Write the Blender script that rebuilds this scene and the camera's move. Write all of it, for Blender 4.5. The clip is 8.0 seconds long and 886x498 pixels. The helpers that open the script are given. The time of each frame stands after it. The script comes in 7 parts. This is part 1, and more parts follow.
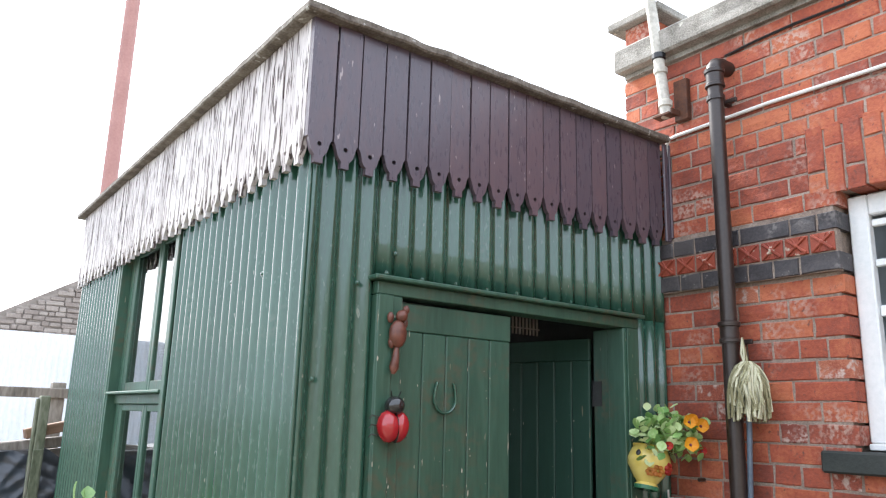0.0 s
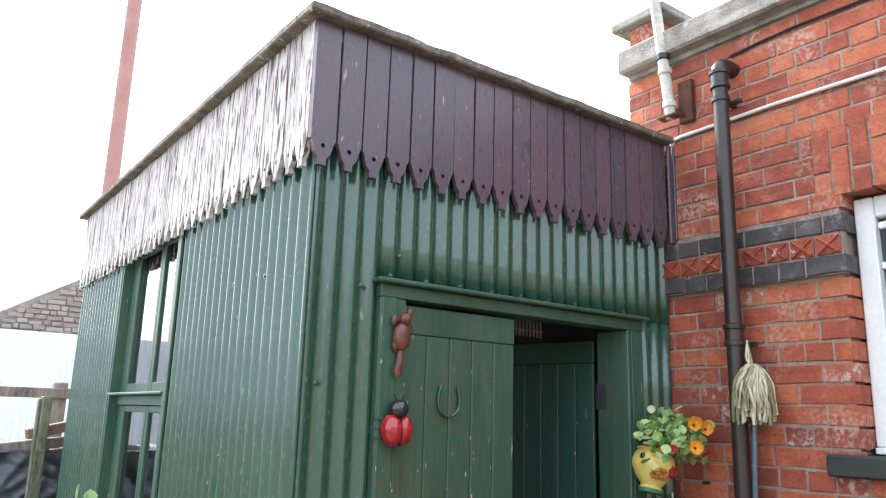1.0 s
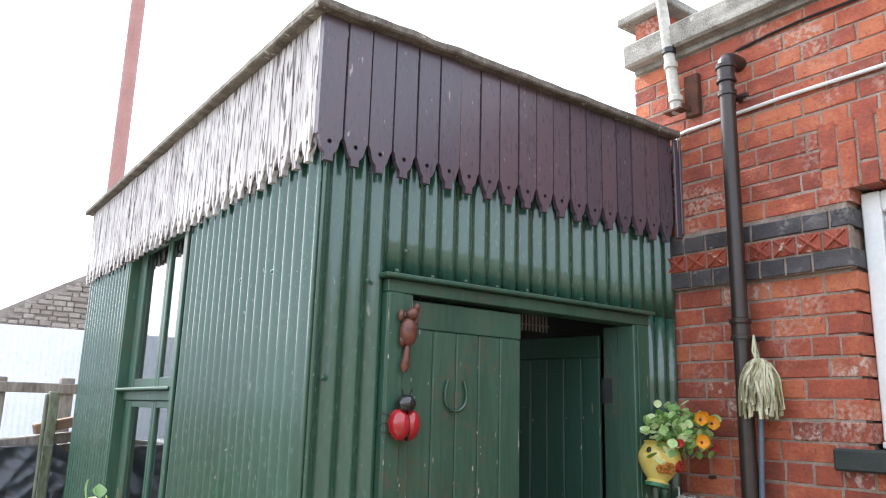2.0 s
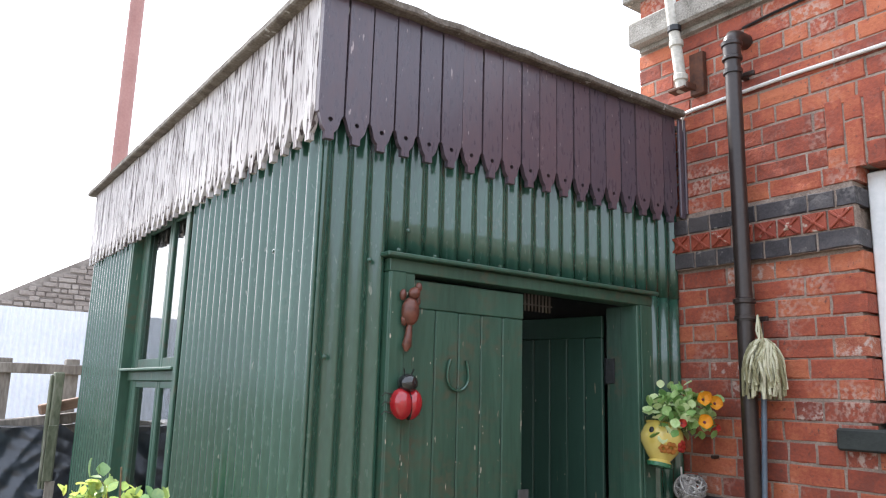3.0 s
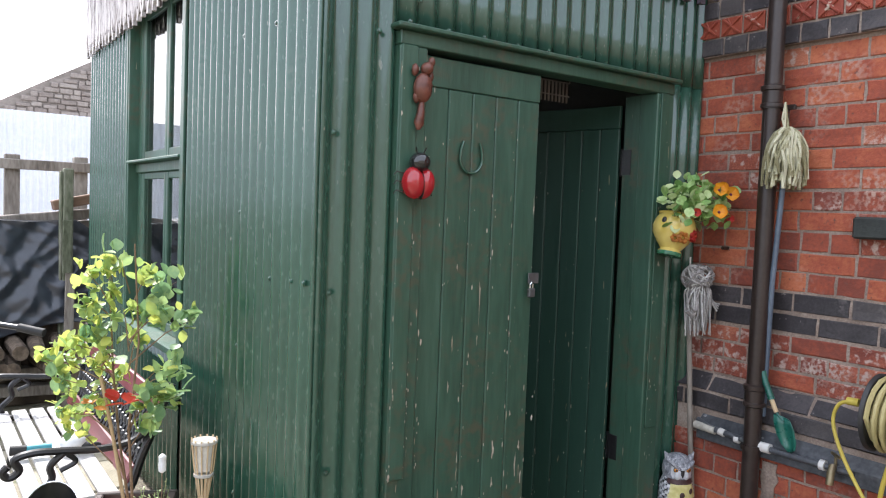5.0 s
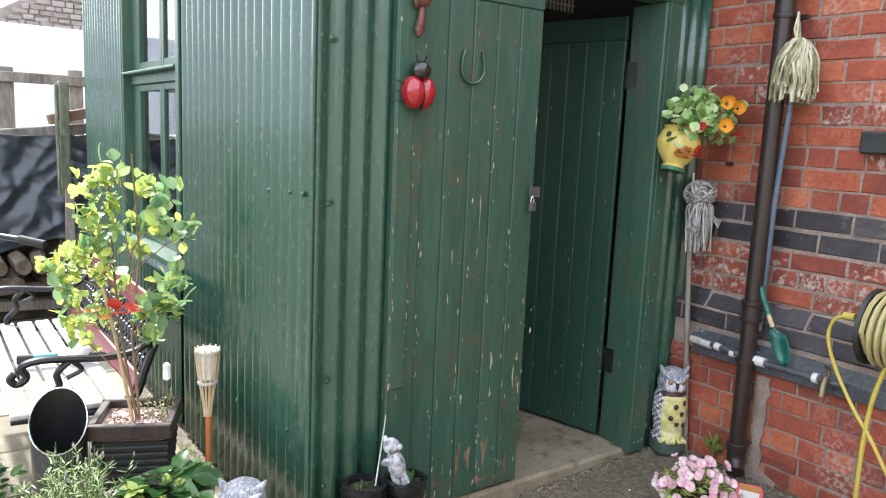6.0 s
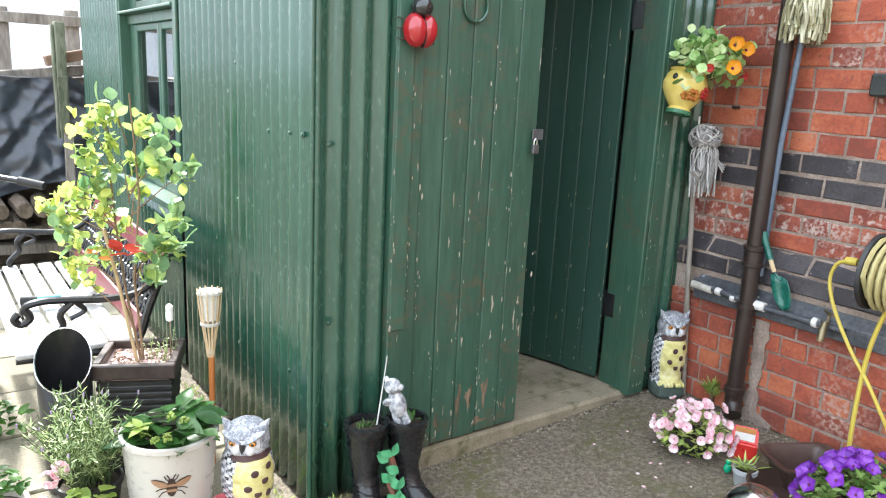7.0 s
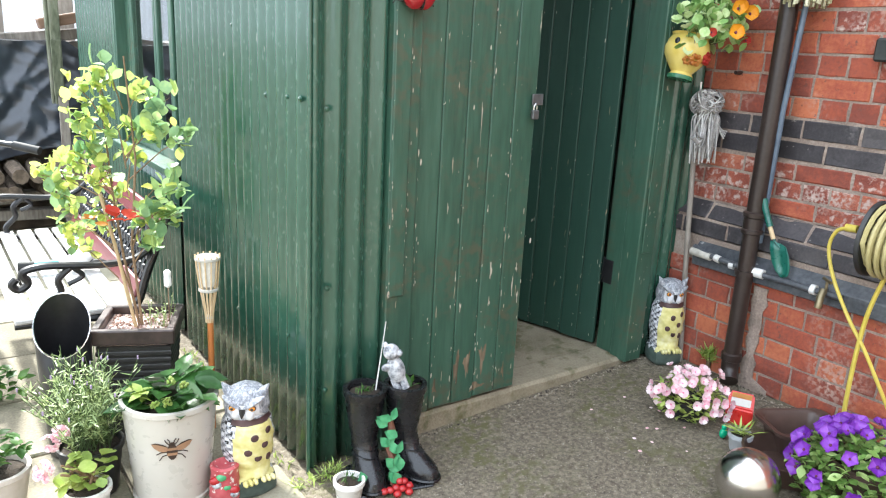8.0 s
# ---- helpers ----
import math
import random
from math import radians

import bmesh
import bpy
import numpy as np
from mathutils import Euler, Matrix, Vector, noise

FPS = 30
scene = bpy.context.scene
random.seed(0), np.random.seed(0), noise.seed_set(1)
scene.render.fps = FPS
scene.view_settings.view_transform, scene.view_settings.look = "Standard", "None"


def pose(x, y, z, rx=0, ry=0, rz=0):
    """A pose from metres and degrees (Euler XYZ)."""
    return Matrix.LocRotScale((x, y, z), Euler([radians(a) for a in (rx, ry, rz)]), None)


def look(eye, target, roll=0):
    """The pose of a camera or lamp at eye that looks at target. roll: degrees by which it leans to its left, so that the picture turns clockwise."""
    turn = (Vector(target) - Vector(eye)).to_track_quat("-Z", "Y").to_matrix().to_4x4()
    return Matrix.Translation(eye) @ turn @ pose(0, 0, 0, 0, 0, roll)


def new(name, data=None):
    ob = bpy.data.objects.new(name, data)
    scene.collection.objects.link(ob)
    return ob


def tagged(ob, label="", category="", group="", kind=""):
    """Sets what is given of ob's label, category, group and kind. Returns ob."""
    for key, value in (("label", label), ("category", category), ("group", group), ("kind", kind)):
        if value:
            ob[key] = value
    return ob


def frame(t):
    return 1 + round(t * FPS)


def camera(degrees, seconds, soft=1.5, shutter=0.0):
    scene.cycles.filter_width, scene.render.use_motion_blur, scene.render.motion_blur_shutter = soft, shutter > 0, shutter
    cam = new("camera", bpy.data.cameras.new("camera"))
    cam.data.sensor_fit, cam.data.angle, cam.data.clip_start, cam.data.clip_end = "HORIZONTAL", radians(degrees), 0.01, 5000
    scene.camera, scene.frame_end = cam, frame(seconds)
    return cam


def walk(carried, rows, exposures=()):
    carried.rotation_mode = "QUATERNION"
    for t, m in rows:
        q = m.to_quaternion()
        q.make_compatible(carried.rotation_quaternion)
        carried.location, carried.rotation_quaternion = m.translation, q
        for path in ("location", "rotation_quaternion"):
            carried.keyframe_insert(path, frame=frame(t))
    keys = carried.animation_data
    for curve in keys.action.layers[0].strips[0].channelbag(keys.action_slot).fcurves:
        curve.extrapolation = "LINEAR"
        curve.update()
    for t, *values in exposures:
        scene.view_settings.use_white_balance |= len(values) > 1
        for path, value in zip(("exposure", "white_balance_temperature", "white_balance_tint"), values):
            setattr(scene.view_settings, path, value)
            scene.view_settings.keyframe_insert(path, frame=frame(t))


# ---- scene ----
cam = camera(61.5, 8.0, soft=1.15)
PATH = [
    (0, -1.053, -2.191, 1.610, 102.80, -1.52, -36.68),
    (0.5, -1.048, -2.187, 1.630, 102.79, -1.63, -36.71),
    (1, -1.055, -2.177, 1.626, 102.69, -1.60, -36.60),
    (2.5, -1.064, -2.171, 1.624, 101.90, -1.55, -36.11),
    (3, -1.048, -2.164, 1.615, 101.00, -1.57, -35.96),
    (3.5, -1.035, -2.145, 1.593, 98.71, -1.65, -35.86),
    (4, -1.019, -2.118, 1.554, 95.19, -1.80, -35.70),
    (4.5, -1.005, -2.090, 1.520, 91.02, -2.05, -35.52),
    (5, -1.003, -2.078, 1.492, 87.09, -2.21, -35.40),
    (6.5, -0.985, -2.070, 1.446, 78.98, -2.69, -35.13),
    (7, -0.983, -2.067, 1.437, 77.13, -2.77, -35.01),
    (7.5, -0.982, -2.059, 1.436, 75.25, -2.86, -35.08),
    (8, -0.981, -2.059, 1.429, 74.66, -2.93, -35.14),
]
EXPOSURES = [(0.0, 1.20, 5960, 9), (1.0, 1.20, 5960, 9), (2.5, 1.04, 5960, 10), (4.0, 0.88, 5980, 13), (5.0, 1.05, 6000, 13), (6.5, 1.64, 6000, 9), (7.0, 1.78, 6000, 7), (8.0, 1.80, 6000, 6)]
walk(cam, [(t, pose(*row)) for t, *row in PATH], EXPOSURES)

# world and sun: bright thin cloud, the sun behind and to the left of the shed
world = bpy.data.worlds.new("sky")
scene.world = world
world.use_nodes = True
wn, wl = world.node_tree.nodes, world.node_tree.links
sky = wn.new("ShaderNodeTexSky")
sky.sky_type, sky.sun_disc = "NISHITA", False
sky.sun_elevation, sky.sun_rotation = radians(43), radians(-6)
sky.air_density, sky.dust_density, sky.ozone_density = 1.0, 6.0, 1.0
veil = wn.new("ShaderNodeMix")
veil.data_type = "RGBA"
veil.inputs[0].default_value = 0.62
veil.inputs[7].default_value = (9.5, 9.8, 10.2, 1)
wl.new(sky.outputs[0], veil.inputs[6])
wl.new(veil.outputs[2], wn["Background"].inputs[0])
wn["Background"].inputs[1].default_value = 0.17
sun_data = bpy.data.lights.new("sun", "SUN")
sun_data.energy, sun_data.angle, sun_data.color = 4.2, radians(3), (1.0, 0.95, 0.86)
sun = new("sun", sun_data)
sun.matrix_world = look((-0.8, 7.5, 7.2), (0, 0, 0))


# ---- materials ----
def material(name, colors, rough=0.6, metal=0.0, grain=40.0, patch=4.0, bump=0.2, stretch=(1, 1, 1), spots=None, spot_scale=12.0, spot_size=0.62,
             island=False, each=0.0, coat=0.0, edge=0.05, contrast=0.3,
             coat_rough=0.07, bloom=None):
    """A painted, worn surface: colours mixed by a large and a fine noise, with spots of another colour and relief.
    bloom: (colour, large scale, fine scale, amount) of a crust that spreads over neighbouring pieces alike."""
    m = bpy.data.materials.new(name)
    m.use_nodes = True
    n, l = m.node_tree.nodes, m.node_tree.links
    b = n["Principled BSDF"]
    at = n.new("ShaderNodeTexCoord")
    mp = n.new("ShaderNodeMapping")
    mp.inputs["Scale"].default_value = stretch
    l.new(at.outputs["Object"], mp.inputs["Vector"])
    info = n.new("ShaderNodeObjectInfo")
    shift = n.new("ShaderNodeVectorMath")
    shift.operation = "MULTIPLY_ADD"
    l.new(info.outputs["Random"], shift.inputs[0])
    shift.inputs[1].default_value = (37, 53, 71)
    l.new(mp.outputs[0], shift.inputs[2])

    def cloud(scale, detail=4):
        t = n.new("ShaderNodeTexNoise")
        t.inputs["Scale"].default_value, t.inputs["Detail"].default_value = scale, detail
        l.new(shift.outputs[0], t.inputs["Vector"])
        return t.outputs["Fac"]
    big, fine = cloud(patch), cloud(grain, 6)
    mix = n.new("ShaderNodeMix")
    l.new(big, mix.inputs[2])
    l.new(fine, mix.inputs[3])
    mix.inputs[0].default_value = 0.45
    value = mix.outputs[0]
    if each or island:
        add = n.new("ShaderNodeMath")
        add.operation = "MULTIPLY_ADD"
        if island:
            geo = n.new("ShaderNodeNewGeometry")
            l.new(geo.outputs["Random Per Island"], add.inputs[0])
        else:
            l.new(info.outputs["Random"], add.inputs[0])
        add.inputs[1].default_value = each
        l.new(value, add.inputs[2])
        back = n.new("ShaderNodeMath")
        back.operation = "SUBTRACT"
        l.new(add.outputs[0], back.inputs[0])
        back.inputs[1].default_value = each / 2
        value = back.outputs[0]
    ramp = n.new("ShaderNodeValToRGB")
    while len(ramp.color_ramp.elements) < len(colors):
        ramp.color_ramp.elements.new(0.5)
    for i, c in enumerate(colors):
        ramp.color_ramp.elements[i].position = 0.5 if len(colors) == 1 else 0.5 - contrast / 2 + contrast * i / (len(colors) - 1)
        ramp.color_ramp.elements[i].color = (*c, 1)
    l.new(value, ramp.inputs[0])
    color = ramp.outputs[0]
    if spots:
        sp = cloud(spot_scale, 8)
        mask = n.new("ShaderNodeMapRange")
        mask.inputs[1].default_value, mask.inputs[2].default_value = spot_size, spot_size + edge
        l.new(sp, mask.inputs[0])
        over = n.new("ShaderNodeMix")
        over.data_type = "RGBA"
        l.new(mask.outputs[0], over.inputs[0])
        l.new(color, over.inputs[6])
        over.inputs[7].default_value = (*spots, 1)
        color = over.outputs[2]
    if bloom:
        tint, wide_scale, fine_scale, amount = bloom
        geo_at = n.new("ShaderNodeNewGeometry")
        masks = []
        for scale, low, high in ((wide_scale, 0.62 - amount * 0.3, 0.78 - amount * 0.3), (fine_scale, 0.44, 0.60)):
            t = n.new("ShaderNodeTexNoise")
            t.inputs["Scale"].default_value, t.inputs["Detail"].default_value = scale, 7
            l.new(geo_at.outputs["Position"], t.inputs["Vector"])
            r = n.new("ShaderNodeMapRange")
            r.inputs[1].default_value, r.inputs[2].default_value = low, high
            l.new(t.outputs["Fac"], r.inputs[0])
            masks.append(r.outputs[0])
        both = n.new("ShaderNodeMath")
        both.operation = "MULTIPLY"
        l.new(masks[0], both.inputs[0])
        l.new(masks[1], both.inputs[1])
        crust = n.new("ShaderNodeMix")
        crust.data_type = "RGBA"
        l.new(both.outputs[0], crust.inputs[0])
        l.new(color, crust.inputs[6])
        crust.inputs[7].default_value = (*tint, 1)
        color = crust.outputs[2]
    l.new(color, b.inputs["Base Color"])
    rr = n.new("ShaderNodeMapRange")
    rr.inputs[3].default_value, rr.inputs[4].default_value = max(rough - 0.12, 0.02), min(rough + 0.12, 1)
    l.new(fine, rr.inputs[0])
    l.new(rr.outputs[0], b.inputs["Roughness"])
    b.inputs["Metallic"].default_value = metal
    b.inputs["Coat Weight"].default_value = coat
    b.inputs["Coat Roughness"].default_value = coat_rough
    b.inputs["Transmission Weight"].default_value = 0
    if bump:
        bp = n.new("ShaderNodeBump")
        bp.inputs["Strength"].default_value, bp.inputs["Distance"].default_value = bump, 0.004
        l.new(fine, bp.inputs["Height"])
        l.new(bp.outputs[0], b.inputs["Normal"])
    return m


def leaf_material(name, colors, each=0.6, translucent=0.45, rough=0.45):
    """Foliage or petals: colour varies leaf by leaf, and light passes through."""
    m = material(name, colors, rough=rough, grain=90, patch=25, bump=0.15, island=True, each=each, contrast=0.7)
    n, l = m.node_tree.nodes, m.node_tree.links
    b = n["Principled BSDF"]
    tr = n.new("ShaderNodeBsdfTranslucent")
    mix = n.new("ShaderNodeMixShader")
    mix.inputs[0].default_value = translucent
    l.new(b.inputs["Base Color"].links[0].from_socket, tr.inputs["Color"])
    l.new(b.outputs[0], mix.inputs[1])
    l.new(tr.outputs[0], mix.inputs[2])
    l.new(mix.outputs[0], n["Material Output"].inputs[0])
    return m


def glass_material(name, tint=(0.9, 0.95, 0.95), rough=0.02):
    m = bpy.data.materials.new(name)
    m.use_nodes = True
    b = m.node_tree.nodes["Principled BSDF"]
    b.inputs["Base Color"].default_value = (*tint, 1)
    b.inputs["Roughness"].default_value = rough
    b.inputs["Transmission Weight"].default_value = 1
    b.inputs["IOR"].default_value = 1.45
    return m


GREEN_IRON = material("green_painted_iron", [(0.016, 0.054, 0.035), (0.025, 0.078, 0.051), (0.036, 0.102, 0.070)], rough=0.24, coat=0.75, coat_rough=0.11, grain=70, patch=2.2, bump=0.03,
                      stretch=(1, 1, 0.3), spots=(0.16, 0.20, 0.16), spot_scale=55, spot_size=0.725, edge=0.02, contrast=0.5, bloom=((0.06, 0.105, 0.074), 3.0, 45, 0.15))
GREEN_WOOD = material("green_painted_wood", [(0.026, 0.066, 0.044), (0.038, 0.092, 0.061), (0.053, 0.114, 0.078)], rough=0.40, grain=60, patch=4, bump=0.4,
                      stretch=(1, 1, 0.12), spots=(0.34, 0.29, 0.21), spot_scale=75, spot_size=0.70, edge=0.012, bloom=((0.072, 0.082, 0.052), 4.0, 30, 0.5))
# darker copy of the door green: doorway shade put into the open leaf's colour
GREEN_SHADE = material("shaded_green_wood", [(0.015, 0.046, 0.032), (0.022, 0.064, 0.045)], rough=0.5, grain=60, patch=4, bump=0.3, stretch=(1, 1, 0.12),
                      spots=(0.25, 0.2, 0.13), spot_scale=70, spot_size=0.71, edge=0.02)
MAROON = material("maroon_painted_boards", [(0.064, 0.056, 0.074), (0.088, 0.068, 0.084), (0.126, 0.080, 0.088)], rough=0.30, grain=70, patch=2.5, bump=0.25, stretch=(1, 1, 0.25),
                  spots=(0.34, 0.28, 0.28), spot_scale=75, spot_size=0.69, edge=0.02, each=0.2, contrast=0.5)
FLAKED = material("flaked_pale_boards", [(0.30, 0.27, 0.26), (0.50, 0.46, 0.45), (0.68, 0.65, 0.63)], rough=0.7, grain=130, patch=14, bump=0.8, stretch=(1.3, 1, 0.13),
                  spots=(0.085, 0.062, 0.058), spot_scale=60, spot_size=0.535, edge=0.05, each=0.12, contrast=0.4)
COPING_WOOD = material("lichened_grey_wood", [(0.065, 0.05, 0.038), (0.14, 0.118, 0.095), (0.24, 0.215, 0.18)], rough=0.85, grain=90, patch=12, bump=0.7, spots=(0.42, 0.41, 0.38), spot_scale=30, spot_size=0.66)
BRICK = material("red_brick", [(0.20, 0.052, 0.034), (0.33, 0.078, 0.042), (0.45, 0.140, 0.066)], rough=0.85, grain=70, patch=14, bump=0.9, spots=(0.15, 0.06, 0.045), spot_scale=60,
                 spot_size=0.62, edge=0.10, each=0.40, contrast=0.45, bloom=((0.46, 0.31, 0.25), 3.2, 55, 0.28))
CHALKY = material("whitened_brick", [(0.19, 0.050, 0.034), (0.30, 0.080, 0.048), (0.40, 0.14, 0.08)], rough=0.9, grain=140, patch=12, bump=0.9, spots=(0.48, 0.36, 0.31), spot_scale=34,
                 spot_size=0.53, edge=0.12, each=0.4, bloom=((0.50, 0.40, 0.35), 5.0, 70, 0.3))
BRICK_FAR = material("red_brick_joined", [(0.19, 0.032, 0.018), (0.36, 0.062, 0.026), (0.46, 0.105, 0.04)], rough=0.8, grain=110, patch=9, bump=0.5, island=True, each=0.5)
BLUE_BRICK = material("blue_engineering_brick", [(0.032, 0.028, 0.031), (0.052, 0.046, 0.050), (0.080, 0.070, 0.070)], rough=0.55, grain=90, patch=10, bump=0.4, spots=(0.24, 0.22, 0.20),
                      spot_scale=40, spot_size=0.68, each=0.3, bloom=((0.22, 0.20, 0.19), 5.0, 60, 0.35))
TERRACOTTA = material("terracotta_tile", [(0.22, 0.04, 0.022), (0.33, 0.07, 0.035)], rough=0.6, grain=90, patch=10, bump=0.3, spots=(0.5, 0.4, 0.32), spot_scale=25, spot_size=0.64, each=0.3)
MORTAR = material("lime_mortar", [(0.13, 0.10, 0.082), (0.28, 0.215, 0.175), (0.46, 0.39, 0.33)], rough=0.95, grain=110, patch=9, bump=0.9, contrast=0.5)
STONE = material("weathered_stone", [(0.13, 0.12, 0.10), (0.27, 0.25, 0.22), (0.38, 0.36, 0.32)], rough=0.9, grain=120, patch=10, bump=0.9, spots=(0.5, 0.48, 0.42), spot_scale=22, spot_size=0.66)
CONCRETE = material("mossy_concrete", [(0.066, 0.052, 0.036), (0.140, 0.115, 0.081), (0.25, 0.215, 0.16)], rough=0.85, grain=210, patch=60, bump=1.0, spots=(0.32, 0.29, 0.24), spot_scale=110, spot_size=0.63,
                    edge=0.06, contrast=0.28, bloom=((0.098, 0.094, 0.036), 2.4, 30, 0.40))
STEP_STONE = material("worn_step_concrete", [(0.13, 0.108, 0.072), (0.24, 0.205, 0.142), (0.33, 0.285, 0.205)], rough=0.85, grain=120, patch=8, bump=0.8, spots=(0.11, 0.10, 0.045), spot_scale=12, spot_size=0.58, edge=0.12, contrast=0.45,
                      bloom=((0.11, 0.105, 0.04), 5.0, 26, 0.4))
SLAB = material("buff_paving", [(0.16, 0.14, 0.098), (0.25, 0.22, 0.155), (0.33, 0.30, 0.22)], rough=0.85, grain=110, patch=4, bump=0.5, each=0.3, spots=(0.10, 0.11, 0.05), spot_scale=8, spot_size=0.64)
WHITE_PAINT = material("white_painted_wood", [(0.68, 0.7, 0.7), (0.8, 0.8, 0.8)], rough=0.45, grain=60, patch=6, bump=0.2, spots=(0.4, 0.4, 0.36), spot_scale=20, spot_size=0.72)
BROWN_IRON = material("brown_painted_iron", [(0.022, 0.014, 0.012), (0.038, 0.026, 0.022)], rough=0.35, grain=60, patch=6, bump=0.15, spots=(0.10, 0.05, 0.03), spot_scale=20, spot_size=0.7)
GLASS = glass_material("window_glass")
# near-black: the dimness of an unlit room is put into this colour
DARK_ROOM = material("unlit_room_dark", [(0.03, 0.03, 0.025), (0.05, 0.048, 0.04)], rough=0.8, grain=40, patch=3, bump=0.2)
GREY_WOOD = material("weathered_grey_wood", [(0.10, 0.085, 0.07), (0.22, 0.19, 0.16), (0.32, 0.29, 0.25)], rough=0.85, grain=60, patch=6, bump=0.6, stretch=(1, 1, 0.2))
BLACK = material("black_iron", [(0.008, 0.008, 0.009), (0.018, 0.018, 0.02)], rough=0.35, grain=60, patch=8, bump=0.15)


# ---- building helpers ----
def box(bm, x0, x1, y0, y1, z0, z1, bevel=0.0, m=None):
    r = bmesh.ops.create_cube(bm, size=1)
    vs = r["verts"]
    for v in vs:
        v.co = Vector((x0 if v.co.x < 0 else x1, y0 if v.co.y < 0 else y1, z0 if v.co.z < 0 else z1))
    if bevel:
        es = list({e for v in vs for e in v.link_edges})
        vs = [v for v in bmesh.ops.bevel(bm, geom=es, offset=bevel, segments=1, affect="EDGES")["verts"]]
    if m is not None:
        bmesh.ops.transform(bm, matrix=m, verts=list({v for v in vs if v.is_valid}))
    return bm


def lathe(bm, rings, steps=24, at=(0, 0, 0), cap=True, m=None):
    """A turned form from (radius, height) pairs, bottom to top."""
    rows = []
    mm = m or Matrix.Translation(at)
    for r, z in rings:
        rows.append([bm.verts.new(mm @ Vector((r * math.cos(2 * math.pi * i / steps), r * math.sin(2 * math.pi * i / steps), z))) for i in range(steps)])
    for a, b in zip(rows, rows[1:]):
        for i in range(steps):
            j = (i + 1) % steps
            bm.faces.new((a[i], a[j], b[j], b[i]))
    if cap:
        bm.faces.new(rows[0][::-1])
        bm.faces.new(rows[-1])
    return bm


def tube(bm, points, radius, steps=8, radii=None):
    """A round bar along points."""
    pts = [Vector(p) for p in points]
    rows, side = [], None
    for i, p in enumerate(pts):
        d = (pts[min(i + 1, len(pts) - 1)] - pts[max(i - 1, 0)]).normalized()
        if side is None:
            side = d.cross(Vector((0, 0, 1)) if abs(d.z) < 0.9 else Vector((1, 0, 0))).normalized()
        side = (side - d * side.dot(d)).normalized()
        up = d.cross(side)
        r = radii[i] if radii else radius
        rows.append([bm.verts.new(p + r * (math.cos(2 * math.pi * k / steps) * side + math.sin(2 * math.pi * k / steps) * up)) for k in range(steps)])
    for a, b in zip(rows, rows[1:]):
        for k in range(steps):
            j = (k + 1) % steps
            bm.faces.new((a[k], a[j], b[j], b[k]))
    bm.faces.new(rows[0][::-1])
    bm.faces.new(rows[-1])
    return bm


def ball(bm, at, size, seg=16, rings=10, turn=None):
    m = Matrix.Translation(at) @ (turn or Matrix()) @ Matrix.Diagonal((*size, 1))
    bmesh.ops.create_uvsphere(bm, u_segments=seg, v_segments=rings, radius=1, matrix=m)
    return bm


def mesh_of(name, bm, mats, smooth=False):
    me = bpy.data.meshes.new(name)
    bmesh.ops.recalc_face_normals(bm, faces=bm.faces[:])
    if smooth:
        for f in bm.faces:
            f.smooth = True
        for e in bm.edges:
            if len(e.link_faces) == 2 and e.calc_face_angle() > 0.7:
                e.smooth = False
    bm.to_mesh(me)
    bm.free()
    for mt in mats if isinstance(mats, (list, tuple)) else [mats]:
        me.materials.append(mt)
    return me


def part(name, bm, mats, parent, label="", smooth=False):
    ob = new(name, mesh_of(name, bm, mats, smooth))
    ob.parent = parent
    if label:
        ob["label"] = label
    return ob


def thing(name, at, label, category, group="", kind="", turn=0.0):
    ob = new(name)
    ob.matrix_basis = pose(*at, 0, 0, turn)
    return tagged(ob, label, category, group, kind)


def solo(name, bm, mats, label, category, group="", kind="", smooth=False, at=None):
    ob = new(name, mesh_of(name, bm, mats, smooth))
    if at is not None:
        ob.matrix_basis = at
    return tagged(ob, label, category, group, kind)


def paint(bm, start, index):
    """Gives the faces made since start a material slot."""
    bm.faces.ensure_lookup_table()
    for f in bm.faces[start:]:
        f.material_index = index
    return len(bm.faces)


def smooth_path(points, n=5):
    """Points along a smooth curve through the given ones."""
    p = [Vector(q) for q in points]
    p = [p[0] * 2 - p[1]] + p + [p[-1] * 2 - p[-2]]
    out = []
    for i in range(1, len(p) - 2):
        for k in range(n):
            t = k / n
            out.append(0.5 * (2 * p[i] + (p[i + 1] - p[i - 1]) * t + (2 * p[i - 1] - 5 * p[i] + 4 * p[i + 1] - p[i + 2]) * t * t + (3 * p[i] - p[i - 1] - 3 * p[i + 1] + p[i + 2]) * t ** 3))
    return out + [p[-2]]

# ---- ground ----
W = 1.868           # plane of the brick wall
PITCH = 0.0765      # brick course, and the pitch of the corrugated iron


def ground_height(x):
    return 0.045 * min(max(x, 0), 2.0)


bm = bmesh.new()
xs = [-900, -60, -8, -3, -1.2, -0.6, 0, 0.5, 1, 1.5, 2, 8, 60, 900]
ys = [-900, -60, -8, -3, -1.5, -0.7, 0, 1, 2.5, 5, 8, 14, 60, 900]
grid = [[bm.verts.new((x, y, ground_height(x) - (0.03 if x < -0.1 and y > -0.5 else 0))) for x in xs] for y in ys]
for a, b in zip(grid, grid[1:]):
    for i in range(len(xs) - 1):
        bm.faces.new((a[i], a[i + 1], b[i + 1], b[i]))
solo("ground", bm, CONCRETE, "mossy grey concrete yard, worn and damp", "ground", kind="structure")

# ---- the shed ----
shed = thing("garden_shed", (0, 0, 0), "green corrugated iron lean-to shed with a scalloped board fascia", "shed")


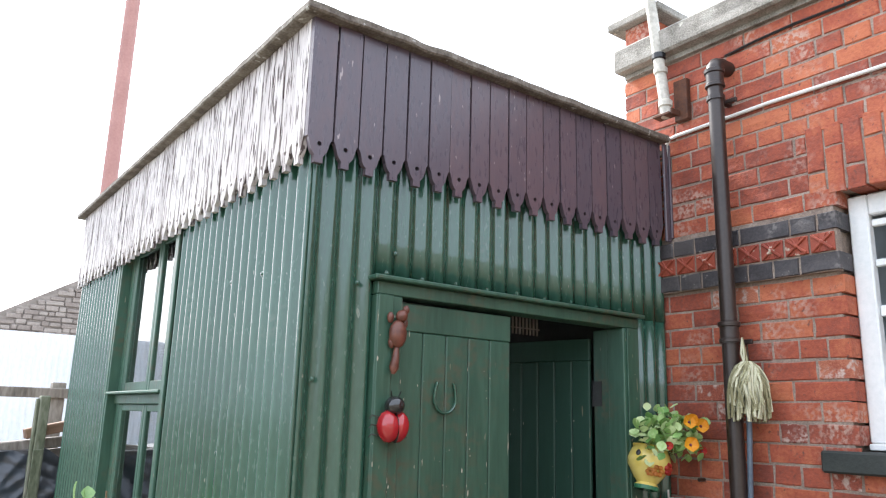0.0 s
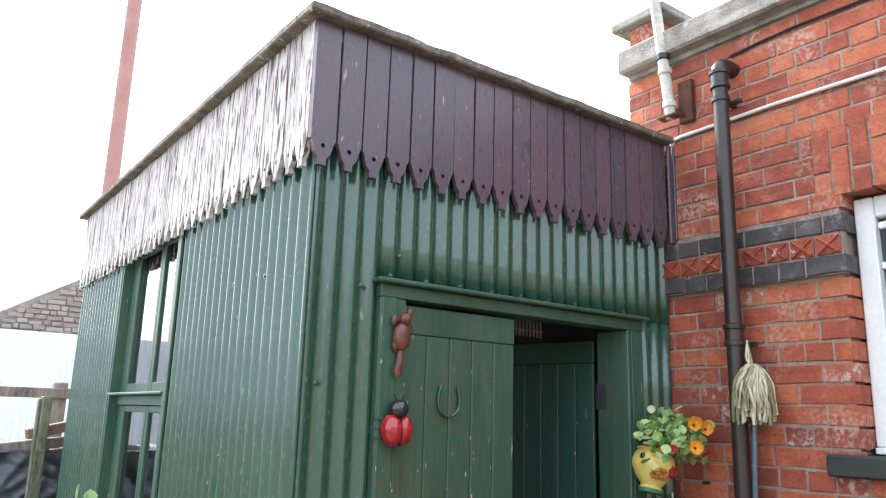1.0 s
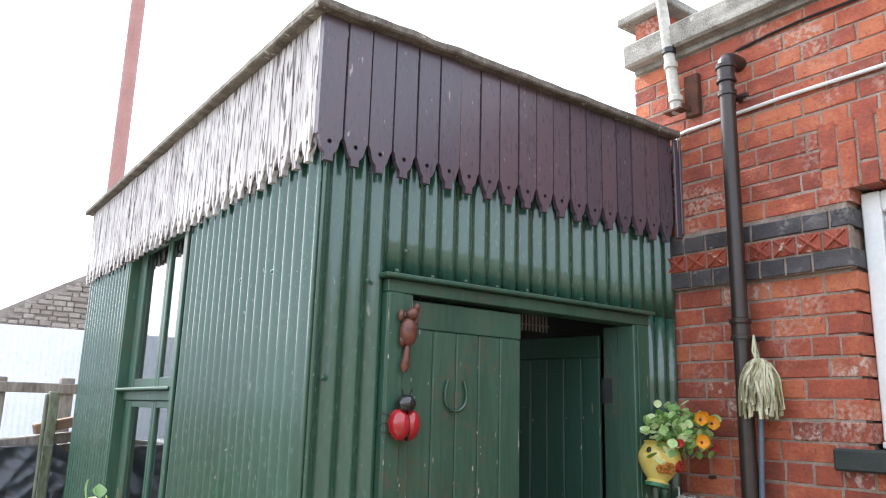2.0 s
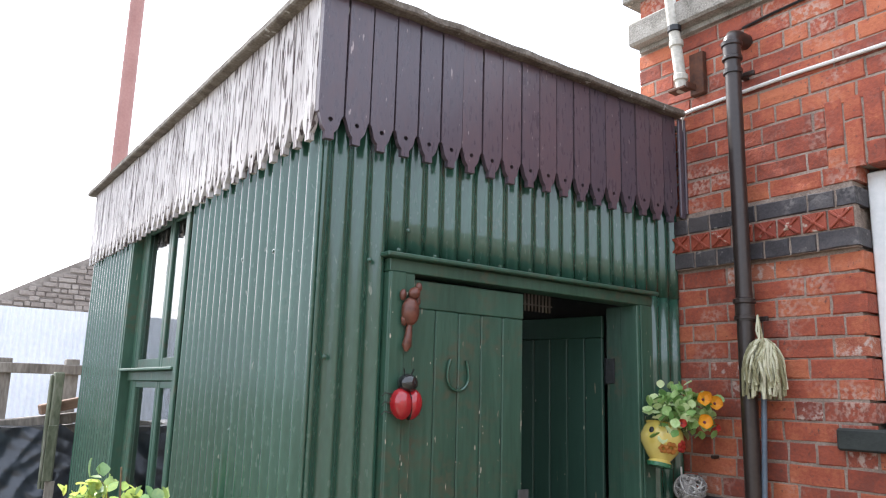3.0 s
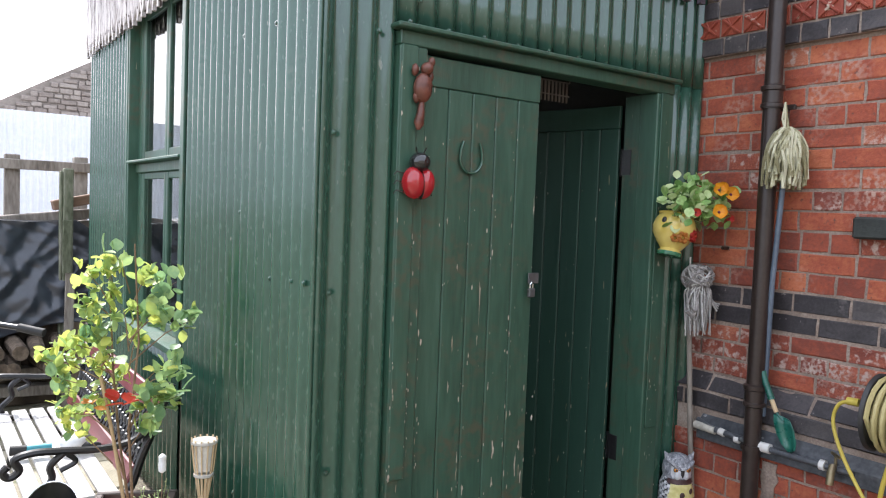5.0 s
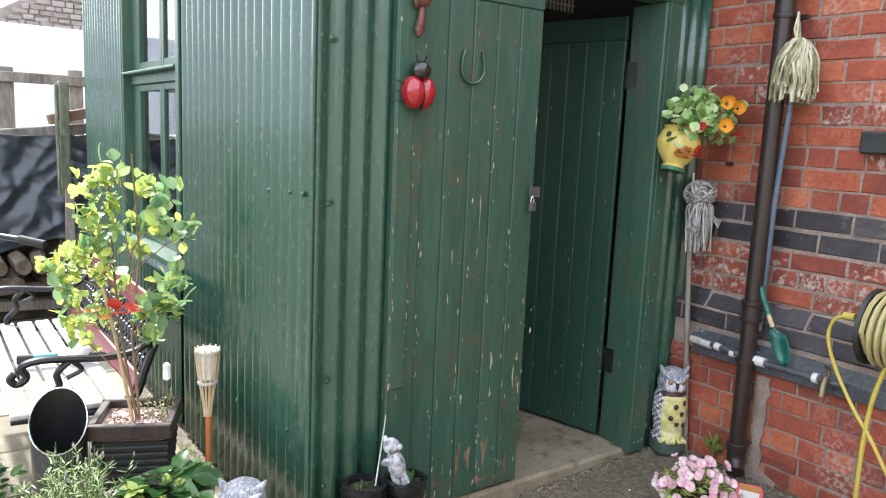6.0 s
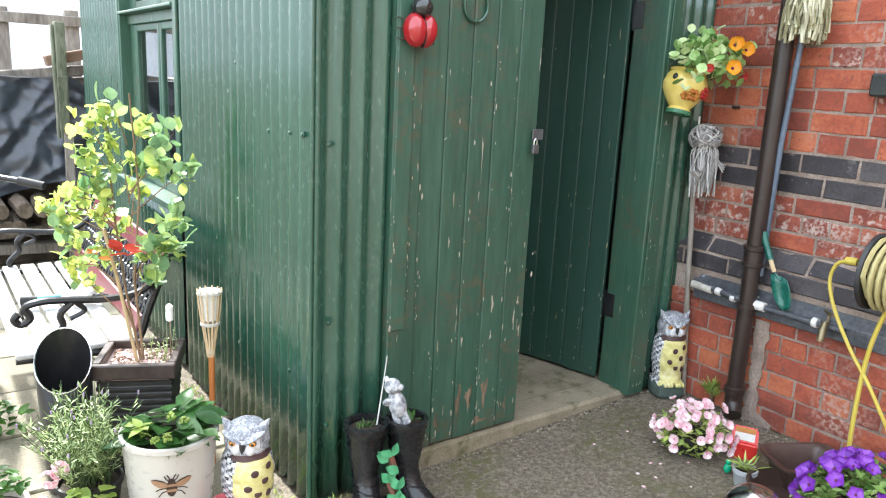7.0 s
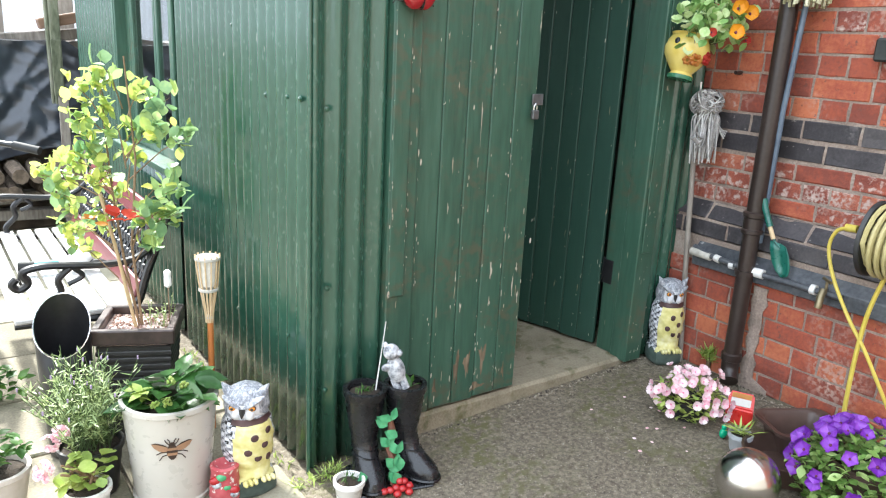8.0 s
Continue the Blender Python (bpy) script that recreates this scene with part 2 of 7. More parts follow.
def corrugated(u0, u1, z0, z1, along, face, phase=0.0, depth=0.0115, wear=1):
    """A corrugated sheet: u runs along x (face to -y) or along y (face to -x)."""
    bm = bmesh.new()
    n = max(2, int((u1 - u0) / PITCH * 14))
    zs = [z0 + (z1 - z0) * i / 6 for i in range(7)]
    rows = []
    for z in zs:
        row = []
        for i in range(n + 1):
            u = u0 + (u1 - u0) * i / n
            d = face - depth * math.cos(2 * math.pi * (u - phase) / PITCH) + 0.0012 * noise.noise((u * 5, z * 2.2, wear))
            row.append(bm.verts.new((u, d, z) if along == "x" else (d, u, z)))
        rows.append(row)
    for a, b in zip(rows, rows[1:]):
        for i in range(n):
            bm.faces.new((a[i], a[i + 1], b[i + 1], b[i]))
    return bm


def sheet(u0, u1, z0, z1, along, face, phase=0.0, wear=1):
    ob = part("corrugated_sheet", corrugated(u0, u1, z0, z1, along, face, phase, wear=wear), GREEN_IRON, shed, smooth=True)
    s = ob.modifiers.new("thickness", "SOLIDIFY")
    s.thickness, s.offset = 0.0016, -1 if along == "x" else 1
    return ob


sheet(0.0, 0.275, 0.02, 2.9, "x", 0, 0.012, 1)
sheet(0.262, 0.86, 2.075, 2.9, "x", -0.003, 0.012, 2)
sheet(0.85, 1.40, 2.072, 2.9, "x", 0, 0.012, 3)
sheet(1.39, W - 0.004, 2.075, 2.9, "x", -0.003, 0.012, 4)
sheet(1.615, W - 0.004, 0.09, 2.08, "x", 0, 0.012, 5)
sheet(0.0, 0.70, 0.02, 2.9, "y", 0, 0.0, 6)
sheet(0.688, 1.352, 0.02, 2.9, "y", -0.0015, 0.0, 7)
sheet(2.395, 3.0, 0.02, 2.9, "y", 0, 0.0, 8)
sheet(2.98, 3.56, 0.02, 2.9, "y", -0.0015, 0.0, 9)
sheet(1.395, 2.365, 0.02, 0.80, "y", 0, 0.0, 10)

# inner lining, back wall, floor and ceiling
# these boards carry the interior's shade in their colour
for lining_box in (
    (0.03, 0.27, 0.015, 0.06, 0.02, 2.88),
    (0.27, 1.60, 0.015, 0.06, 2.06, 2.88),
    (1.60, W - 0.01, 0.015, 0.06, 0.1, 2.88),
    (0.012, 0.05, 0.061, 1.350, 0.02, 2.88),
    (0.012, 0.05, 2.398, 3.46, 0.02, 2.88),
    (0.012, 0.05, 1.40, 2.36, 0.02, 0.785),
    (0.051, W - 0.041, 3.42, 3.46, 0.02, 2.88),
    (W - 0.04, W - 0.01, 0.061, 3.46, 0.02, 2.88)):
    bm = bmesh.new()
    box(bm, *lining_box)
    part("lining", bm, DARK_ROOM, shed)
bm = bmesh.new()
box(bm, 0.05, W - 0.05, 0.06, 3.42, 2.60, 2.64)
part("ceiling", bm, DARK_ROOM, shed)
bm = bmesh.new()
box(bm, -0.04, W - 0.005, -0.04, 3.52, 2.89, 2.915)
part("roof", bm, STONE, shed, "flat felted roof")

# corner and wall-end cover strips
bm = bmesh.new()
tube(bm, [(-0.0060, -0.003, 0.0), (-0.0060, -0.003, 2.5)], 0.0075, 10)
part("corner_strip", bm, GREEN_IRON, shed, smooth=True)


def fascia_mesh(name, width, mat, seed):
    """A board with a shouldered, drilled tip. x across, z up, front at y = 0, back at 0.02."""
    rng = random.Random(seed)
    w = width / 2 - 0.0016
    top, valley, tip = 2.944, 2.512, 2.425
    out = [(-w, top), (-w, valley), (-w + 0.006, valley - 0.004), (-w + 0.010, valley - 0.017), (-w + 0.013, valley - 0.028), (-w + 0.018, valley - 0.045), (-w + 0.025, valley - 0.056), (-w + 0.031, valley - 0.062)]
    out += [(-0.0152, valley - 0.065), (-0.0152, tip)]
    out += [(-x, z) for x, z in out[::-1]]
    hole = [(0.0085 * math.cos(a), valley - 0.020 + 0.0085 * math.sin(a)) for a in [2 * math.pi * k / 10 for k in range(10)]]
    bm = bmesh.new()
    loops = []
    for ring in (out, hole):
        vs = [bm.verts.new((x + (rng.uniform(-0.001, 0.001) if ring is out else 0), 0, z)) for x, z in ring]
        loops += [bm.edges.new((vs[i], vs[(i + 1) % len(vs)])) for i in range(len(vs))]
    bmesh.ops.triangle_fill(bm, edges=loops, use_beauty=True)
    made = bmesh.ops.extrude_face_region(bm, geom=bm.faces[:])
    for v in made["geom"]:
        if isinstance(v, bmesh.types.BMVert):
            v.co.y += 0.02
    for v in bm.verts:
        if v.co.y < 0.001 and abs(v.co.x) > w - 0.002 and v.co.z > valley:
            v.co.x *= 1 - 0.0016 / w
    return mesh_of(name, bm, mat)


def roughen(bm, seed, amount=0.006):
    """Cut the long edges into short lengths and wear them unevenly."""
    bmesh.ops.subdivide_edges(bm, edges=[e for e in bm.edges if e.calc_length() > 1], cuts=60)
    for v in bm.verts:
        p = v.co * 9
        v.co.z += amount * noise.noise((p.x, p.y, seed))
        v.co.y += amount * noise.noise((p.x, p.y + 5, seed))


front_boards = [fascia_mesh("fascia_board", 0.0985, MAROON, s) for s in (1, 2, 3)]
side_boards = [fascia_mesh("fascia_board", 0.0985, FLAKED, s) for s in (4, 5, 6)]
for i in range(19):
    ob = new("fascia_board", front_boards[i % 3])
    ob.matrix_basis = pose(-0.05 + 0.0493 + 0.0985 * i, -0.05 + random.uniform(-0.002, 0.002), random.uniform(-0.003, 0.003), 0, random.uniform(-0.05, 0.05), 0)
    ob.parent = shed
for i in range(36):
    ob = new("fascia_board", side_boards[i % 3])
    ob.matrix_basis = pose(-0.05 + random.uniform(-0.002, 0.002), -0.028 + 0.0493 + 0.0985 * i, random.uniform(-0.006, 0.006), 0, random.uniform(-0.08, 0.08), -90)
    ob["label"] = "flaking whitish board"
    ob.parent = shed
bm = bmesh.new()
box(bm, W - 0.044, W - 0.006, -0.066, -0.052, 2.452, 2.944, 0.004)
box(bm, W - 0.016, W - 0.002, -0.076, -0.067, 2.470, 2.940, 0.003)
part("end_batten", bm, MAROON, shed)
bm = bmesh.new()
box(bm, -0.095, W - 0.03, -0.095, 0.03, 2.945, 2.978, 0.006)
roughen(bm, 7)
part("roof_edging", bm, COPING_WOOD, shed, "lichen-spotted grey edging board")
bm = bmesh.new()
box(bm, -0.095, 0.03, 0.031, 3.60, 2.945, 2.978, 0.006)
roughen(bm, 8)
part("roof_edging", bm, COPING_WOOD, shed, "lichen-spotted grey edging board")

# door frame
bm = bmesh.new()
box(bm, 0.262, 0.368, -0.032, 0.06, 0.02, 2.02, 0.004)
part("door_post", bm, GREEN_WOOD, shed)
bm = bmesh.new()
box(bm, 0.264, 0.325, -0.042, -0.033, 0.60, 2.02, 0.003)
part("cover_strip", bm, GREEN_WOOD, shed)
bm = bmesh.new()
box(bm, 1.530, 1.635, -0.032, 0.06, 0.09, 2.02, 0.004)
part("door_post", bm, GREEN_WOOD, shed)
bm = bmesh.new()
box(bm, 1.548, 1.600, -0.040, -0.033, 0.60, 2.02, 0.002)
part("cover_strip", bm, GREEN_WOOD, shed)
bm = bmesh.new()
box(bm, 1.536, 1.60, 0.061, 0.150, 0.10, 2.02, 0.004)
part("jamb", bm, GREEN_WOOD, shed)
bm = bmesh.new()
box(bm, 0.262, 1.635, -0.034, 0.06, 2.021, 2.066, 0.003)
part("lintel", bm, GREEN_WOOD, shed)
bm = bmesh.new()
box(bm, 0.235, 1.645, -0.066, -0.004, 2.067, 2.083, 0.004)
part("drip_board", bm, GREEN_WOOD, shed)


def door_leaf(width, height, planks, mat, seed, back=1):
    """A ledged plank door; hinge edge at x = 0, front at y = 0, bottom at z = 0."""
    rng = random.Random(seed)
    leaf = new("door")
    w = width / planks
    for i in range(planks):
        bm = bmesh.new()
        box(bm, i * w + 0.0012, (i + 1) * w - 0.0012, 0.0, 0.022, rng.uniform(0, 0.02), height - 0.10, 0.004)
        part("plank", bm, mat, leaf)
    bm = bmesh.new()
    box(bm, 0.0, width, -0.002, 0.022, height - 0.099, height, 0.003)
    part("top_rail", bm, mat, leaf)
    for z in (0.2, height * 0.5, height - 0.3):
        bm = bmesh.new()
        box(bm, 0.02, width - 0.02, *((0.0225, 0.045) if back > 0 else (-0.025, -0.0025)), z, z + 0.11, 0.003)
        part("ledge", bm, mat, leaf)
    return leaf


left_leaf = door_leaf(0.519, 1.90, 5, GREEN_WOOD, 3)
left_leaf.matrix_basis = pose(0.375, -0.004, 0.105)
left_leaf.parent = shed
right_leaf = door_leaf(0.56, 1.88, 6, GREEN_SHADE, 4, -1)
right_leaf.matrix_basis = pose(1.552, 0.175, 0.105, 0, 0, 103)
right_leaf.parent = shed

RED_EDGE = material("worn_red_brown_edge", [(0.05, 0.02, 0.014), (0.11, 0.045, 0.03)], rough=0.8, grain=60, patch=10)
bm = bmesh.new()
box(bm, 0.3685, 0.374, -0.012, -0.0045, 0.11, 1.99)
part("door_edge", bm, RED_EDGE, shed, "worn red-brown door edge")

BARE = material("bare_weathered_wood", [(0.06, 0.045, 0.03), (0.15, 0.11, 0.07), (0.28, 0.21, 0.14)], rough=0.85, grain=80, patch=12, bump=0.5, stretch=(1, 1, 0.2))


def peeled(x, z, w, h, seed, mat):
    """A ragged patch of bare wood where the paint has come off the left door leaf."""
    rng = random.Random(seed)
    bm = bmesh.new()
    ring = []
    for k in range(30):
        a = 2 * math.pi * k / 30
        r = rng.uniform(0.45, 1.0) * (0.75 + 0.35 * math.sin(3 * a + seed))
        ring.append(bm.verts.new((x + w / 2 * r * math.cos(a), -0.0049, z + h / 2 * r * math.sin(a))))
    f = bm.faces.new(ring)
    bmesh.ops.triangulate(bm, faces=[f])
    part("peeled_patch", bm, mat, shed, "bare patch of peeled paint")


PALE_WOOD = material("pale_chipped_wood", [(0.4, 0.34, 0.26), (0.55, 0.5, 0.42)], rough=0.8, grain=80, patch=12)
for k, (x, z, w, h) in enumerate(((0.60, 0.25, 0.035, 0.24), (0.645, 0.27, 0.05, 0.13), (0.72, 0.27, 0.045, 0.20), (0.42, 0.14, 0.05, 0.06), (0.70, 0.16, 0.10, 0.05), (0.50, 0.20, 0.03, 0.08), (0.83, 0.20, 0.02, 0.1))):
    peeled(x, z, w, h, 80 + k, BARE)
for k, (x, z, w, h) in enumerate(((0.645, 1.18, 0.006, 0.20), (0.735, 0.62, 0.016, 0.10), (0.735, 0.50, 0.012, 0.05), (0.86, 0.62, 0.014, 0.05), (0.845, 0.55, 0.012, 0.12), (0.875, 0.50, 0.01, 0.07), (0.60, 0.50, 0.012, 0.06), (0.52, 0.88, 0.008, 0.05),
                                 (0.885, 1.52, 0.008, 0.10), (0.70, 0.86, 0.008, 0.05), (0.54, 1.30, 0.006, 0.03), (0.49, 1.46, 0.007, 0.03), (0.64, 1.04, 0.005, 0.05), (0.79, 1.05, 0.006, 0.03), (0.81, 0.75, 0.008, 0.03), (0.57, 0.62, 0.006, 0.07))):
    peeled(x, z, w, h, 120 + k, PALE_WOOD)

def paint_chips(count, seed, spot, label):
    """Many small slivers where paint has flaked; spot(rng) gives a place, the way across and the way out."""
    chip_rng = random.Random(seed)
    bm = bmesh.new()
    for _ in range(count):
        p, across, lift = spot(chip_rng)
        h = chip_rng.uniform(0.002, 0.014) * chip_rng.uniform(0.3, 1.3)
        w = 0.001 + h * chip_rng.uniform(0.05, 0.28)
        ring = []
        for k in range(7):
            a = 2 * math.pi * k / 7
            ring.append(bm.verts.new(p + lift * 0.0012 + across * (w * math.cos(a) * chip_rng.uniform(0.5, 1)) + Vector((0, 0, h * math.sin(a) * chip_rng.uniform(0.5, 1)))))
        bm.faces.new(ring)
    part("paint_chips", bm, PALE_WOOD, shed, label)["kind"] = "stuff"


def low(r, bottom, top):
    return bottom + (top - bottom) * r.random() ** 2.2


X_WAY, FRONT_WAY = Vector((1, 0, 0)), Vector((0, -1, 0))
SWING = Euler((0, 0, radians(103))).to_matrix()
paint_chips(150, 31, lambda r: (Vector((0.375 + 0.1038 * r.randrange(0, 6) + r.gauss(0, 0.018), -0.0046, low(r, 0.14, 1.9))), X_WAY, FRONT_WAY), "flaked paint on the door leaf")
paint_chips(90, 32, lambda r: (Vector((1.552, 0.175, 0.0)) + SWING @ Vector((0.0933 * r.randrange(0, 7) + r.gauss(0, 0.012), 0.0228, 0)) + Vector((0, 0, low(r, 0.14, 1.8))), SWING @ X_WAY, SWING @ Vector((0, 1, 0))), "flaked paint on the open leaf")
paint_chips(46, 33, lambda r: (Vector((r.uniform(1.545, 1.625), -0.0405, low(r, 0.14, 1.9))), X_WAY, FRONT_WAY), "flaked paint on the door post")
paint_chips(60, 34, lambda r: (Vector((r.choice((0.264, 0.325, 0.366)) + r.gauss(0, 0.004), -0.0425, low(r, 0.6, 2.0))), X_WAY, FRONT_WAY), "flaked paint on the door post")

for z in (0.42, 1.68):
    bm = bmesh.new()
    box(bm, 1.530, 1.5355, 0.10, 0.150, z, z + 0.11, 0.001)
    tube(bm, [(1.538, 0.158, z - 0.004), (1.538, 0.158, z + 0.114)], 0.006, 8)
    part("hinge", bm, BLACK, shed, "black steel hinge")

# side window: two sashes with a transom board
window = new("window")
window.parent = shed
for post_box in ((-0.022, 0.07, 1.352, 1.374, 0.80, 2.6), (-0.020, 0.09, 2.372, 2.396, 0.80, 2.6), (0.034, 0.07, 2.300, 2.371, 0.826, 2.6)):
    bm = bmesh.new()
    box(bm, *post_box, 0.003)
    part("window_post", bm, GREEN_WOOD, window)
for a, b in ((1.315, 1.351), (2.397, 2.430)):
    bm = bmesh.new()
    box(bm, -0.024, -0.010, a, b, 0.80, 2.6, 0.003)
    part("cover_strip", bm, GREEN_WOOD, window)
bm = bmesh.new()
box(bm, -0.030, 0.085, 1.375, 2.371, 1.690, 1.704, 0.003)
box(bm, 0.020, 0.075, 1.375, 2.371, 1.640, 1.689, 0.003)
part("transom", bm, GREEN_WOOD, window)
bm = bmesh.new()
box(bm, -0.06, 0.10, 1.33, 2.42, 0.79, 0.825, 0.004)
part("sill", bm, GREEN_WOOD, window)
for z0, z1 in ((0.826, 1.639), (1.705, 2.5)):
    bm = bmesh.new()
    for a, b in ((1.376, 1.425), (1.765, 1.800), (1.804, 1.840), (2.240, 2.299)):
        box(bm, 0.035, 0.064, a, b, z0, z1, 0.004)
    for a, b in ((1.425, 1.765), (1.840, 2.240)):
        box(bm, 0.037, 0.062, a, b, z0, z0 + 0.05, 0.003)
        box(bm, 0.037, 0.062, a, b, z1 - 0.035, z1, 0.003)
    part("sash", bm, GREEN_WOOD, window)
    for a, b in ((1.425, 1.765), (1.840, 2.240)):
        bm = bmesh.new()
        box(bm, 0.047, 0.051, a, b, z0 + 0.05, z1 - 0.035)
        pane = part("pane", bm, GLASS, window)
        pane.visible_shadow = False

# door step and inner floor
bm = bmesh.new()
box(bm, 0.30, 1.66, 0.0, 0.16, 0.0, 0.10, 0.012)
solo("door_step", bm, STEP_STONE, "worn buff concrete door step", "step", kind="structure")
bm = bmesh.new()
box(bm, 0.05, W - 0.05, 0.161, 3.42, 0.0, 0.095)
solo("floor", bm, STEP_STONE, "bare concrete floor inside the shed", "floor", kind="structure")

# plain unseen wall added to close the yard and block low sky
bm = bmesh.new()
box(bm, -9.0, W + 0.3, -6.35, -6.05, 0.0, 3.4, 0.02)
solo("wall_south", bm, STONE, "plain grey unseen wall, added to block low sky", "wall", kind="structure")

# ---- the brick house ----
house = thing("brick_house", (0, 0, 0), "red brick house with blue brick bands and a stone coping", "house")
Y1, YW, YE = 0.195, -0.84, -6.0   # house corner, window jamb, far end
XB = W + 0.004
bm = bmesh.new()
box(bm, XB, XB + 0.3, YW + 0.02, Y1 - 0.008, 0.0, 3.39)
wall = part("wall", bm, MORTAR, house, "red brickwork in pale mortar")
for box_of in ((XB, XB + 0.3, YE, -1.94, 0.0, 3.39), (XB, XB + 0.3, -1.939, YW + 0.019, 0.0, 1.45), (XB, XB + 0.3, -1.939, YW + 0.019, 2.535, 3.39),
               (XB + 0.301, 7.0, Y1 - 0.3, Y1 - 0.008, 0.0, 3.39), (XB + 0.301, 7.0, -3.5, -3.4, 0.0, 3.39)):
    bm = bmesh.new()
    box(bm, *box_of)
    part("wall", bm, MORTAR, house)
bm = bmesh.new()
box(bm, W - 0.044, W + 0.005, YE, 0.012, 0.0, 0.68)
part("plinth", bm, MORTAR, house)
bm = bmesh.new()
vs = [[bm.verts.new(p) for p in ((W + 0.006, y, 0.675), (W - 0.044, y, 0.675), (W - 0.044, y, 0.752), (W + 0.006, y, 0.829))] for y in (0.011, YE)]
for i in range(4):
    bm.faces.new((vs[0][i], vs[0][(i + 1) % 4], vs[1][(i + 1) % 4], vs[1][i]))
bm.faces.new(vs[0]); bm.faces.new(vs[1][::-1])
part("plinth_bed", bm, MORTAR, house)
bm = bmesh.new()
box(bm, W - 0.085, W + 0.42, YE, Y1 + 0.005, 3.395, 3.525, 0.012)
bmesh.ops.subdivide_edges(bm, edges=bm.edges[:], cuts=14, use_grid_fill=True)
for v in bm.verts:
    v.co += Vector((1, 1, 1)) * (0.007 * noise.noise(v.co * 7) + 0.004 * noise.noise(v.co * 23))
part("coping", bm, STONE, house, "rough grey stone coping")
bm = bmesh.new()
box(bm, W - 0.02, W + 0.2, -0.01, 0.165, 3.520, 3.655, 0.004)
part("chimney_neck", bm, BRICK, house)
bm = bmesh.new()
box(bm, W - 0.07, W + 0.26, -0.09, 0.245, 3.655, 3.70, 0.006)
lathe(bm, [(0.215, 3.695), (0.05, 3.775)], 4, m=Matrix.Translation((W + 0.095, 0.078, 0)) @ pose(0, 0, 0, 0, 0, 45))
part("cap_stone", bm, STONE, house, "pyramid-topped stone cap")
bm = bmesh.new()
box(bm, W - 0.02, W + 6, -6.0, Y1 - 0.02, 3.37, 3.394)
part("roof", bm, STONE, house)

bm = bmesh.new()
rows = []
for i in range(15):
    z = 0.07 + 0.033 * i
    half = 0.028 + 0.035 * noise.noise((0, z * 14, 3)) + (0.07 if i < 2 else 0)
    rows.append([bm.verts.new((W - 0.0525 - 0.004 * (1 - abs(s)) + 0.002 * noise.noise((s * 3, z * 30, 1)), -0.455 - s * half + 0.015 * noise.noise((s, z * 20, 5)), z)) for s in (-1, -0.6, -0.2, 0.2, 0.6, 1)])
for a, b in zip(rows, rows[1:]):
    for i in range(5):
        bm.faces.new((a[i], a[i + 1], b[i + 1], b[i]))
smear = part("mortar_patch", bm, MORTAR, house, "smeared grey mortar repair")
s = smear.modifiers.new("thickness", "SOLIDIFY")
s.thickness = 0.006

# sash window in the brick wall
win = new("window")
win.parent = house
bm = bmesh.new()
box(bm, W + 0.075, W + 0.16, YW - 0.075, YW - 0.002, 1.56, 2.515, 0.006)
box(bm, W + 0.075, W + 0.16, -1.938, -1.87, 1.56, 2.515, 0.006)
box(bm, W + 0.077, W + 0.158, -1.869, YW - 0.076, 2.43, 2.515, 0.006)
box(bm, W + 0.06, W + 0.16, -1.935, YW - 0.004, 1.535, 1.559, 0.004)
part("window_frame", bm, WHITE_PAINT, win, "white painted sash frame")
bm = bmesh.new()
for z in (1.60, 1.83, 2.06, 2.24, 2.40):
    box(bm, W + 0.095, W + 0.14, -1.869, YW - 0.077, z - 0.014 - (0.014 if z == 2.06 else 0), z + 0.014, 0.004)
for y in (-1.2, -1.52):
    box(bm, W + 0.096, W + 0.139, y - 0.012, y + 0.012, 1.58, 2.43, 0.004)
part("glazing_bars", bm, WHITE_PAINT, win)
FROSTED = glass_material("frosted_glass", (0.5, 0.55, 0.58), 0.35)
bm = bmesh.new()
box(bm, W + 0.116, W + 0.121, -1.87, YW - 0.074, 1.56, 2.43)
part("pane", bm, FROSTED, win)
# added box behind the pane, coloured dark in place of the unlit room
bm = bmesh.new()
box(bm, W + 0.162, W + 0.30, -1.94, YW, 1.46, 2.75)
part("blind", bm, DARK_ROOM, win)
SILL = material("dark_painted_sill", [(0.016, 0.02, 0.018), (0.035, 0.04, 0.036)], rough=0.6, grain=70, patch=8, bump=0.4)
bm = bmesh.new()
box(bm, W - 0.055, W + 0.1, -2.06, -0.715, 1.449, 1.53, 0.008)
part("sill", bm, SILL, win, "dark painted stone sill")

# pipes and cables on the brick wall
pipe = thing("downpipe", (1.758, -0.405, 0), "brown cast-iron downpipe clipped to the brick wall", "downpipe")
bm = bmesh.new()
tube(bm, [(0, 0, 0.20), (0, 0, 3.17)], 0.034, 16)
part("pipe", bm, BROWN_IRON, pipe, smooth=True)
bm = bmesh.new()
tube(bm, [(0, 0, 3.16), (0.0, 0, 3.185), (0.015, 0, 3.205), (0.045, 0, 3.215), (0.115, 0, 3.215)], 0.036, 16)
part("elbow", bm, BROWN_IRON, pipe, smooth=True)
for z in (2.02, 0.83, 3.165):
    bm = bmesh.new()
    lathe(bm, [(0.034, z - 0.075), (0.044, z - 0.070), (0.044, z - 0.058), (0.039, z - 0.054), (0.039, z - 0.008), (0.045, z - 0.004), (0.046, z + 0.012), (0.034, z + 0.018)], 18)
    part("socket_collar", bm, BROWN_IRON, pipe, smooth=True)
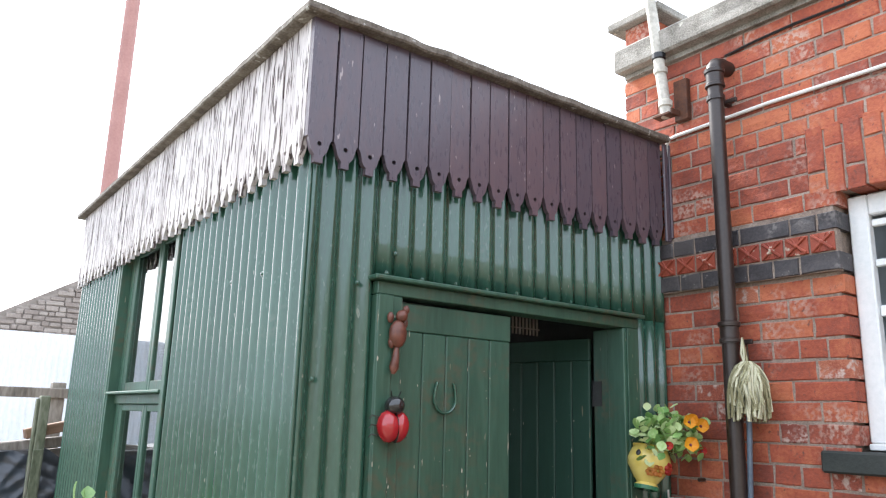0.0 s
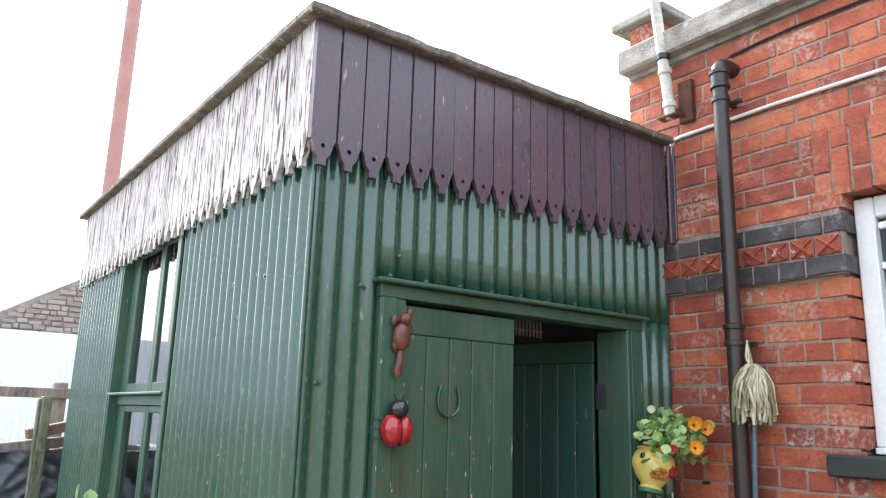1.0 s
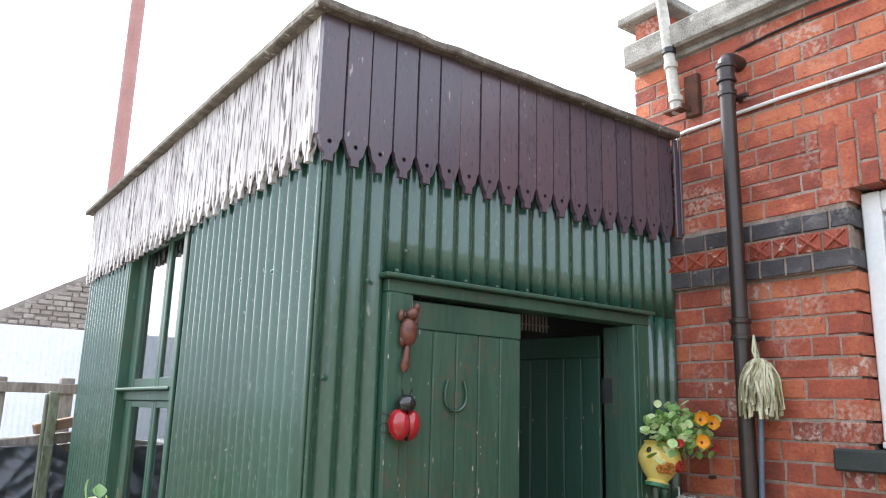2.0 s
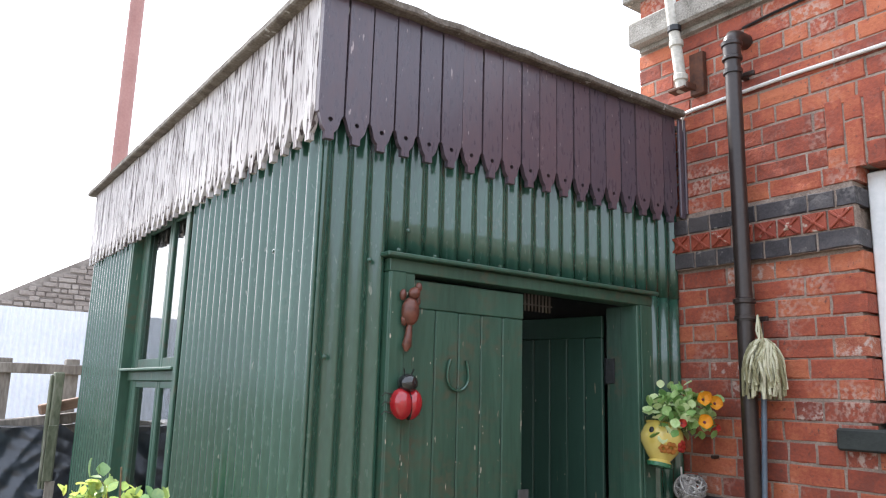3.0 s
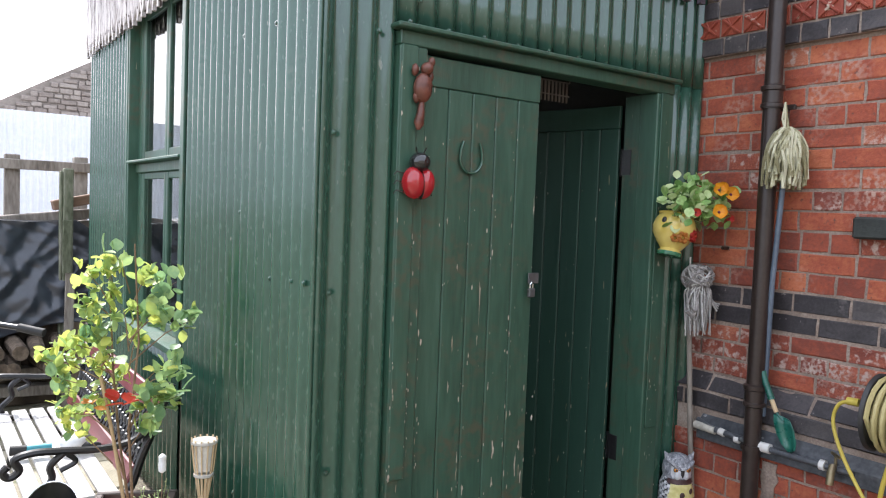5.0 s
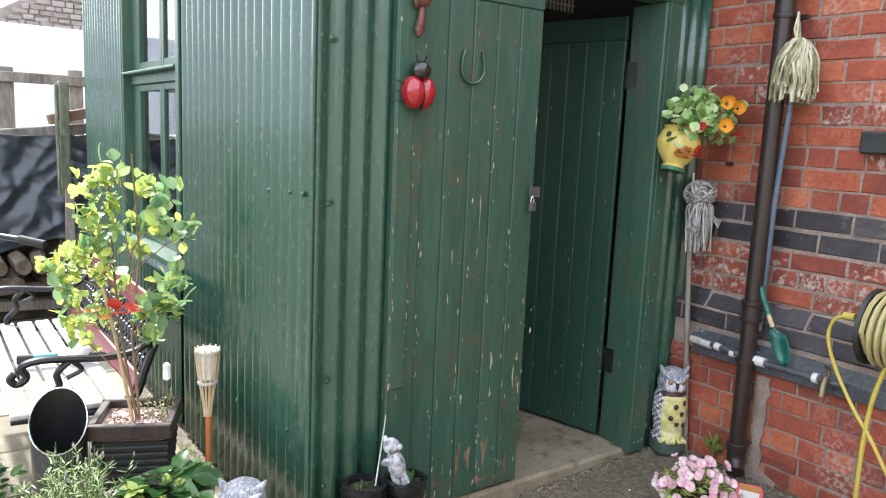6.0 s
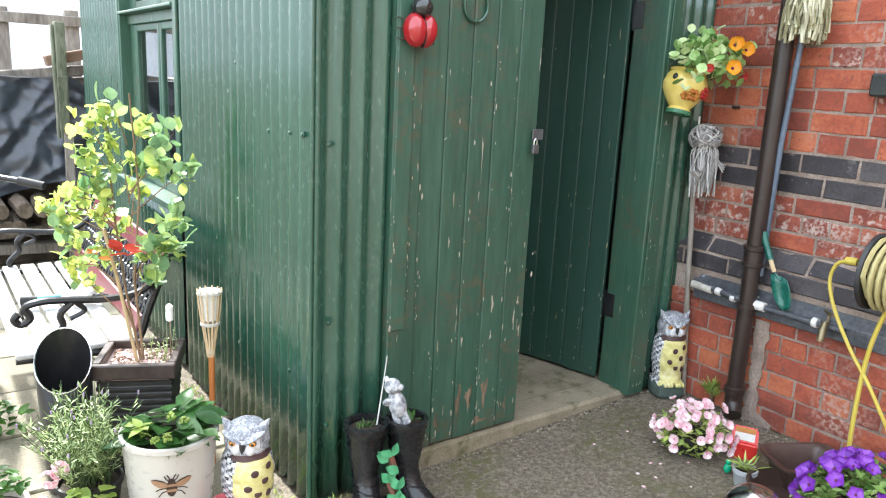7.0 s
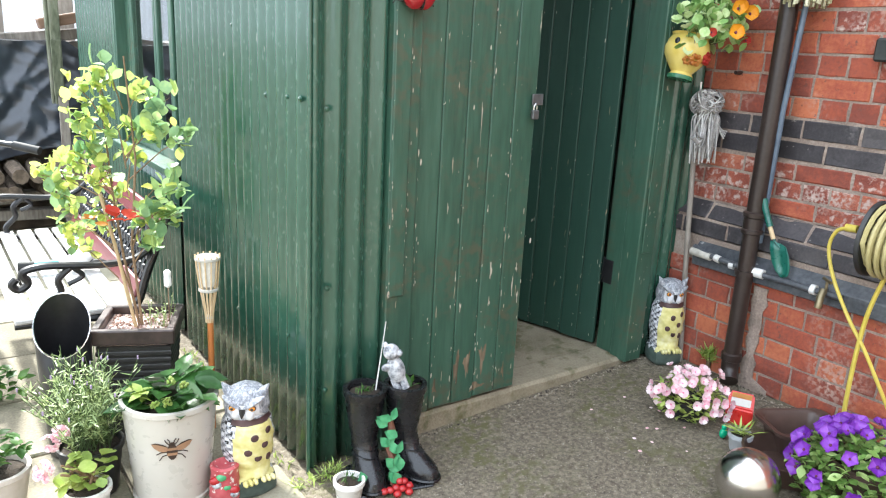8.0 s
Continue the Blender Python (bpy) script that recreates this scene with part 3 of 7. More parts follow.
for z in (1.945, 3.03, 0.58):
    bm = bmesh.new()
    lathe(bm, [(0.0375, z), (0.041, z), (0.041, z + 0.02), (0.0375, z + 0.02)], 18)
    box(bm, 0.036, 0.109, -0.012, 0.012, z, z + 0.02, 0.002)
    box(bm, 0.06, 0.075, -0.06, 0.06, z, z + 0.02, 0.002)
    part("clip", bm, BROWN_IRON, pipe)
bm = bmesh.new()
lathe(bm, [(0.034, 0.20), (0.042, 0.204), (0.042, 0.232), (0.034, 0.238)], 16)
tube(bm, [(0, 0, 0.215), (0, 0, 0.175), (-0.010, -0.008, 0.145), (-0.034, -0.028, 0.122)], 0.036, 16)
part("shoe", bm, BROWN_IRON, pipe, smooth=True)

PALE_PIPE = material("pale_lime_washed_pipe", [(0.3, 0.28, 0.24), (0.6, 0.57, 0.5)], rough=0.7, grain=50, patch=9, bump=0.4)
vent = thing("vent_pipe", (1.79, -0.118, 3.055), "pale weathered vent pipe in a rusty bracket", "pipe")
bm = bmesh.new()
tube(bm, [(0, 0, 0), (0, 0.07, 0.65), (0, 0.135, 1.25)], 0.027, 14)
part("pipe", bm, PALE_PIPE, vent, smooth=True)
for z in (0.05, 0.23, 0.31):
    bm = bmesh.new()
    lathe(bm, [(0.028, z), (0.034, z + 0.005), (0.034, z + 0.03), (0.028, z + 0.035)], 16, at=(0, 0.108 * z, 0))
    part("collar", bm, BLACK if z == 0.31 else PALE_PIPE, vent)
RUST = material("rusty_iron", [(0.05, 0.02, 0.012), (0.12, 0.045, 0.022)], rough=0.85, grain=70, patch=14, bump=0.5)
bm = bmesh.new()
box(bm, 0.045, 0.077, -0.085, -0.01, -0.02, 0.19, 0.003)
box(bm, -0.02, 0.0449, -0.045, -0.035, 0.0, 0.03, 0.002)
box(bm, -0.03, 0.03, -0.034, 0.06, 0.0, 0.012, 0.002)
part("bracket", bm, RUST, vent, "rusty iron bracket")

CONDUIT = material("white_conduit", [(0.6, 0.58, 0.54), (0.75, 0.74, 0.72)], rough=0.5, grain=40, patch=6)
bm = bmesh.new()
tube(bm, [(W - 0.012, -0.050, 2.79), (W - 0.012, -0.062, 2.94), (W - 0.012, -0.078, 2.968), (W - 0.012, -0.12, 2.974), (W - 0.012, -0.6, 2.984), (W - 0.012, -1.1, 2.978), (W - 0.012, -2.4, 2.95)], 0.009, 8)
solo("cable_conduit", bm, CONDUIT, "thin white conduit clipped along the brick wall", "conduit", smooth=True)
bm = bmesh.new()
tube(bm, [(W - 0.008, -0.40, 3.285), (W - 0.008, -0.55, 3.298), (W - 0.008, -0.72, 3.304), (W - 0.008, -0.95, 3.298), (W - 0.008, -1.6, 3.30)], 0.006, 6)
solo("black_cable", bm, BLACK, "thin black cable under the coping", "cable", smooth=True)

LEDGE = material("dark_grey_painted_ledge", [(0.04, 0.043, 0.05), (0.075, 0.08, 0.09), (0.12, 0.125, 0.135)], rough=0.4, grain=60, patch=7, bump=0.3, spots=(0.3, 0.3, 0.3), spot_scale=22, spot_size=0.7)
bm = bmesh.new()
vs = []
for y in (-0.125, -2.6):
    vs.append([bm.verts.new(p) for p in ((W - 0.03, y, 0.665), (W - 0.085, y, 0.612), (W - 0.085, y, 0.55), (W - 0.03, y, 0.55))])
for i in range(4):
    bm.faces.new((vs[0][i], vs[0][(i + 1) % 4], vs[1][(i + 1) % 4], vs[1][i]))
bm.faces.new(vs[0]); bm.faces.new(vs[1][::-1])
bmesh.ops.bevel(bm, geom=bm.edges[:], offset=0.004, segments=1, affect="EDGES")
part("ledge", bm, LEDGE, house, "dark grey painted ledge")
water = thing("water_pipe", (W - 0.10, 0, 0.60), "grey water pipe with white joints and a tap", "pipe")
bm = bmesh.new()
tube(bm, [(0.02, -0.13, 0.03), (0, -0.2, 0.015), (0, -0.5, -0.003), (0, -0.80, 0.0)], 0.012, 10)
part("pipe", bm, LEDGE, water, smooth=True)
for a, b, r, mt in ((-0.13, -0.23, 0.017, PALE_PIPE), (-0.25, -0.275, 0.016, CONDUIT), (-0.325, -0.345, 0.016, CONDUIT), (-0.405, -0.48, 0.02, CONDUIT), (-0.68, -0.70, 0.02, CONDUIT)):
    bm = bmesh.new()
    tube(bm, [(0, a, 0.012 if a > -0.3 else 0), (0, b, 0.008 if a > -0.3 else 0)], r, 12)
    part("joint", bm, mt, water, smooth=True)
BRASS = material("dull_brass", [(0.2, 0.16, 0.09), (0.32, 0.27, 0.17)], rough=0.45, metal=0.8)
bm = bmesh.new()
tube(bm, [(0, -0.73, 0.0), (-0.02, -0.735, 0.01), (-0.04, -0.74, -0.01), (-0.045, -0.74, -0.05)], 0.014, 10)
tube(bm, [(0, -0.735, 0.01), (0, -0.735, 0.05)], 0.006, 8)
tube(bm, [(-0.02, -0.76, 0.05), (0.02, -0.71, 0.05)], 0.006, 8)
part("tap", bm, BRASS, water, "dull brass tap", smooth=True)

# ---- beyond the shed ----
# red mixed paler, so the glare of the sky sits in the colour
red_pole = material("glare_paled_red", [(0.32, 0.15, 0.13), (0.42, 0.22, 0.19)], rough=0.6, grain=40, patch=3)
bm = bmesh.new()
lathe(bm, [(0.10, 0), (0.09, 3.0), (0.085, 9.0)], 20)
solo("signal_post", bm, red_pole, "tall red post behind the shed, sky glare in its pale colour", "post", smooth=True, at=pose(0.80, 7.2, -0.02))

PALE_SHEET = material("pale_blue_white_sheet", [(0.66, 0.7, 0.76), (0.78, 0.8, 0.84)], rough=0.5, grain=20, patch=1.5, bump=0.1)
barn = thing("pale_outbuilding", (0, 9, 0), "pale sheet-clad outbuilding beyond the fence", "outbuilding")
bm = corrugated(-8, 3.2, 0, 2.58, "x", 0, 0.1, 0.012)
part("cladding", bm, PALE_SHEET, barn, smooth=True)
bm = bmesh.new()
box(bm, -8, 3.2, 0.015, 0.3, 0, 2.57)
part("wall", bm, PALE_SHEET, barn)
far_house = thing("stone_building", (0, 12, 0), "rubble stone building with a sloping gable", "building")
RUBBLE = material("grey_rubble_stone", [(0.14, 0.12, 0.10), (0.20, 0.172, 0.15), (0.26, 0.225, 0.20)], rough=0.95, grain=14, patch=5, bump=0.8, stretch=(1, 1, 1.8))
bm = bmesh.new()
prof = [(-9, 0), (6, 0), (6, 3.9), (1.5, 3.83), (0.85, 3.44), (-0.1, 2.86), (-2.2, 1.9), (-9, 1.9)]
rings = [[bm.verts.new((x, y, z)) for x, z in prof] for y in (0, 5)]
for i in range(len(prof)):
    j = (i + 1) % len(prof)
    bm.faces.new((rings[0][i], rings[0][j], rings[1][j], rings[1][i]))
bm.faces.new(rings[0]); bm.faces.new(rings[1][::-1])
part("wall", bm, RUBBLE, far_house)
bm = bmesh.new()
rng = random.Random(8)
for r in range(15):
    x = -0.9 + rng.uniform(0, 0.2)
    while x < 2.2:
        w = rng.uniform(0.09, 0.30)
        z = 2.5 + 0.09 * r + rng.uniform(-0.012, 0.012)
        if z + 0.09 < 2.9 + 0.6 * x:
            box(bm, x, x + w - 0.012, -0.03 - rng.uniform(0, 0.02), 0.01, z, z + rng.uniform(0.06, 0.088), 0.012)
        x += w
ob = part("rubble_face", bm, material("rubble_stones", [(0.18, 0.15, 0.13), (0.23, 0.195, 0.17), (0.28, 0.245, 0.215)], rough=0.95, grain=30, patch=8, bump=0.9, island=True, each=0.25), far_house)
ob["kind"] = "stuff"

# post and rail fence, timber pile under a black sheet
fence = thing("wooden_fence", (0, 4.3, 0), "grey weathered post and rail fence", "fence")
for x, h, w in ((-0.405, 1.79, 0.05), (0.055, 1.80, 0.05), (-2.0, 1.8, 0.05), (-1.2, 1.8, 0.05)):
    bm = bmesh.new()
    box(bm, x - w, x + w, -0.04, 0.04, 0, h, 0.006)
    part("post", bm, GREY_WOOD, fence)
bm = bmesh.new()
box(bm, -3, 0.6, -0.07, -0.041, 1.68, 1.755, 0.005)
part("rail", bm, GREY_WOOD, fence)
MOSSY_WOOD = material("mossy_green_wood", [(0.06, 0.07, 0.04), (0.14, 0.15, 0.10), (0.24, 0.24, 0.19)], rough=0.9, grain=50, patch=9, bump=0.6, stretch=(1, 1, 0.3))
bm = bmesh.new()
box(bm, -0.03, 0.035, -0.04, 0.04, 0, 1.69, 0.008)
box(bm, -0.05, -0.031, -0.03, 0.03, 0, 1.67, 0.005)
solo("gate_post", bm, MOSSY_WOOD, "mossy old wooden post by the timber pile", "post", at=pose(-0.115, 3.75, 0))
bm = bmesh.new()
box(bm, -0.03, 0.03, -0.012, 0.012, 0, 0.96, 0.004)
solo("timber_stake", bm, GREY_WOOD, "pale sawn timber stake leaning on the pile", "stake", at=pose(-0.12, 3.66, 0.0, 0, 1, 0))
bm = bmesh.new()
box(bm, -0.028, 0.028, -0.01, 0.01, 0, 0.37, 0.004)
solo("timber_offcut", bm, MOSSY_WOOD, "mossy timber offcut nailed over the sheet", "offcut", at=pose(-0.13, 3.64, 0.96))
for i, (a, b, z0, z1, y, t) in enumerate(((-1.6, 0.12, 1.33, 1.40, 3.95, 6.5), (-0.2, 0.45, 1.44, 1.50, 3.85, 13), (-1.4, 0.0, 0.1, 0.18, 3.7, -2), (-1.5, -0.1, 0.25, 0.33, 3.74, 3), (-1.3, 0.3, 1.25, 1.31, 4.0, 5))):
    bm = bmesh.new()
    box(bm, a, b, -0.06, 0.06, -0.035, 0.035, 0.006)
    solo("plank", bm, GREY_WOOD if i != 1 else material("brown_plank", [(0.12, 0.07, 0.045), (0.24, 0.15, 0.10)], rough=0.85, stretch=(0.2, 1, 1)), "weathered plank on the timber pile", "plank", "timber pile",
         at=pose(0, y, (z0 + z1) / 2, 0, -t, 0))
bm = bmesh.new()
box(bm, -1.6, -0.05, 3.85, 4.2, 0.0, 1.3, 0.02)
solo("wood_mound", bm, material("dark_log_ends", [(0.03, 0.022, 0.016), (0.12, 0.09, 0.065)], rough=0.95, grain=12, patch=9, bump=0.8), "dark stacked timber under a black sheet", "timber pile")
LOG_WOOD = material("brown_split_wood", [(0.05, 0.035, 0.025), (0.11, 0.08, 0.055), (0.2, 0.15, 0.11)], rough=0.95, grain=40, patch=14, bump=0.6)
for k in range(14):
    rng = random.Random(50 + k)
    bm = bmesh.new()
    lathe(bm, [(0.05, 0), (0.055, 0.03), (0.05, 0.5)], 9, m=pose(0, 0, 0, 90, 0, 0))
    solo("log", bm, LOG_WOOD, "split grey-brown firewood log", "log", "firewood logs", at=pose(-1.0 + (k % 7) * 0.14, 3.86, 0.36 + (k // 7) * 0.11, 0, rng.uniform(0, 90), rng.uniform(-6, 6)))
TARP = material("black_plastic_sheet", [(0.026, 0.030, 0.040), (0.046, 0.052, 0.066)], rough=0.36, grain=14, patch=6, bump=0.35, coat=0.2, coat_rough=0.2)
bm = bmesh.new()
nx, nz = 110, 80
rows = []
for j in range(nz + 1):
    row = []
    for i in range(nx + 1):
        u, v = i / nx, j / nz
        x = -1.7 + 1.84 * u
        edge = 0.55 + 0.06 * math.sin(9 * u) + (0.28 if u > 0.955 else 0)
        top = 1.36 + 0.05 * math.sin(5 * u + 1) - 0.14 * max(0, u - 0.9) * 10
        z = top + (edge - top) * v
        y = 3.80 - 0.10 * v + 0.035 * math.sin(6 * (0.7 * x + z) + 4 * noise.noise((x * 2, z * 2, 2))) * (0.4 + noise.noise((x * 1.7, z * 1.7, 9))) + 0.07 * abs(noise.noise((x * 5 - z * 4, z * 3.5, 7))) - 0.05 * abs(noise.noise((x * 3 + z * 6, z * 2, 3))) - 0.030 * abs(noise.noise((x * 9 + z * 5, z * 7 - x * 3, 5)))
        row.append(bm.verts.new((x, y, z)))
    rows.append(row)
back = [bm.verts.new((v.co.x, v.co.y + 0.4, v.co.z + 0.02)) for v in rows[0]]
rows.insert(0, back)
for a, b in zip(rows, rows[1:]):
    for i in range(nx):
        bm.faces.new((a[i], a[i + 1], b[i + 1], b[i]))
tarp = solo("black_tarp", bm, TARP, "crumpled black plastic sheet over the timber pile", "tarp", smooth=True)
s = tarp.modifiers.new("thickness", "SOLIDIFY")
s.thickness = 0.002

# paving slabs beside the shed
paving = thing("paving", (0, 0, 0), "buff concrete paving slabs, weedy joints", "paving", kind="structure")
slab_mesh = {}
for i in range(7):
    for j in range(11):
        x0, y0 = -0.06 - 0.46 * (i + 1), -0.35 + 0.46 * j
        k = (i + 2 * j) % 3
        if k not in slab_mesh:
            bm = bmesh.new()
            box(bm, 0, 0.448, 0, 0.448, -0.03, 0, 0.006)
            slab_mesh[k] = mesh_of("slab", bm, SLAB)
        ob = new("slab", slab_mesh[k])
        ob.matrix_basis = pose(x0, y0, random.uniform(0.000, 0.006), random.uniform(-0.4, 0.4), random.uniform(-0.4, 0.4), 0)
        ob.parent = paving

# ---- garden bench and bicycle ----
MAROON_WOOD = material("maroon_bench_wood", [(0.09, 0.018, 0.022), (0.15, 0.03, 0.034)], rough=0.35, grain=60, patch=6, stretch=(1, 0.15, 1))
PALE_SLAT = material("pale_slat_wood", [(0.30, 0.285, 0.275), (0.45, 0.435, 0.42), (0.56, 0.545, 0.53)], rough=0.5, grain=60, patch=6, stretch=(1, 0.12, 1))
bench = thing("garden_bench", (-0.2, 0.78, 0), "cast-iron garden bench with pale slats and a maroon back", "bench")
for i in range(5):
    bm = bmesh.new()
    x = -0.56 + i * 0.078
    box(bm, x, x + 0.064, -0.02, 1.32, 0.405, 0.425, 0.005)
    part("seat_slat", bm, PALE_SLAT, bench, "pale seat slat")
lean = Matrix.Translation((-0.16, 0, 0.42)) @ pose(0, 0, 0, 0, 22, 0)
for z0, z1 in ((0.02, 0.09), (0.28, 0.36)):
    bm = bmesh.new()
    box(bm, -0.012, 0.012, 0.0, 1.30, z0, z1, 0.006, m=lean)
    part("back_rail", bm, MAROON_WOOD, bench, "maroon wooden back rail")
bm = bmesh.new()
for k in range(26):
    y = 0.03 + k * 0.05
    for sgn in (1, -1):
        tube(bm, [lean @ Vector((0, y, 0.09)), lean @ Vector((0, y + sgn * 0.09, 0.28))], 0.006, 5)
    for z in (0.135, 0.185, 0.235):
        ball(bm, lean @ Vector((0, y + 0.025 * (z > 0.2), z)), (0.012, 0.020, 0.021), 8, 5)
part("lattice", bm, BLACK, bench, "black cast-iron lattice")
for y in (0.0, 1.30):
    bm = bmesh.new()
    tube(bm, smooth_path([(-0.54, y, 0.57), (-0.555, y, 0.55), (-0.535, y, 0.53), (-0.505, y, 0.55), (-0.52, y, 0.59), (-0.46, y, 0.605), (-0.36, y, 0.597), (-0.25, y, 0.587), (-0.14, y, 0.60), (-0.06, y, 0.66)]), 0.014, 8)
    tube(bm, smooth_path([(-0.37, y, 0.59), (-0.41, y, 0.55), (-0.405, y, 0.50), (-0.45, y, 0.45), (-0.44, y, 0.41)]), 0.013, 8)
    tube(bm, smooth_path([(-0.36, y, 0.59), (-0.33, y, 0.555), (-0.38, y, 0.53)]), 0.010, 6)
    tube(bm, smooth_path([(-0.56, y, 0.40), (-0.35, y, 0.392), (-0.17, y, 0.395), (-0.10, y, 0.55), (0.0, y, 0.80)]), 0.016, 8)
    tube(bm, smooth_path([(-0.44, y, 0.40), (-0.40, y, 0.25), (-0.43, y, 0.1), (-0.45, y, 0.0)]), 0.016, 8)
    tube(bm, smooth_path([(-0.18, y, 0.40), (-0.20, y, 0.2), (-0.13, y, 0.0)]), 0.016, 8)
    part("end_frame", bm, BLACK, bench, "black scrolled cast-iron end", smooth=True)

RUBBER = material("black_rubber", [(0.012, 0.012, 0.012), (0.025, 0.025, 0.025)], rough=0.7, grain=60)
CHROME = material("chrome", [(0.62, 0.62, 0.63), (0.72, 0.72, 0.73)], rough=0.16, metal=1.0, bump=0.0)
bike = thing("bicycle", (-0.93, 1.05, 0), "bicycle with a white saddle beside the bench", "bicycle", turn=82)
for x in (-0.52, 0.52):
    wheel = new("wheel")
    wheel.parent = bike
    bm = bmesh.new()
    tube(bm, [(x + 0.33 * math.cos(a), 0, 0.35 + 0.33 * math.sin(a)) for a in [2 * math.pi * k / 36 for k in range(37)]], 0.02, 8)
    part("tyre", bm, RUBBER, wheel, smooth=True)
    bm = bmesh.new()
    tube(bm, [(x + 0.305 * math.cos(a), 0, 0.35 + 0.305 * math.sin(a)) for a in [2 * math.pi * k / 36 for k in range(37)]], 0.009, 6)
    part("rim", bm, CHROME, wheel, smooth=True)
    bm = bmesh.new()
    for k in range(18):
        a = 2 * math.pi * k / 18
        tube(bm, [(x, 0.02 * (-1) ** k, 0.35), (x + 0.30 * math.cos(a), 0, 0.35 + 0.30 * math.sin(a))], 0.0015, 4)
    part("spokes", bm, CHROME, wheel)
bm = bmesh.new()
for a, b in (((-0.52, 0, 0.35), (-0.08, 0, 0.30)), ((-0.08, 0, 0.30), (0.36, 0, 0.62)), ((-0.08, 0, 0.30), (-0.2, 0, 0.78)), ((-0.18, 0, 0.70), (0.34, 0, 0.78)), ((-0.52, 0, 0.35), (-0.19, 0, 0.73)), ((0.52, 0, 0.35), (0.33, 0, 0.86))):
    tube(bm, [a, b], 0.016, 10)
part("bike_frame", bm, CHROME, bike, "silver bicycle frame", smooth=True)
bm = bmesh.new()
ball(bm, (-0.22, 0, 0.82), (0.13, 0.07, 0.035), 16, 8)
ball(bm, (-0.10, 0, 0.83), (0.10, 0.025, 0.025), 12, 8)
part("saddle", bm, [WHITE_PAINT], bike, "white saddle", smooth=True)
bm = bmesh.new()
tube(bm, [(0.33, 0, 0.85), (0.34, 0, 0.95), (0.36, -0.14, 0.97), (0.30, -0.28, 0.95)], 0.012, 8)
tube(bm, [(0.34, 0, 0.95), (0.36, 0.14, 0.97), (0.30, 0.28, 0.95)], 0.012, 8)
part("handlebar", bm, BLACK, bike, smooth=True)
for y in (-0.26, 0.26):
    bm = bmesh.new()
    tube(bm, [(0.325, y * 0.9, 0.957), (0.27, y * 1.25, 0.94)], 0.017, 10)
    part("grip", bm, RUBBER, bike, smooth=True)
TEAL = material("teal_rubber", [(0.03, 0.2, 0.25), (0.06, 0.32, 0.38)], rough=0.5)
bm = bmesh.new()
tube(bm, [(-0.06, 0, 0), (0.0, 0.0, 0.0)], 0.020, 10)
n0 = paint(bm, 0, 0)
tube(bm, [(0, 0, 0), (0.09, 0.01, 0.0)], 0.018, 10)
n0 = paint(bm, n0, 1)
ball(bm, (0.17, 0.02, 0.01), (0.055, 0.045, 0.035), 12, 8)
n0 = paint(bm, n0, 2)
ball(bm, (0.23, 0.0, -0.005), (0.05, 0.02, 0.02), 10, 6)
solo("garden_toy", bm, [RUBBER, TEAL, WHITE_PAINT], "white and teal toy lying on the bench seat", "toy", smooth=True, at=pose(-0.625, 1.30, 0.462, 0, 0, -12))

# ---- plants ----
def add_leaf(bm, at, turn, length, width, bend=0.25, round_tip=False):
    """A leaf of six faces along its own y, folded at the midrib and bent down."""
    prof = ((0.0, 0.06), (0.25, 0.72), (0.5, 1.0), (0.78, 0.82 if round_tip else 0.6), (1.0, 0.22 if round_tip else 0.03))
    mid, left, right = [], [], []
    for t, w in prof:
        z = -bend * length * t * t
        p = Vector((0, t * length, z))
        mid.append(bm.verts.new(at + turn @ p))
        left.append(bm.verts.new(at + turn @ (p + Vector((-w * width / 2, 0, 0.10 * width)))))
        right.append(bm.verts.new(at + turn @ (p + Vector((w * width / 2, 0, 0.10 * width)))))
    for i in range(len(prof) - 1):
        for side, flip in ((left, False), (right, True)):
            q = (mid[i], mid[i + 1], side[i + 1], side[i])
            f = bm.faces.new(q if flip else q[::-1])
            f.smooth = True


def any_turn(rng, tilt=(-20, 60)):
    return (Euler((0, 0, rng.uniform(0, 2 * math.pi))).to_matrix() @ Euler((radians(rng.uniform(*tilt)), radians(rng.uniform(-25, 25)), 0)).to_matrix())


def foliage(rng, centre, radii, count, length, width, tilt=(-30, 50), round_tip=False, bm=None, bend=0.25):
    bm = bm or bmesh.new()
    c = Vector(centre)
    for _ in range(count):
        d = Vector((rng.gauss(0, 1), rng.gauss(0, 1), rng.gauss(0, 1))).normalized() * rng.uniform(0.35, 1) ** 0.6
        k = rng.uniform(0.7, 1.25)
        add_leaf(bm, c + Vector((d.x * radii[0], d.y * radii[1], d.z * radii[2])), any_turn(rng, tilt), length * k, width * k, bend, round_tip)
    return bm


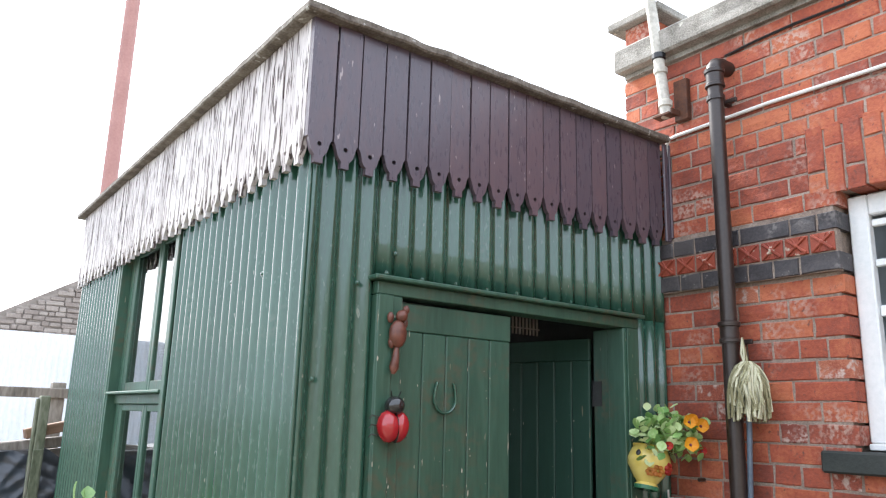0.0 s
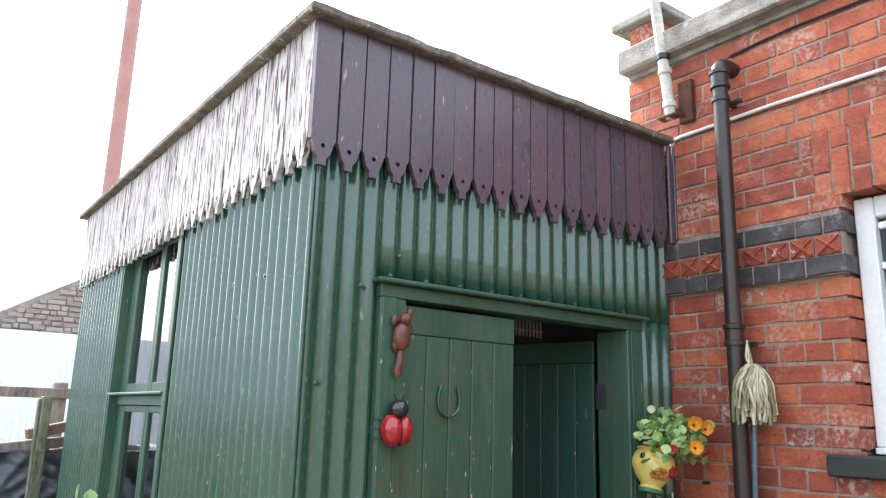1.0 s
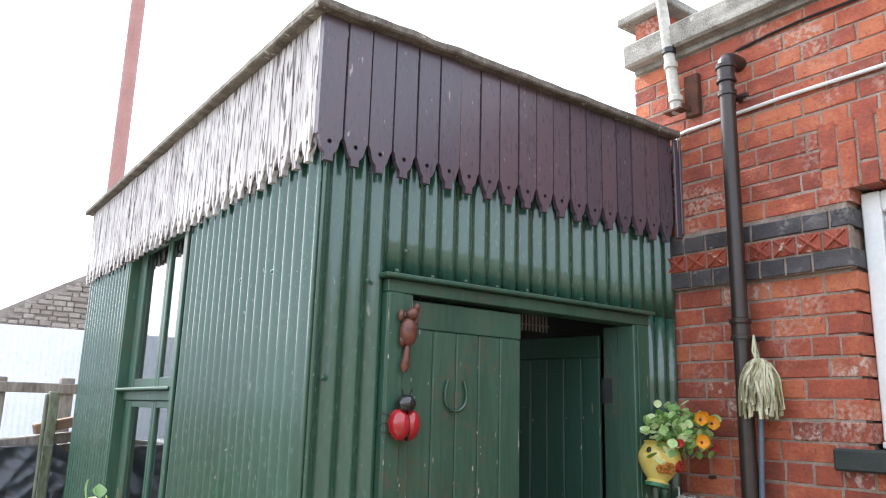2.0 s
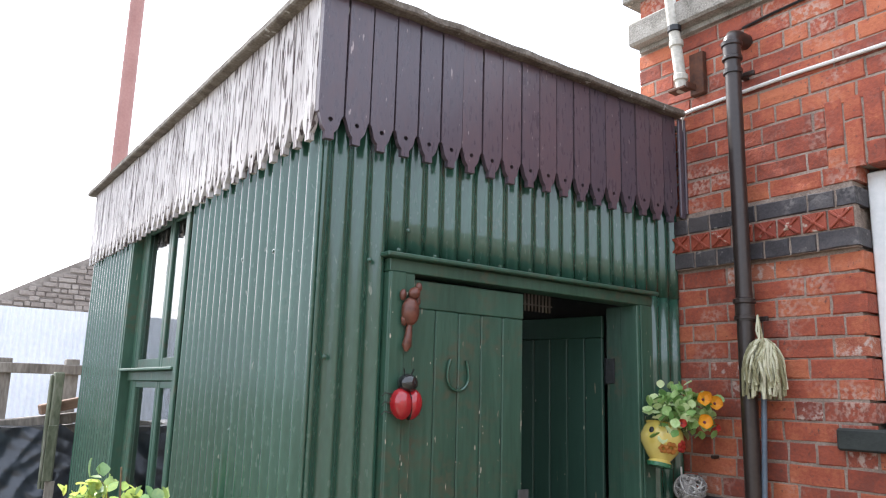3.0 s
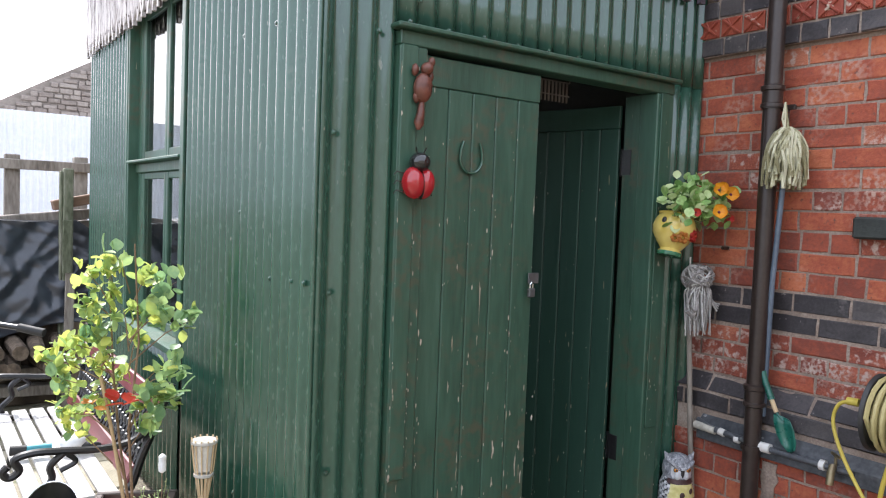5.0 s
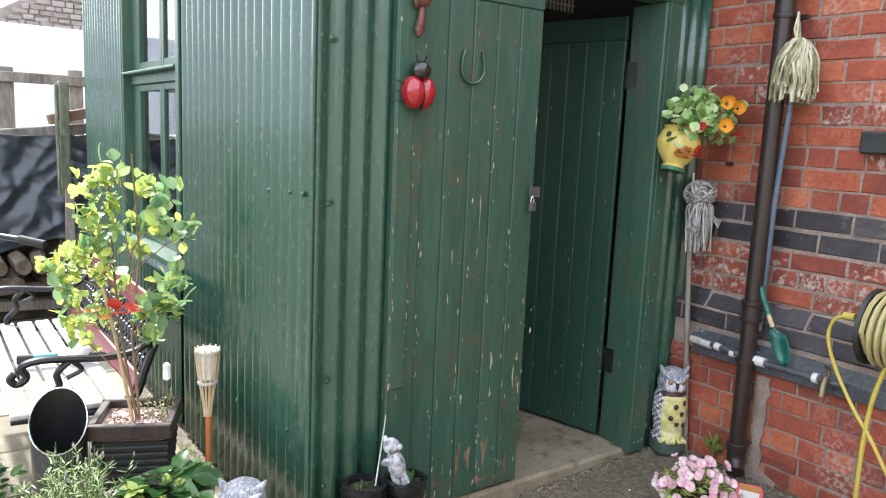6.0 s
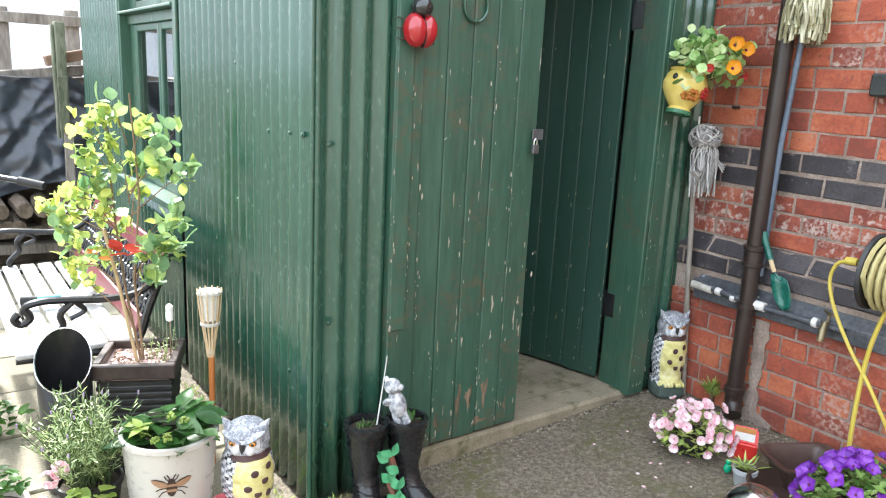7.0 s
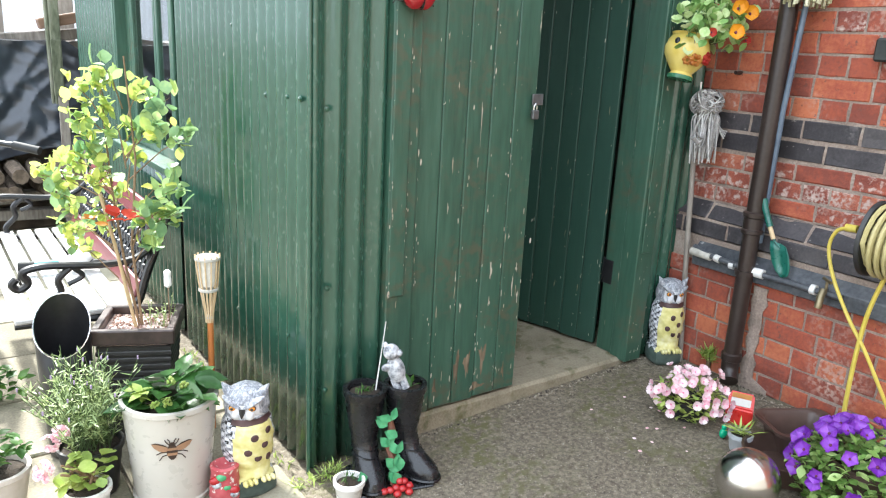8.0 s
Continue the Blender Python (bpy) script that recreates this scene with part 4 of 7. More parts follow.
def add_flower(bm, at, facing, radius, petals=5, cup=0.25, wide=0.5):
    """Petals round a centre, facing a direction. Slot 0: petals, slot 1: centre."""
    q = Vector(facing).to_track_quat("Z", "Y").to_matrix()
    n0 = len(bm.faces)
    for k in range(petals):
        t = q @ Euler((radians(14), 0, 2 * math.pi * k / petals)).to_matrix()
        grid = []
        for s, w in ((0.08, 0.22), (0.40, 0.70), (0.70, 1.0), (0.90, 0.95), (1.0, 0.60)):
            ruffle = 0.05 * math.sin(5.0 * k + 9 * s) * s
            grid.append([bm.verts.new(Vector(at) + t @ Vector((sx * w * radius * wide, (s - 0.10 * abs(sx) * (s > 0.95) - (0.06 if sx == 0 and s > 0.95 else 0)) * radius, (cup * s * s - (0.05 * s if sx == 0 else 0) + ruffle * sx) * radius)))
                         for sx in (-1, -0.5, 0, 0.5, 1)])
        for a, b in zip(grid, grid[1:]):
            for i in range(4):
                bm.faces.new((a[i], a[i + 1], b[i + 1], b[i])).smooth = True
    paint(bm, n0, 0)
    n0 = len(bm.faces)
    ball(bm, Vector(at) + q @ Vector((0, 0, 0.03 * radius)), (radius * 0.2, radius * 0.2, radius * 0.2), 6, 4)
    paint(bm, n0, 1)


EUCALYPT = leaf_material("yellow_green_round_leaf", [(0.24, 0.36, 0.12), (0.42, 0.52, 0.14), (0.64, 0.66, 0.16)], each=0.75, translucent=0.5)
EUCALYPT_SHADE = leaf_material("shaded_grey_green_leaf", [(0.15, 0.28, 0.13), (0.26, 0.40, 0.18), (0.42, 0.53, 0.20)], each=0.65, translucent=0.42)
LEAF = leaf_material("fresh_green_leaf", [(0.03, 0.09, 0.015), (0.06, 0.16, 0.025), (0.12, 0.24, 0.04)])
DARK_LEAF = leaf_material("deep_green_leaf", [(0.025, 0.075, 0.015), (0.05, 0.14, 0.03), (0.10, 0.22, 0.05)], translucent=0.25, rough=0.35)
LIME_LEAF = leaf_material("lime_leaf", [(0.20, 0.30, 0.06), (0.36, 0.46, 0.10), (0.52, 0.58, 0.20)], translucent=0.25)
SAGE_LEAF = leaf_material("grey_green_leaf", [(0.16, 0.23, 0.09), (0.30, 0.38, 0.16), (0.48, 0.55, 0.27)], translucent=0.3)
RED_LEAF = leaf_material("scarlet_leaf", [(0.5, 0.03, 0.03), (0.6, 0.08, 0.04)])
ORANGE_LEAF = leaf_material("orange_leaf", [(0.55, 0.2, 0.04), (0.6, 0.28, 0.05)])
STEM = material("brown_stem", [(0.14, 0.09, 0.05), (0.26, 0.17, 0.10)], rough=0.8, grain=80, patch=12)
GREEN_STEM = material("green_stem", [(0.06, 0.10, 0.03), (0.10, 0.15, 0.05)], rough=0.6)
SOIL = material("potting_soil", [(0.018, 0.012, 0.008), (0.05, 0.035, 0.022)], rough=0.95, grain=140, patch=30, bump=1.0)
PINK = leaf_material("pale_pink_petal", [(0.76, 0.40, 0.48), (0.83, 0.60, 0.64), (0.86, 0.76, 0.77)], translucent=0.3)
PURPLE = leaf_material("violet_petal", [(0.12, 0.012, 0.28), (0.19, 0.03, 0.40), (0.30, 0.09, 0.52)], translucent=0.25)
ORANGE = leaf_material("orange_petal", [(0.75, 0.28, 0.01), (0.8, 0.4, 0.02)], translucent=0.25)
YELLOW_EYE = material("yellow_centre", [(0.6, 0.5, 0.05), (0.7, 0.6, 0.1)])
DARK_EYE = material("dark_centre", [(0.08, 0.01, 0.04), (0.14, 0.02, 0.06)])
PINK_EYE = material("deep_pink_centre", [(0.68, 0.22, 0.34), (0.76, 0.32, 0.42)])
RIGHT = Vector((0.82, -0.57, 0))      # across the yard as one faces the shed corner
AWAY = Vector((0.57, 0.82, 0))


def pot_body(bm, r0, r1, h, wall_t=0.008, lip=0.0, steps=32):
    lathe(bm, [(0.0005, 0.0), (r0, 0.0), (r0 + 0.003, 0.006), (r1 - 0.002, h - 0.02), (r1 + lip, h - 0.015), (r1 + lip, h), (r1 - wall_t, h), (r1 - wall_t - 0.004, h - 0.03), (r0 - wall_t, 0.012), (0.0005, 0.012)], steps, cap=False)
    return bm


def soil_disc(pot, r, z, mat=None):
    bm = bmesh.new()
    lathe(bm, [(r, z - 0.012), (r, z), (r * 0.5, z + 0.006), (0.001, z + 0.008)], 20)
    part("soil", bm, mat or SOIL, pot)


# young eucalyptus in a square black planter
PLANTER = material("black_ribbed_planter", [(0.012, 0.012, 0.012), (0.035, 0.033, 0.032)], rough=0.4, grain=40, patch=8, bump=0.5, stretch=(1, 1, 6))
planter = thing("square_planter", (-0.385, 0.60, 0.006), "black ribbed square planter with a young tree", "planter", turn=-24)
bm = bmesh.new()
for z0, z1, a, b in ((0, 0.36, 0.092, 0.122),):
    lathe(bm, [(a * 1.414, z0), (b * 1.414, z1)], 4, m=pose(0, 0, 0, 0, 0, 45))
part("body", bm, PLANTER, planter)
for k in range(13):
    bm = bmesh.new()
    z = 0.015 + k * 0.026
    r = (0.092 + 0.03 * (z + 0.01) / 0.36) * 1.414 + 0.004
    lathe(bm, [(r, z), (r + 0.002, z + 0.004), (r + 0.002, z + 0.013), (r, z + 0.017)], 4, m=pose(0, 0, 0, 0, 0, 45))
    part("rib", bm, PLANTER, planter)
bm = bmesh.new()
for sx, sy, lx, ly in ((0, -1, 0.138, 0.014), (0, 1, 0.138, 0.014), (-1, 0, 0.014, 0.110), (1, 0, 0.014, 0.110)):
    box(bm, sx * 0.124 - lx, sx * 0.124 + lx, sy * 0.124 - ly, sy * 0.124 + ly, 0.372, 0.425, 0.004)
part("rim", bm, material("brown_black_rim", [(0.03, 0.022, 0.02), (0.07, 0.045, 0.04)], rough=0.35), planter)
bm = bmesh.new()
box(bm, -0.11, 0.11, -0.11, 0.11, 0.36, 0.395)
rng = random.Random(4)
for _ in range(260):
    ball(bm, (rng.uniform(-0.1, 0.1), rng.uniform(-0.1, 0.1), 0.397), (rng.uniform(0.003, 0.007),) * 3, 5, 3)
part("gravel", bm, material("pink_brown_gravel", [(0.2, 0.12, 0.09), (0.4, 0.27, 0.22), (0.55, 0.42, 0.38)], rough=0.9, island=True, each=0.8), planter)
base = Vector((-0.385, 0.60, 0.40))
tree = thing("young_tree", tuple(base), "young round-leaved tree, yellow-green leaves, in the planter", "tree")
rng = random.Random(21)


def off(s, z, d=0.0):
    return RIGHT * s + AWAY * d + Vector((0, 0, z))


stems = [[off(0.01, 0), off(-0.01, 0.3), off(0.02, 0.6), off(0.0, 0.94)], [off(0.0, 0), off(-0.05, 0.25, 0.02), off(-0.08, 0.5, 0.03), off(-0.1, 0.86, 0.03)], [off(0.0, 0), off(-0.02, 0.12, 0.0), off(-0.05, 0.25, -0.02)]]
bm = bmesh.new()
for st in stems:
    tube(bm, st, 0.006, 6, [0.0055 - 0.0035 * i / len(st) for i in range(len(st))])
tips = ((-.03, .93), (-.11, .87), (-.07, .81), (.03, .85), (.10, .83), (-.03, .74), (.05, .72), (-.11, .70), (.18, .71), (.12, .73), (-.16, .62), (-.22, .57), (-.27, .56), (-.10, .57), (-.19, .50),
        (-.06, .48), (-.25, .39), (-.17, .38), (-.11, .40), (-.19, .32), (.10, .54), (.16, .53), (.10, .45), (.15, .44), (.07, .44), (.09, .35), (-.08, .64), (-.01, .62), (-.14, .76), (-.05, .88), (-.13, .54))
leaves, cool = bmesh.new(), bmesh.new()
for i, (s, z) in enumerate(tips):
    d = rng.uniform(-0.10, 0.10)
    end = off(s * 1.12, z * 0.97, d)
    zr = max(z - rng.uniform(0.08, 0.2), 0.1)
    root = off(-0.02 if s > -0.05 else -0.07, zr, 0.015)
    mid = root.lerp(end, 0.55) + Vector((0, 0, 0.02))
    tube(bm, [root, mid, end], 0.003, 5, [0.0028, 0.002, 0.001])
    for k in range(18):
        p = root.lerp(end, rng.uniform(0.66, 1.08)) + Vector((rng.gauss(0, 0.020), rng.gauss(0, 0.020), rng.gauss(0, 0.020)))
        # shady leaves, mostly on the right: larger, with shade mixed into their colour
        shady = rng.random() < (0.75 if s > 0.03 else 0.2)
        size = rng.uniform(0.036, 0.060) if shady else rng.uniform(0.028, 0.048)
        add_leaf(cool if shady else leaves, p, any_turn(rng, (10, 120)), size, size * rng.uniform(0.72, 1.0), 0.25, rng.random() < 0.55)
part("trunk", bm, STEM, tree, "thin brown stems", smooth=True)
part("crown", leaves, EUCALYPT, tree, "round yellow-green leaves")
part("inner_crown", cool, EUCALYPT_SHADE, tree, "larger grey-green leaves, toned darker for the crown's shady side")
bm = bmesh.new()
for k in range(5):
    add_leaf(bm, off(rng.uniform(-0.01, 0.06), 0.425 + rng.uniform(-0.012, 0.015), -0.13), any_turn(rng, (-10, 60)), 0.055, 0.05, 0.1, True)
part("red_leaves", bm, RED_LEAF, tree, "scarlet leaves")
bm = bmesh.new()
for k in range(4):
    add_leaf(bm, off(rng.uniform(-0.09, -0.05), 0.405 + rng.uniform(-0.01, 0.015), -0.12), any_turn(rng, (-10, 60)), 0.040, 0.036, 0.1, True)
part("orange_leaves", bm, ORANGE_LEAF, tree, "orange leaves")
bm = bmesh.new()
tube(bm, [base + off(0.0, 0.0, -0.03), base + off(-0.055, 0.30, -0.03), base + off(-0.10, 0.48, -0.02)], 0.006, 8)
solo("bamboo_cane", bm, material("tan_bamboo", [(0.35, 0.24, 0.12), (0.5, 0.36, 0.2)], rough=0.5), "tan bamboo cane staking the young tree", "cane", smooth=True)
bm = bmesh.new()
tube(bm, [(0, 0, 0), (0, 0, 0.15)], 0.0015, 5)
n0 = paint(bm, 0, 0)
lathe(bm, [(0.004, 0.14), (0.013, 0.148), (0.0135, 0.175), (0.0115, 0.18), (0.013, 0.185), (0.013, 0.198), (0.006, 0.206), (0.001, 0.207)], 14)
paint(bm, n0, 1)
solo("garden_pick", bm, [STEM, WHITE_PAINT], "small white capsule on a wire in the planter", "ornament", smooth=True, at=pose(-0.29, 0.56, 0.40))
bm = bmesh.new()
rng = random.Random(9)
for k in range(14):
    p = Vector((rng.uniform(-0.04, 0.04), rng.uniform(-0.04, 0.04), 0))
    q = p + Vector((rng.uniform(-0.03, 0.03), rng.uniform(-0.03, 0.03), rng.uniform(0.05, 0.11)))
    tube(bm, [p, q], 0.0012, 4)
    for _ in range(5):
        add_leaf(bm, p.lerp(q, rng.uniform(0.5, 1)), any_turn(rng), 0.012, 0.005)
solo("dry_seedlings", bm, SAGE_LEAF, "dry weedy seedlings in the planter gravel", "weeds", at=pose(-0.32, 0.57, 0.395))

# coal scuttle
scuttle = thing("coal_scuttle", (-0.635, 0.56, 0.006), "black enamel coal scuttle with a pale-edged mouth", "scuttle", turn=-20)
bm = bmesh.new()
rows = []
for k in range(9):
    t = k / 8
    cy, cz, r = -0.005 - 0.02 * t, 0.0 + 0.46 * t, 0.075 + 0.012 * t
    tilt = radians(58) * t ** 2.2
    rows.append([bm.verts.new((r * math.cos(a), cy + r * 1.15 * math.sin(a) * math.cos(tilt), cz + r * 1.3 * math.sin(a) * math.sin(tilt))) for a in [2 * math.pi * i / 28 for i in range(28)]])
for k in range(8):
    t = (7 - k) / 8
    cy, cz, r = -0.005 - 0.02 * t, 0.012 + 0.448 * t, (0.075 + 0.012 * t) * 0.95
    tilt = radians(58) * t ** 2.2
    rows.append([bm.verts.new((r * math.cos(a), cy + r * 1.15 * math.sin(a) * math.cos(tilt), cz + r * 1.3 * math.sin(a) * math.sin(tilt))) for a in [2 * math.pi * i / 28 for i in range(28)]])
for a, b in zip(rows, rows[1:]):
    for i in range(28):
        bm.faces.new((a[i], a[(i + 1) % 28], b[(i + 1) % 28], b[i]))
bm.faces.new(rows[0][::-1]); bm.faces.new(rows[-1])
rim_pts = [v.co.copy() for v in rows[8]]
part("body", bm, BLACK, scuttle, smooth=True)
bm = bmesh.new()
tube(bm, rim_pts + [rim_pts[0]], 0.003, 6)
part("rim", bm, CHROME, scuttle, "pale worn rim", smooth=True)
bm = bmesh.new()
tube(bm, [(-0.03, -0.09, 0.235), (-0.025, -0.105, 0.255), (0.025, -0.105, 0.255), (0.03, -0.09, 0.235)], 0.003, 6)
part("handle", bm, CHROME, scuttle, smooth=True)

# cream pot with a printed emblem
CREAM = material("cream_glaze", [(0.44, 0.415, 0.37), (0.49, 0.465, 0.42)], rough=0.3, grain=30, patch=3, bump=0.05, coat=0.2, contrast=0.6)
BROWN_PRINT = material("brown_print", [(0.022, 0.012, 0.009), (0.045, 0.024, 0.016)], rough=0.4)
TAN_PRINT = material("tan_print", [(0.25, 0.14, 0.08), (0.32, 0.19, 0.11)], rough=0.4)
cream = thing("cream_flower_pot", (-0.415, 0.13, 0.006), "large cream glazed pot with a brown emblem", "plant pot")
bm = bmesh.new()
lathe(bm, [(0.001, 0.0), (0.118, 0.0), (0.122, 0.004), (0.122, 0.014), (0.117, 0.018), (0.118, 0.03), (0.140, 0.315), (0.147, 0.32), (0.147, 0.335), (0.135, 0.336), (0.132, 0.30), (0.11, 0.05), (0.001, 0.05)], 44, cap=False)
part("pot", bm, CREAM, cream, smooth=True)
soil_disc(cream, 0.131, 0.285)
to_eye = math.atan2(-2.06 - 0.13, -0.98 + 0.415)


def on_pot(s, z, lift=0.0015):
    s, z = 1.25 * s, 0.205 + 1.25 * (z - 0.16)
    r = 0.118 + 0.022 * (z - 0.03) / 0.285 + lift
    a = to_eye + s / r
    return Vector((r * math.cos(a), r * math.sin(a), z))


def print_patch(name, mt, shape, lift=0.0015):
    bm = bmesh.new()
    f = bm.faces.new([bm.verts.new(on_pot(s, z, lift)) for s, z in shape])
    bmesh.ops.triangulate(bm, faces=[f])
    part(name, bm, mt, cream)


for sg in (-1, 1):
    print_patch("emblem_wing", TAN_PRINT, [(sg * s, z) for s, z in ((0.006, 0.172), (0.020, 0.181), (0.038, 0.185), (0.048, 0.182), (0.042, 0.172), (0.030, 0.164), (0.018, 0.161), (0.008, 0.164))])
    print_patch("emblem_wing_edge", BROWN_PRINT, [(sg * s, z) for s, z in ((0.006, 0.173), (0.020, 0.183), (0.038, 0.187), (0.049, 0.183), (0.038, 0.1835), (0.020, 0.1785))], 0.0021)
body_rows = [(0.188, 0.004), (0.184, 0.007), (0.178, 0.008), (0.172, 0.011), (0.165, 0.0125), (0.158, 0.0125), (0.151, 0.011), (0.145, 0.008), (0.139, 0.003)]
for i, ((za, wa), (zb, wb)) in enumerate(zip(body_rows, body_rows[1:])):
    print_patch("emblem_stripe", TAN_PRINT if i in (3, 5) else BROWN_PRINT, [(-wa, za), (wa, za), (wb, zb), (-wb, zb)], 0.0026)
for sg in (-1, 1):
    for legs in (((0.006, 0.180), (0.013, 0.188), (0.016, 0.195)), ((0.004, 0.184), (0.006, 0.192), (0.010, 0.197)), ((0.011, 0.162), (0.026, 0.160), (0.036, 0.154)), ((0.011, 0.154), (0.022, 0.150), (0.030, 0.138))):
        bm = bmesh.new()
        tube(bm, [on_pot(sg * s, z) for s, z in legs], 0.0017, 5)
        part("emblem_leg", bm, BROWN_PRINT, cream)
hyd = thing("leafy_plant", (-0.415, 0.13, 0.295), "broad-leaved green plant with pale buds", "plant")
rng = random.Random(12)
bm = bmesh.new()
for k in range(46):
    a = rng.uniform(0, 2 * math.pi)
    r = rng.uniform(0.01, 0.10)
    add_leaf(bm, Vector((r * math.cos(a), r * math.sin(a), rng.uniform(0.01, 0.085))), Euler((0, 0, a - math.pi / 2 + rng.uniform(-0.5, 0.5))).to_matrix() @ Euler((radians(rng.uniform(-15, 55)), radians(rng.uniform(-20, 20)), 0)).to_matrix(), rng.uniform(0.075, 0.115), rng.uniform(0.052, 0.075), 0.35)
part("leaves", bm, DARK_LEAF, hyd)
bm = bmesh.new()
foliage(rng, (-0.07, 0.0, 0.05), (0.05, 0.04, 0.04), 16, 0.05, 0.035, bm=bm)
part("young_leaves", bm, LIME_LEAF, hyd)
for p in ((0.0, -0.03, 0.10), (-0.03, -0.09, 0.06), (-0.06, -0.07, 0.05), (0.03, -0.06, 0.09)):
    bm = bmesh.new()
    for _ in range(22):
        d = Vector((rng.gauss(0, 1), rng.gauss(0, 1), rng.gauss(0, 1))).normalized()
        ball(bm, Vector(p) + d * 0.011, (0.005, 0.005, 0.005), 5, 4)
    part("bud", bm, LIME_LEAF, hyd)

# lavender in a black pot, geranium, pot at the side
BLACK_POT = material("black_plastic_pot", [(0.012, 0.012, 0.012), (0.03, 0.03, 0.03)], rough=0.5, grain=30)
lav = thing("black_flower_pot", (-0.63, 0.25, 0.006), "black plastic pot under a lavender", "plant pot")
bm = bmesh.new()
pot_body(bm, 0.07, 0.095, 0.17, 0.004, 0.004)
part("pot", bm, BLACK_POT, lav, smooth=True)
soil_disc(lav, 0.088, 0.15)
lavender = thing("lavender", (-0.63, 0.25, 0.15), "bushy grey-green lavender with thin flower spikes", "plant")
rng = random.Random(31)
bm = bmesh.new()
stalk = bmesh.new()
tops = bmesh.new()
for k in range(140):
    a, lean_r = rng.uniform(0, 2 * math.pi), rng.uniform(0.02, 0.19)
    h = rng.uniform(0.16, 0.31) * (1.1 - lean_r * 1.2)
    root = Vector((rng.uniform(-0.05, 0.05), rng.uniform(-0.05, 0.05), 0.0))
    end = root + Vector((math.cos(a) * lean_r, math.sin(a) * lean_r, h))
    mid = root.lerp(end, 0.5) + Vector((-math.cos(a), -math.sin(a), 0)) * 0.01
    tube(stalk, [root, mid, end], 0.001, 4)
    for j in range(12):
        add_leaf(bm, root.lerp(end, rng.uniform(0.25, 0.92)), any_turn(rng, (10, 65)), rng.uniform(0.02, 0.038), 0.0058, 0.1)
    if k % 6 == 0:
        for j in range(3):
            ball(tops, end + Vector((0, 0, 0.004 * j)), (0.003, 0.003, 0.003), 5, 4)
part("stalk_tuft", stalk, GREEN_STEM, lavender)["kind"] = "stuff"
part("leaves", bm, SAGE_LEAF, lavender)
part("flower_head", tops, material("lavender_bud", [(0.25, 0.18, 0.3), (0.35, 0.28, 0.4)]), lavender)["kind"] = "stuff"

WHITE_POT = material("white_ceramic", [(0.62, 0.61, 0.58), (0.72, 0.71, 0.69)], rough=0.3, grain=30, patch=5, bump=0.05)
ger = thing("white_flower_pot", (-0.67, 0.115, 0.006), "white ceramic pot with a pink geranium", "plant pot")
bm = bmesh.new()
pot_body(bm, 0.052, 0.066, 0.10, 0.006, 0.004)
part("pot", bm, WHITE_POT, ger, smooth=True)
soil_disc(ger, 0.058, 0.082)
geranium = thing("geranium", (-0.67, 0.115, 0.085), "geranium with pale pink blooms and lime leaves", "plant")
rng = random.Random(14)
bm = bmesh.new()
foliage(rng, (0.0, 0.0, 0.07), (0.075, 0.06, 0.05), 34, 0.042, 0.046, round_tip=True, bm=bm)
part("leaves", bm, LIME_LEAF, geranium)
bm = bmesh.new()
for k in range(7):
    tube(bm, [(0, 0, 0), (rng.uniform(-0.03, 0.03), rng.uniform(-0.03, 0.03), 0.04), (rng.uniform(-0.07, 0.06), rng.uniform(-0.05, 0.05), 0.09)], 0.004, 6)
part("stems", bm, STEM, geranium, smooth=True)
bm = bmesh.new()
for c in ((-0.085, 0.03, 0.17), (-0.055, 0.04, 0.19), (-0.12, -0.01, 0.085), (-0.105, 0.02, 0.10)):
    for k in range(9):
        d = Vector((rng.gauss(0, 1), rng.gauss(-0.4, 1), rng.gauss(0.4, 1))).normalized()
        add_flower(bm, Vector(c) + d * 0.02, d, 0.014)
part("bloom", bm, [PINK, PINK_EYE], geranium)["kind"] = "stuff"
side_pot = thing("stone_flower_pot", (-0.885, 0.31, 0.006), "pale stone pot with leafy bedding plants", "plant pot")
bm = bmesh.new()
pot_body(bm, 0.07, 0.092, 0.125, 0.008, 0.004)
part("pot", bm, material("pale_stone_pot", [(0.42, 0.38, 0.33), (0.55, 0.5, 0.45)], rough=0.7), side_pot, smooth=True)
soil_disc(side_pot, 0.08, 0.105)
bm = foliage(random.Random(15), (-0.885, 0.31, 0.19), (0.09, 0.08, 0.06), 70, 0.04, 0.028)
solo("bedding_plant", bm, LEAF, "low bright green leafy bedding plant", "plant")
bm = foliage(random.Random(16), (-0.83, 1.05, 0.07), (0.10, 0.09, 0.07), 80, 0.05, 0.03)
solo("weeds", bm, LEAF, "leafy green weeds on the paving by the bench", "weeds")
bm = bmesh.new()
rng = random.Random(17)
for k in range(170):
    if k % 3 == 0:
        p = Vector((rng.uniform(-0.10, 0.05), rng.uniform(-0.09, -0.03), 0.0))
    else:
        p = Vector((-0.03 - rng.uniform(0, 0.05), rng.uniform(-0.02, 1.2), 0.0))
    add_leaf(bm, p, any_turn(rng, (40, 85)), rng.uniform(0.015, 0.045), 0.006, 0.3)
for k in range(120):
    p = Vector((0.065 + rng.gauss(0, 0.025), -0.06 + rng.gauss(0, 0.012), rng.uniform(0, 0.04)))
    add_leaf(bm, p, any_turn(rng, (30, 85)), rng.uniform(0.012, 0.03), 0.004, 0.2)
solo("wall_weeds", bm, LIME_LEAF, "small weeds and moss along the shed's foot", "weeds", kind="stuff")

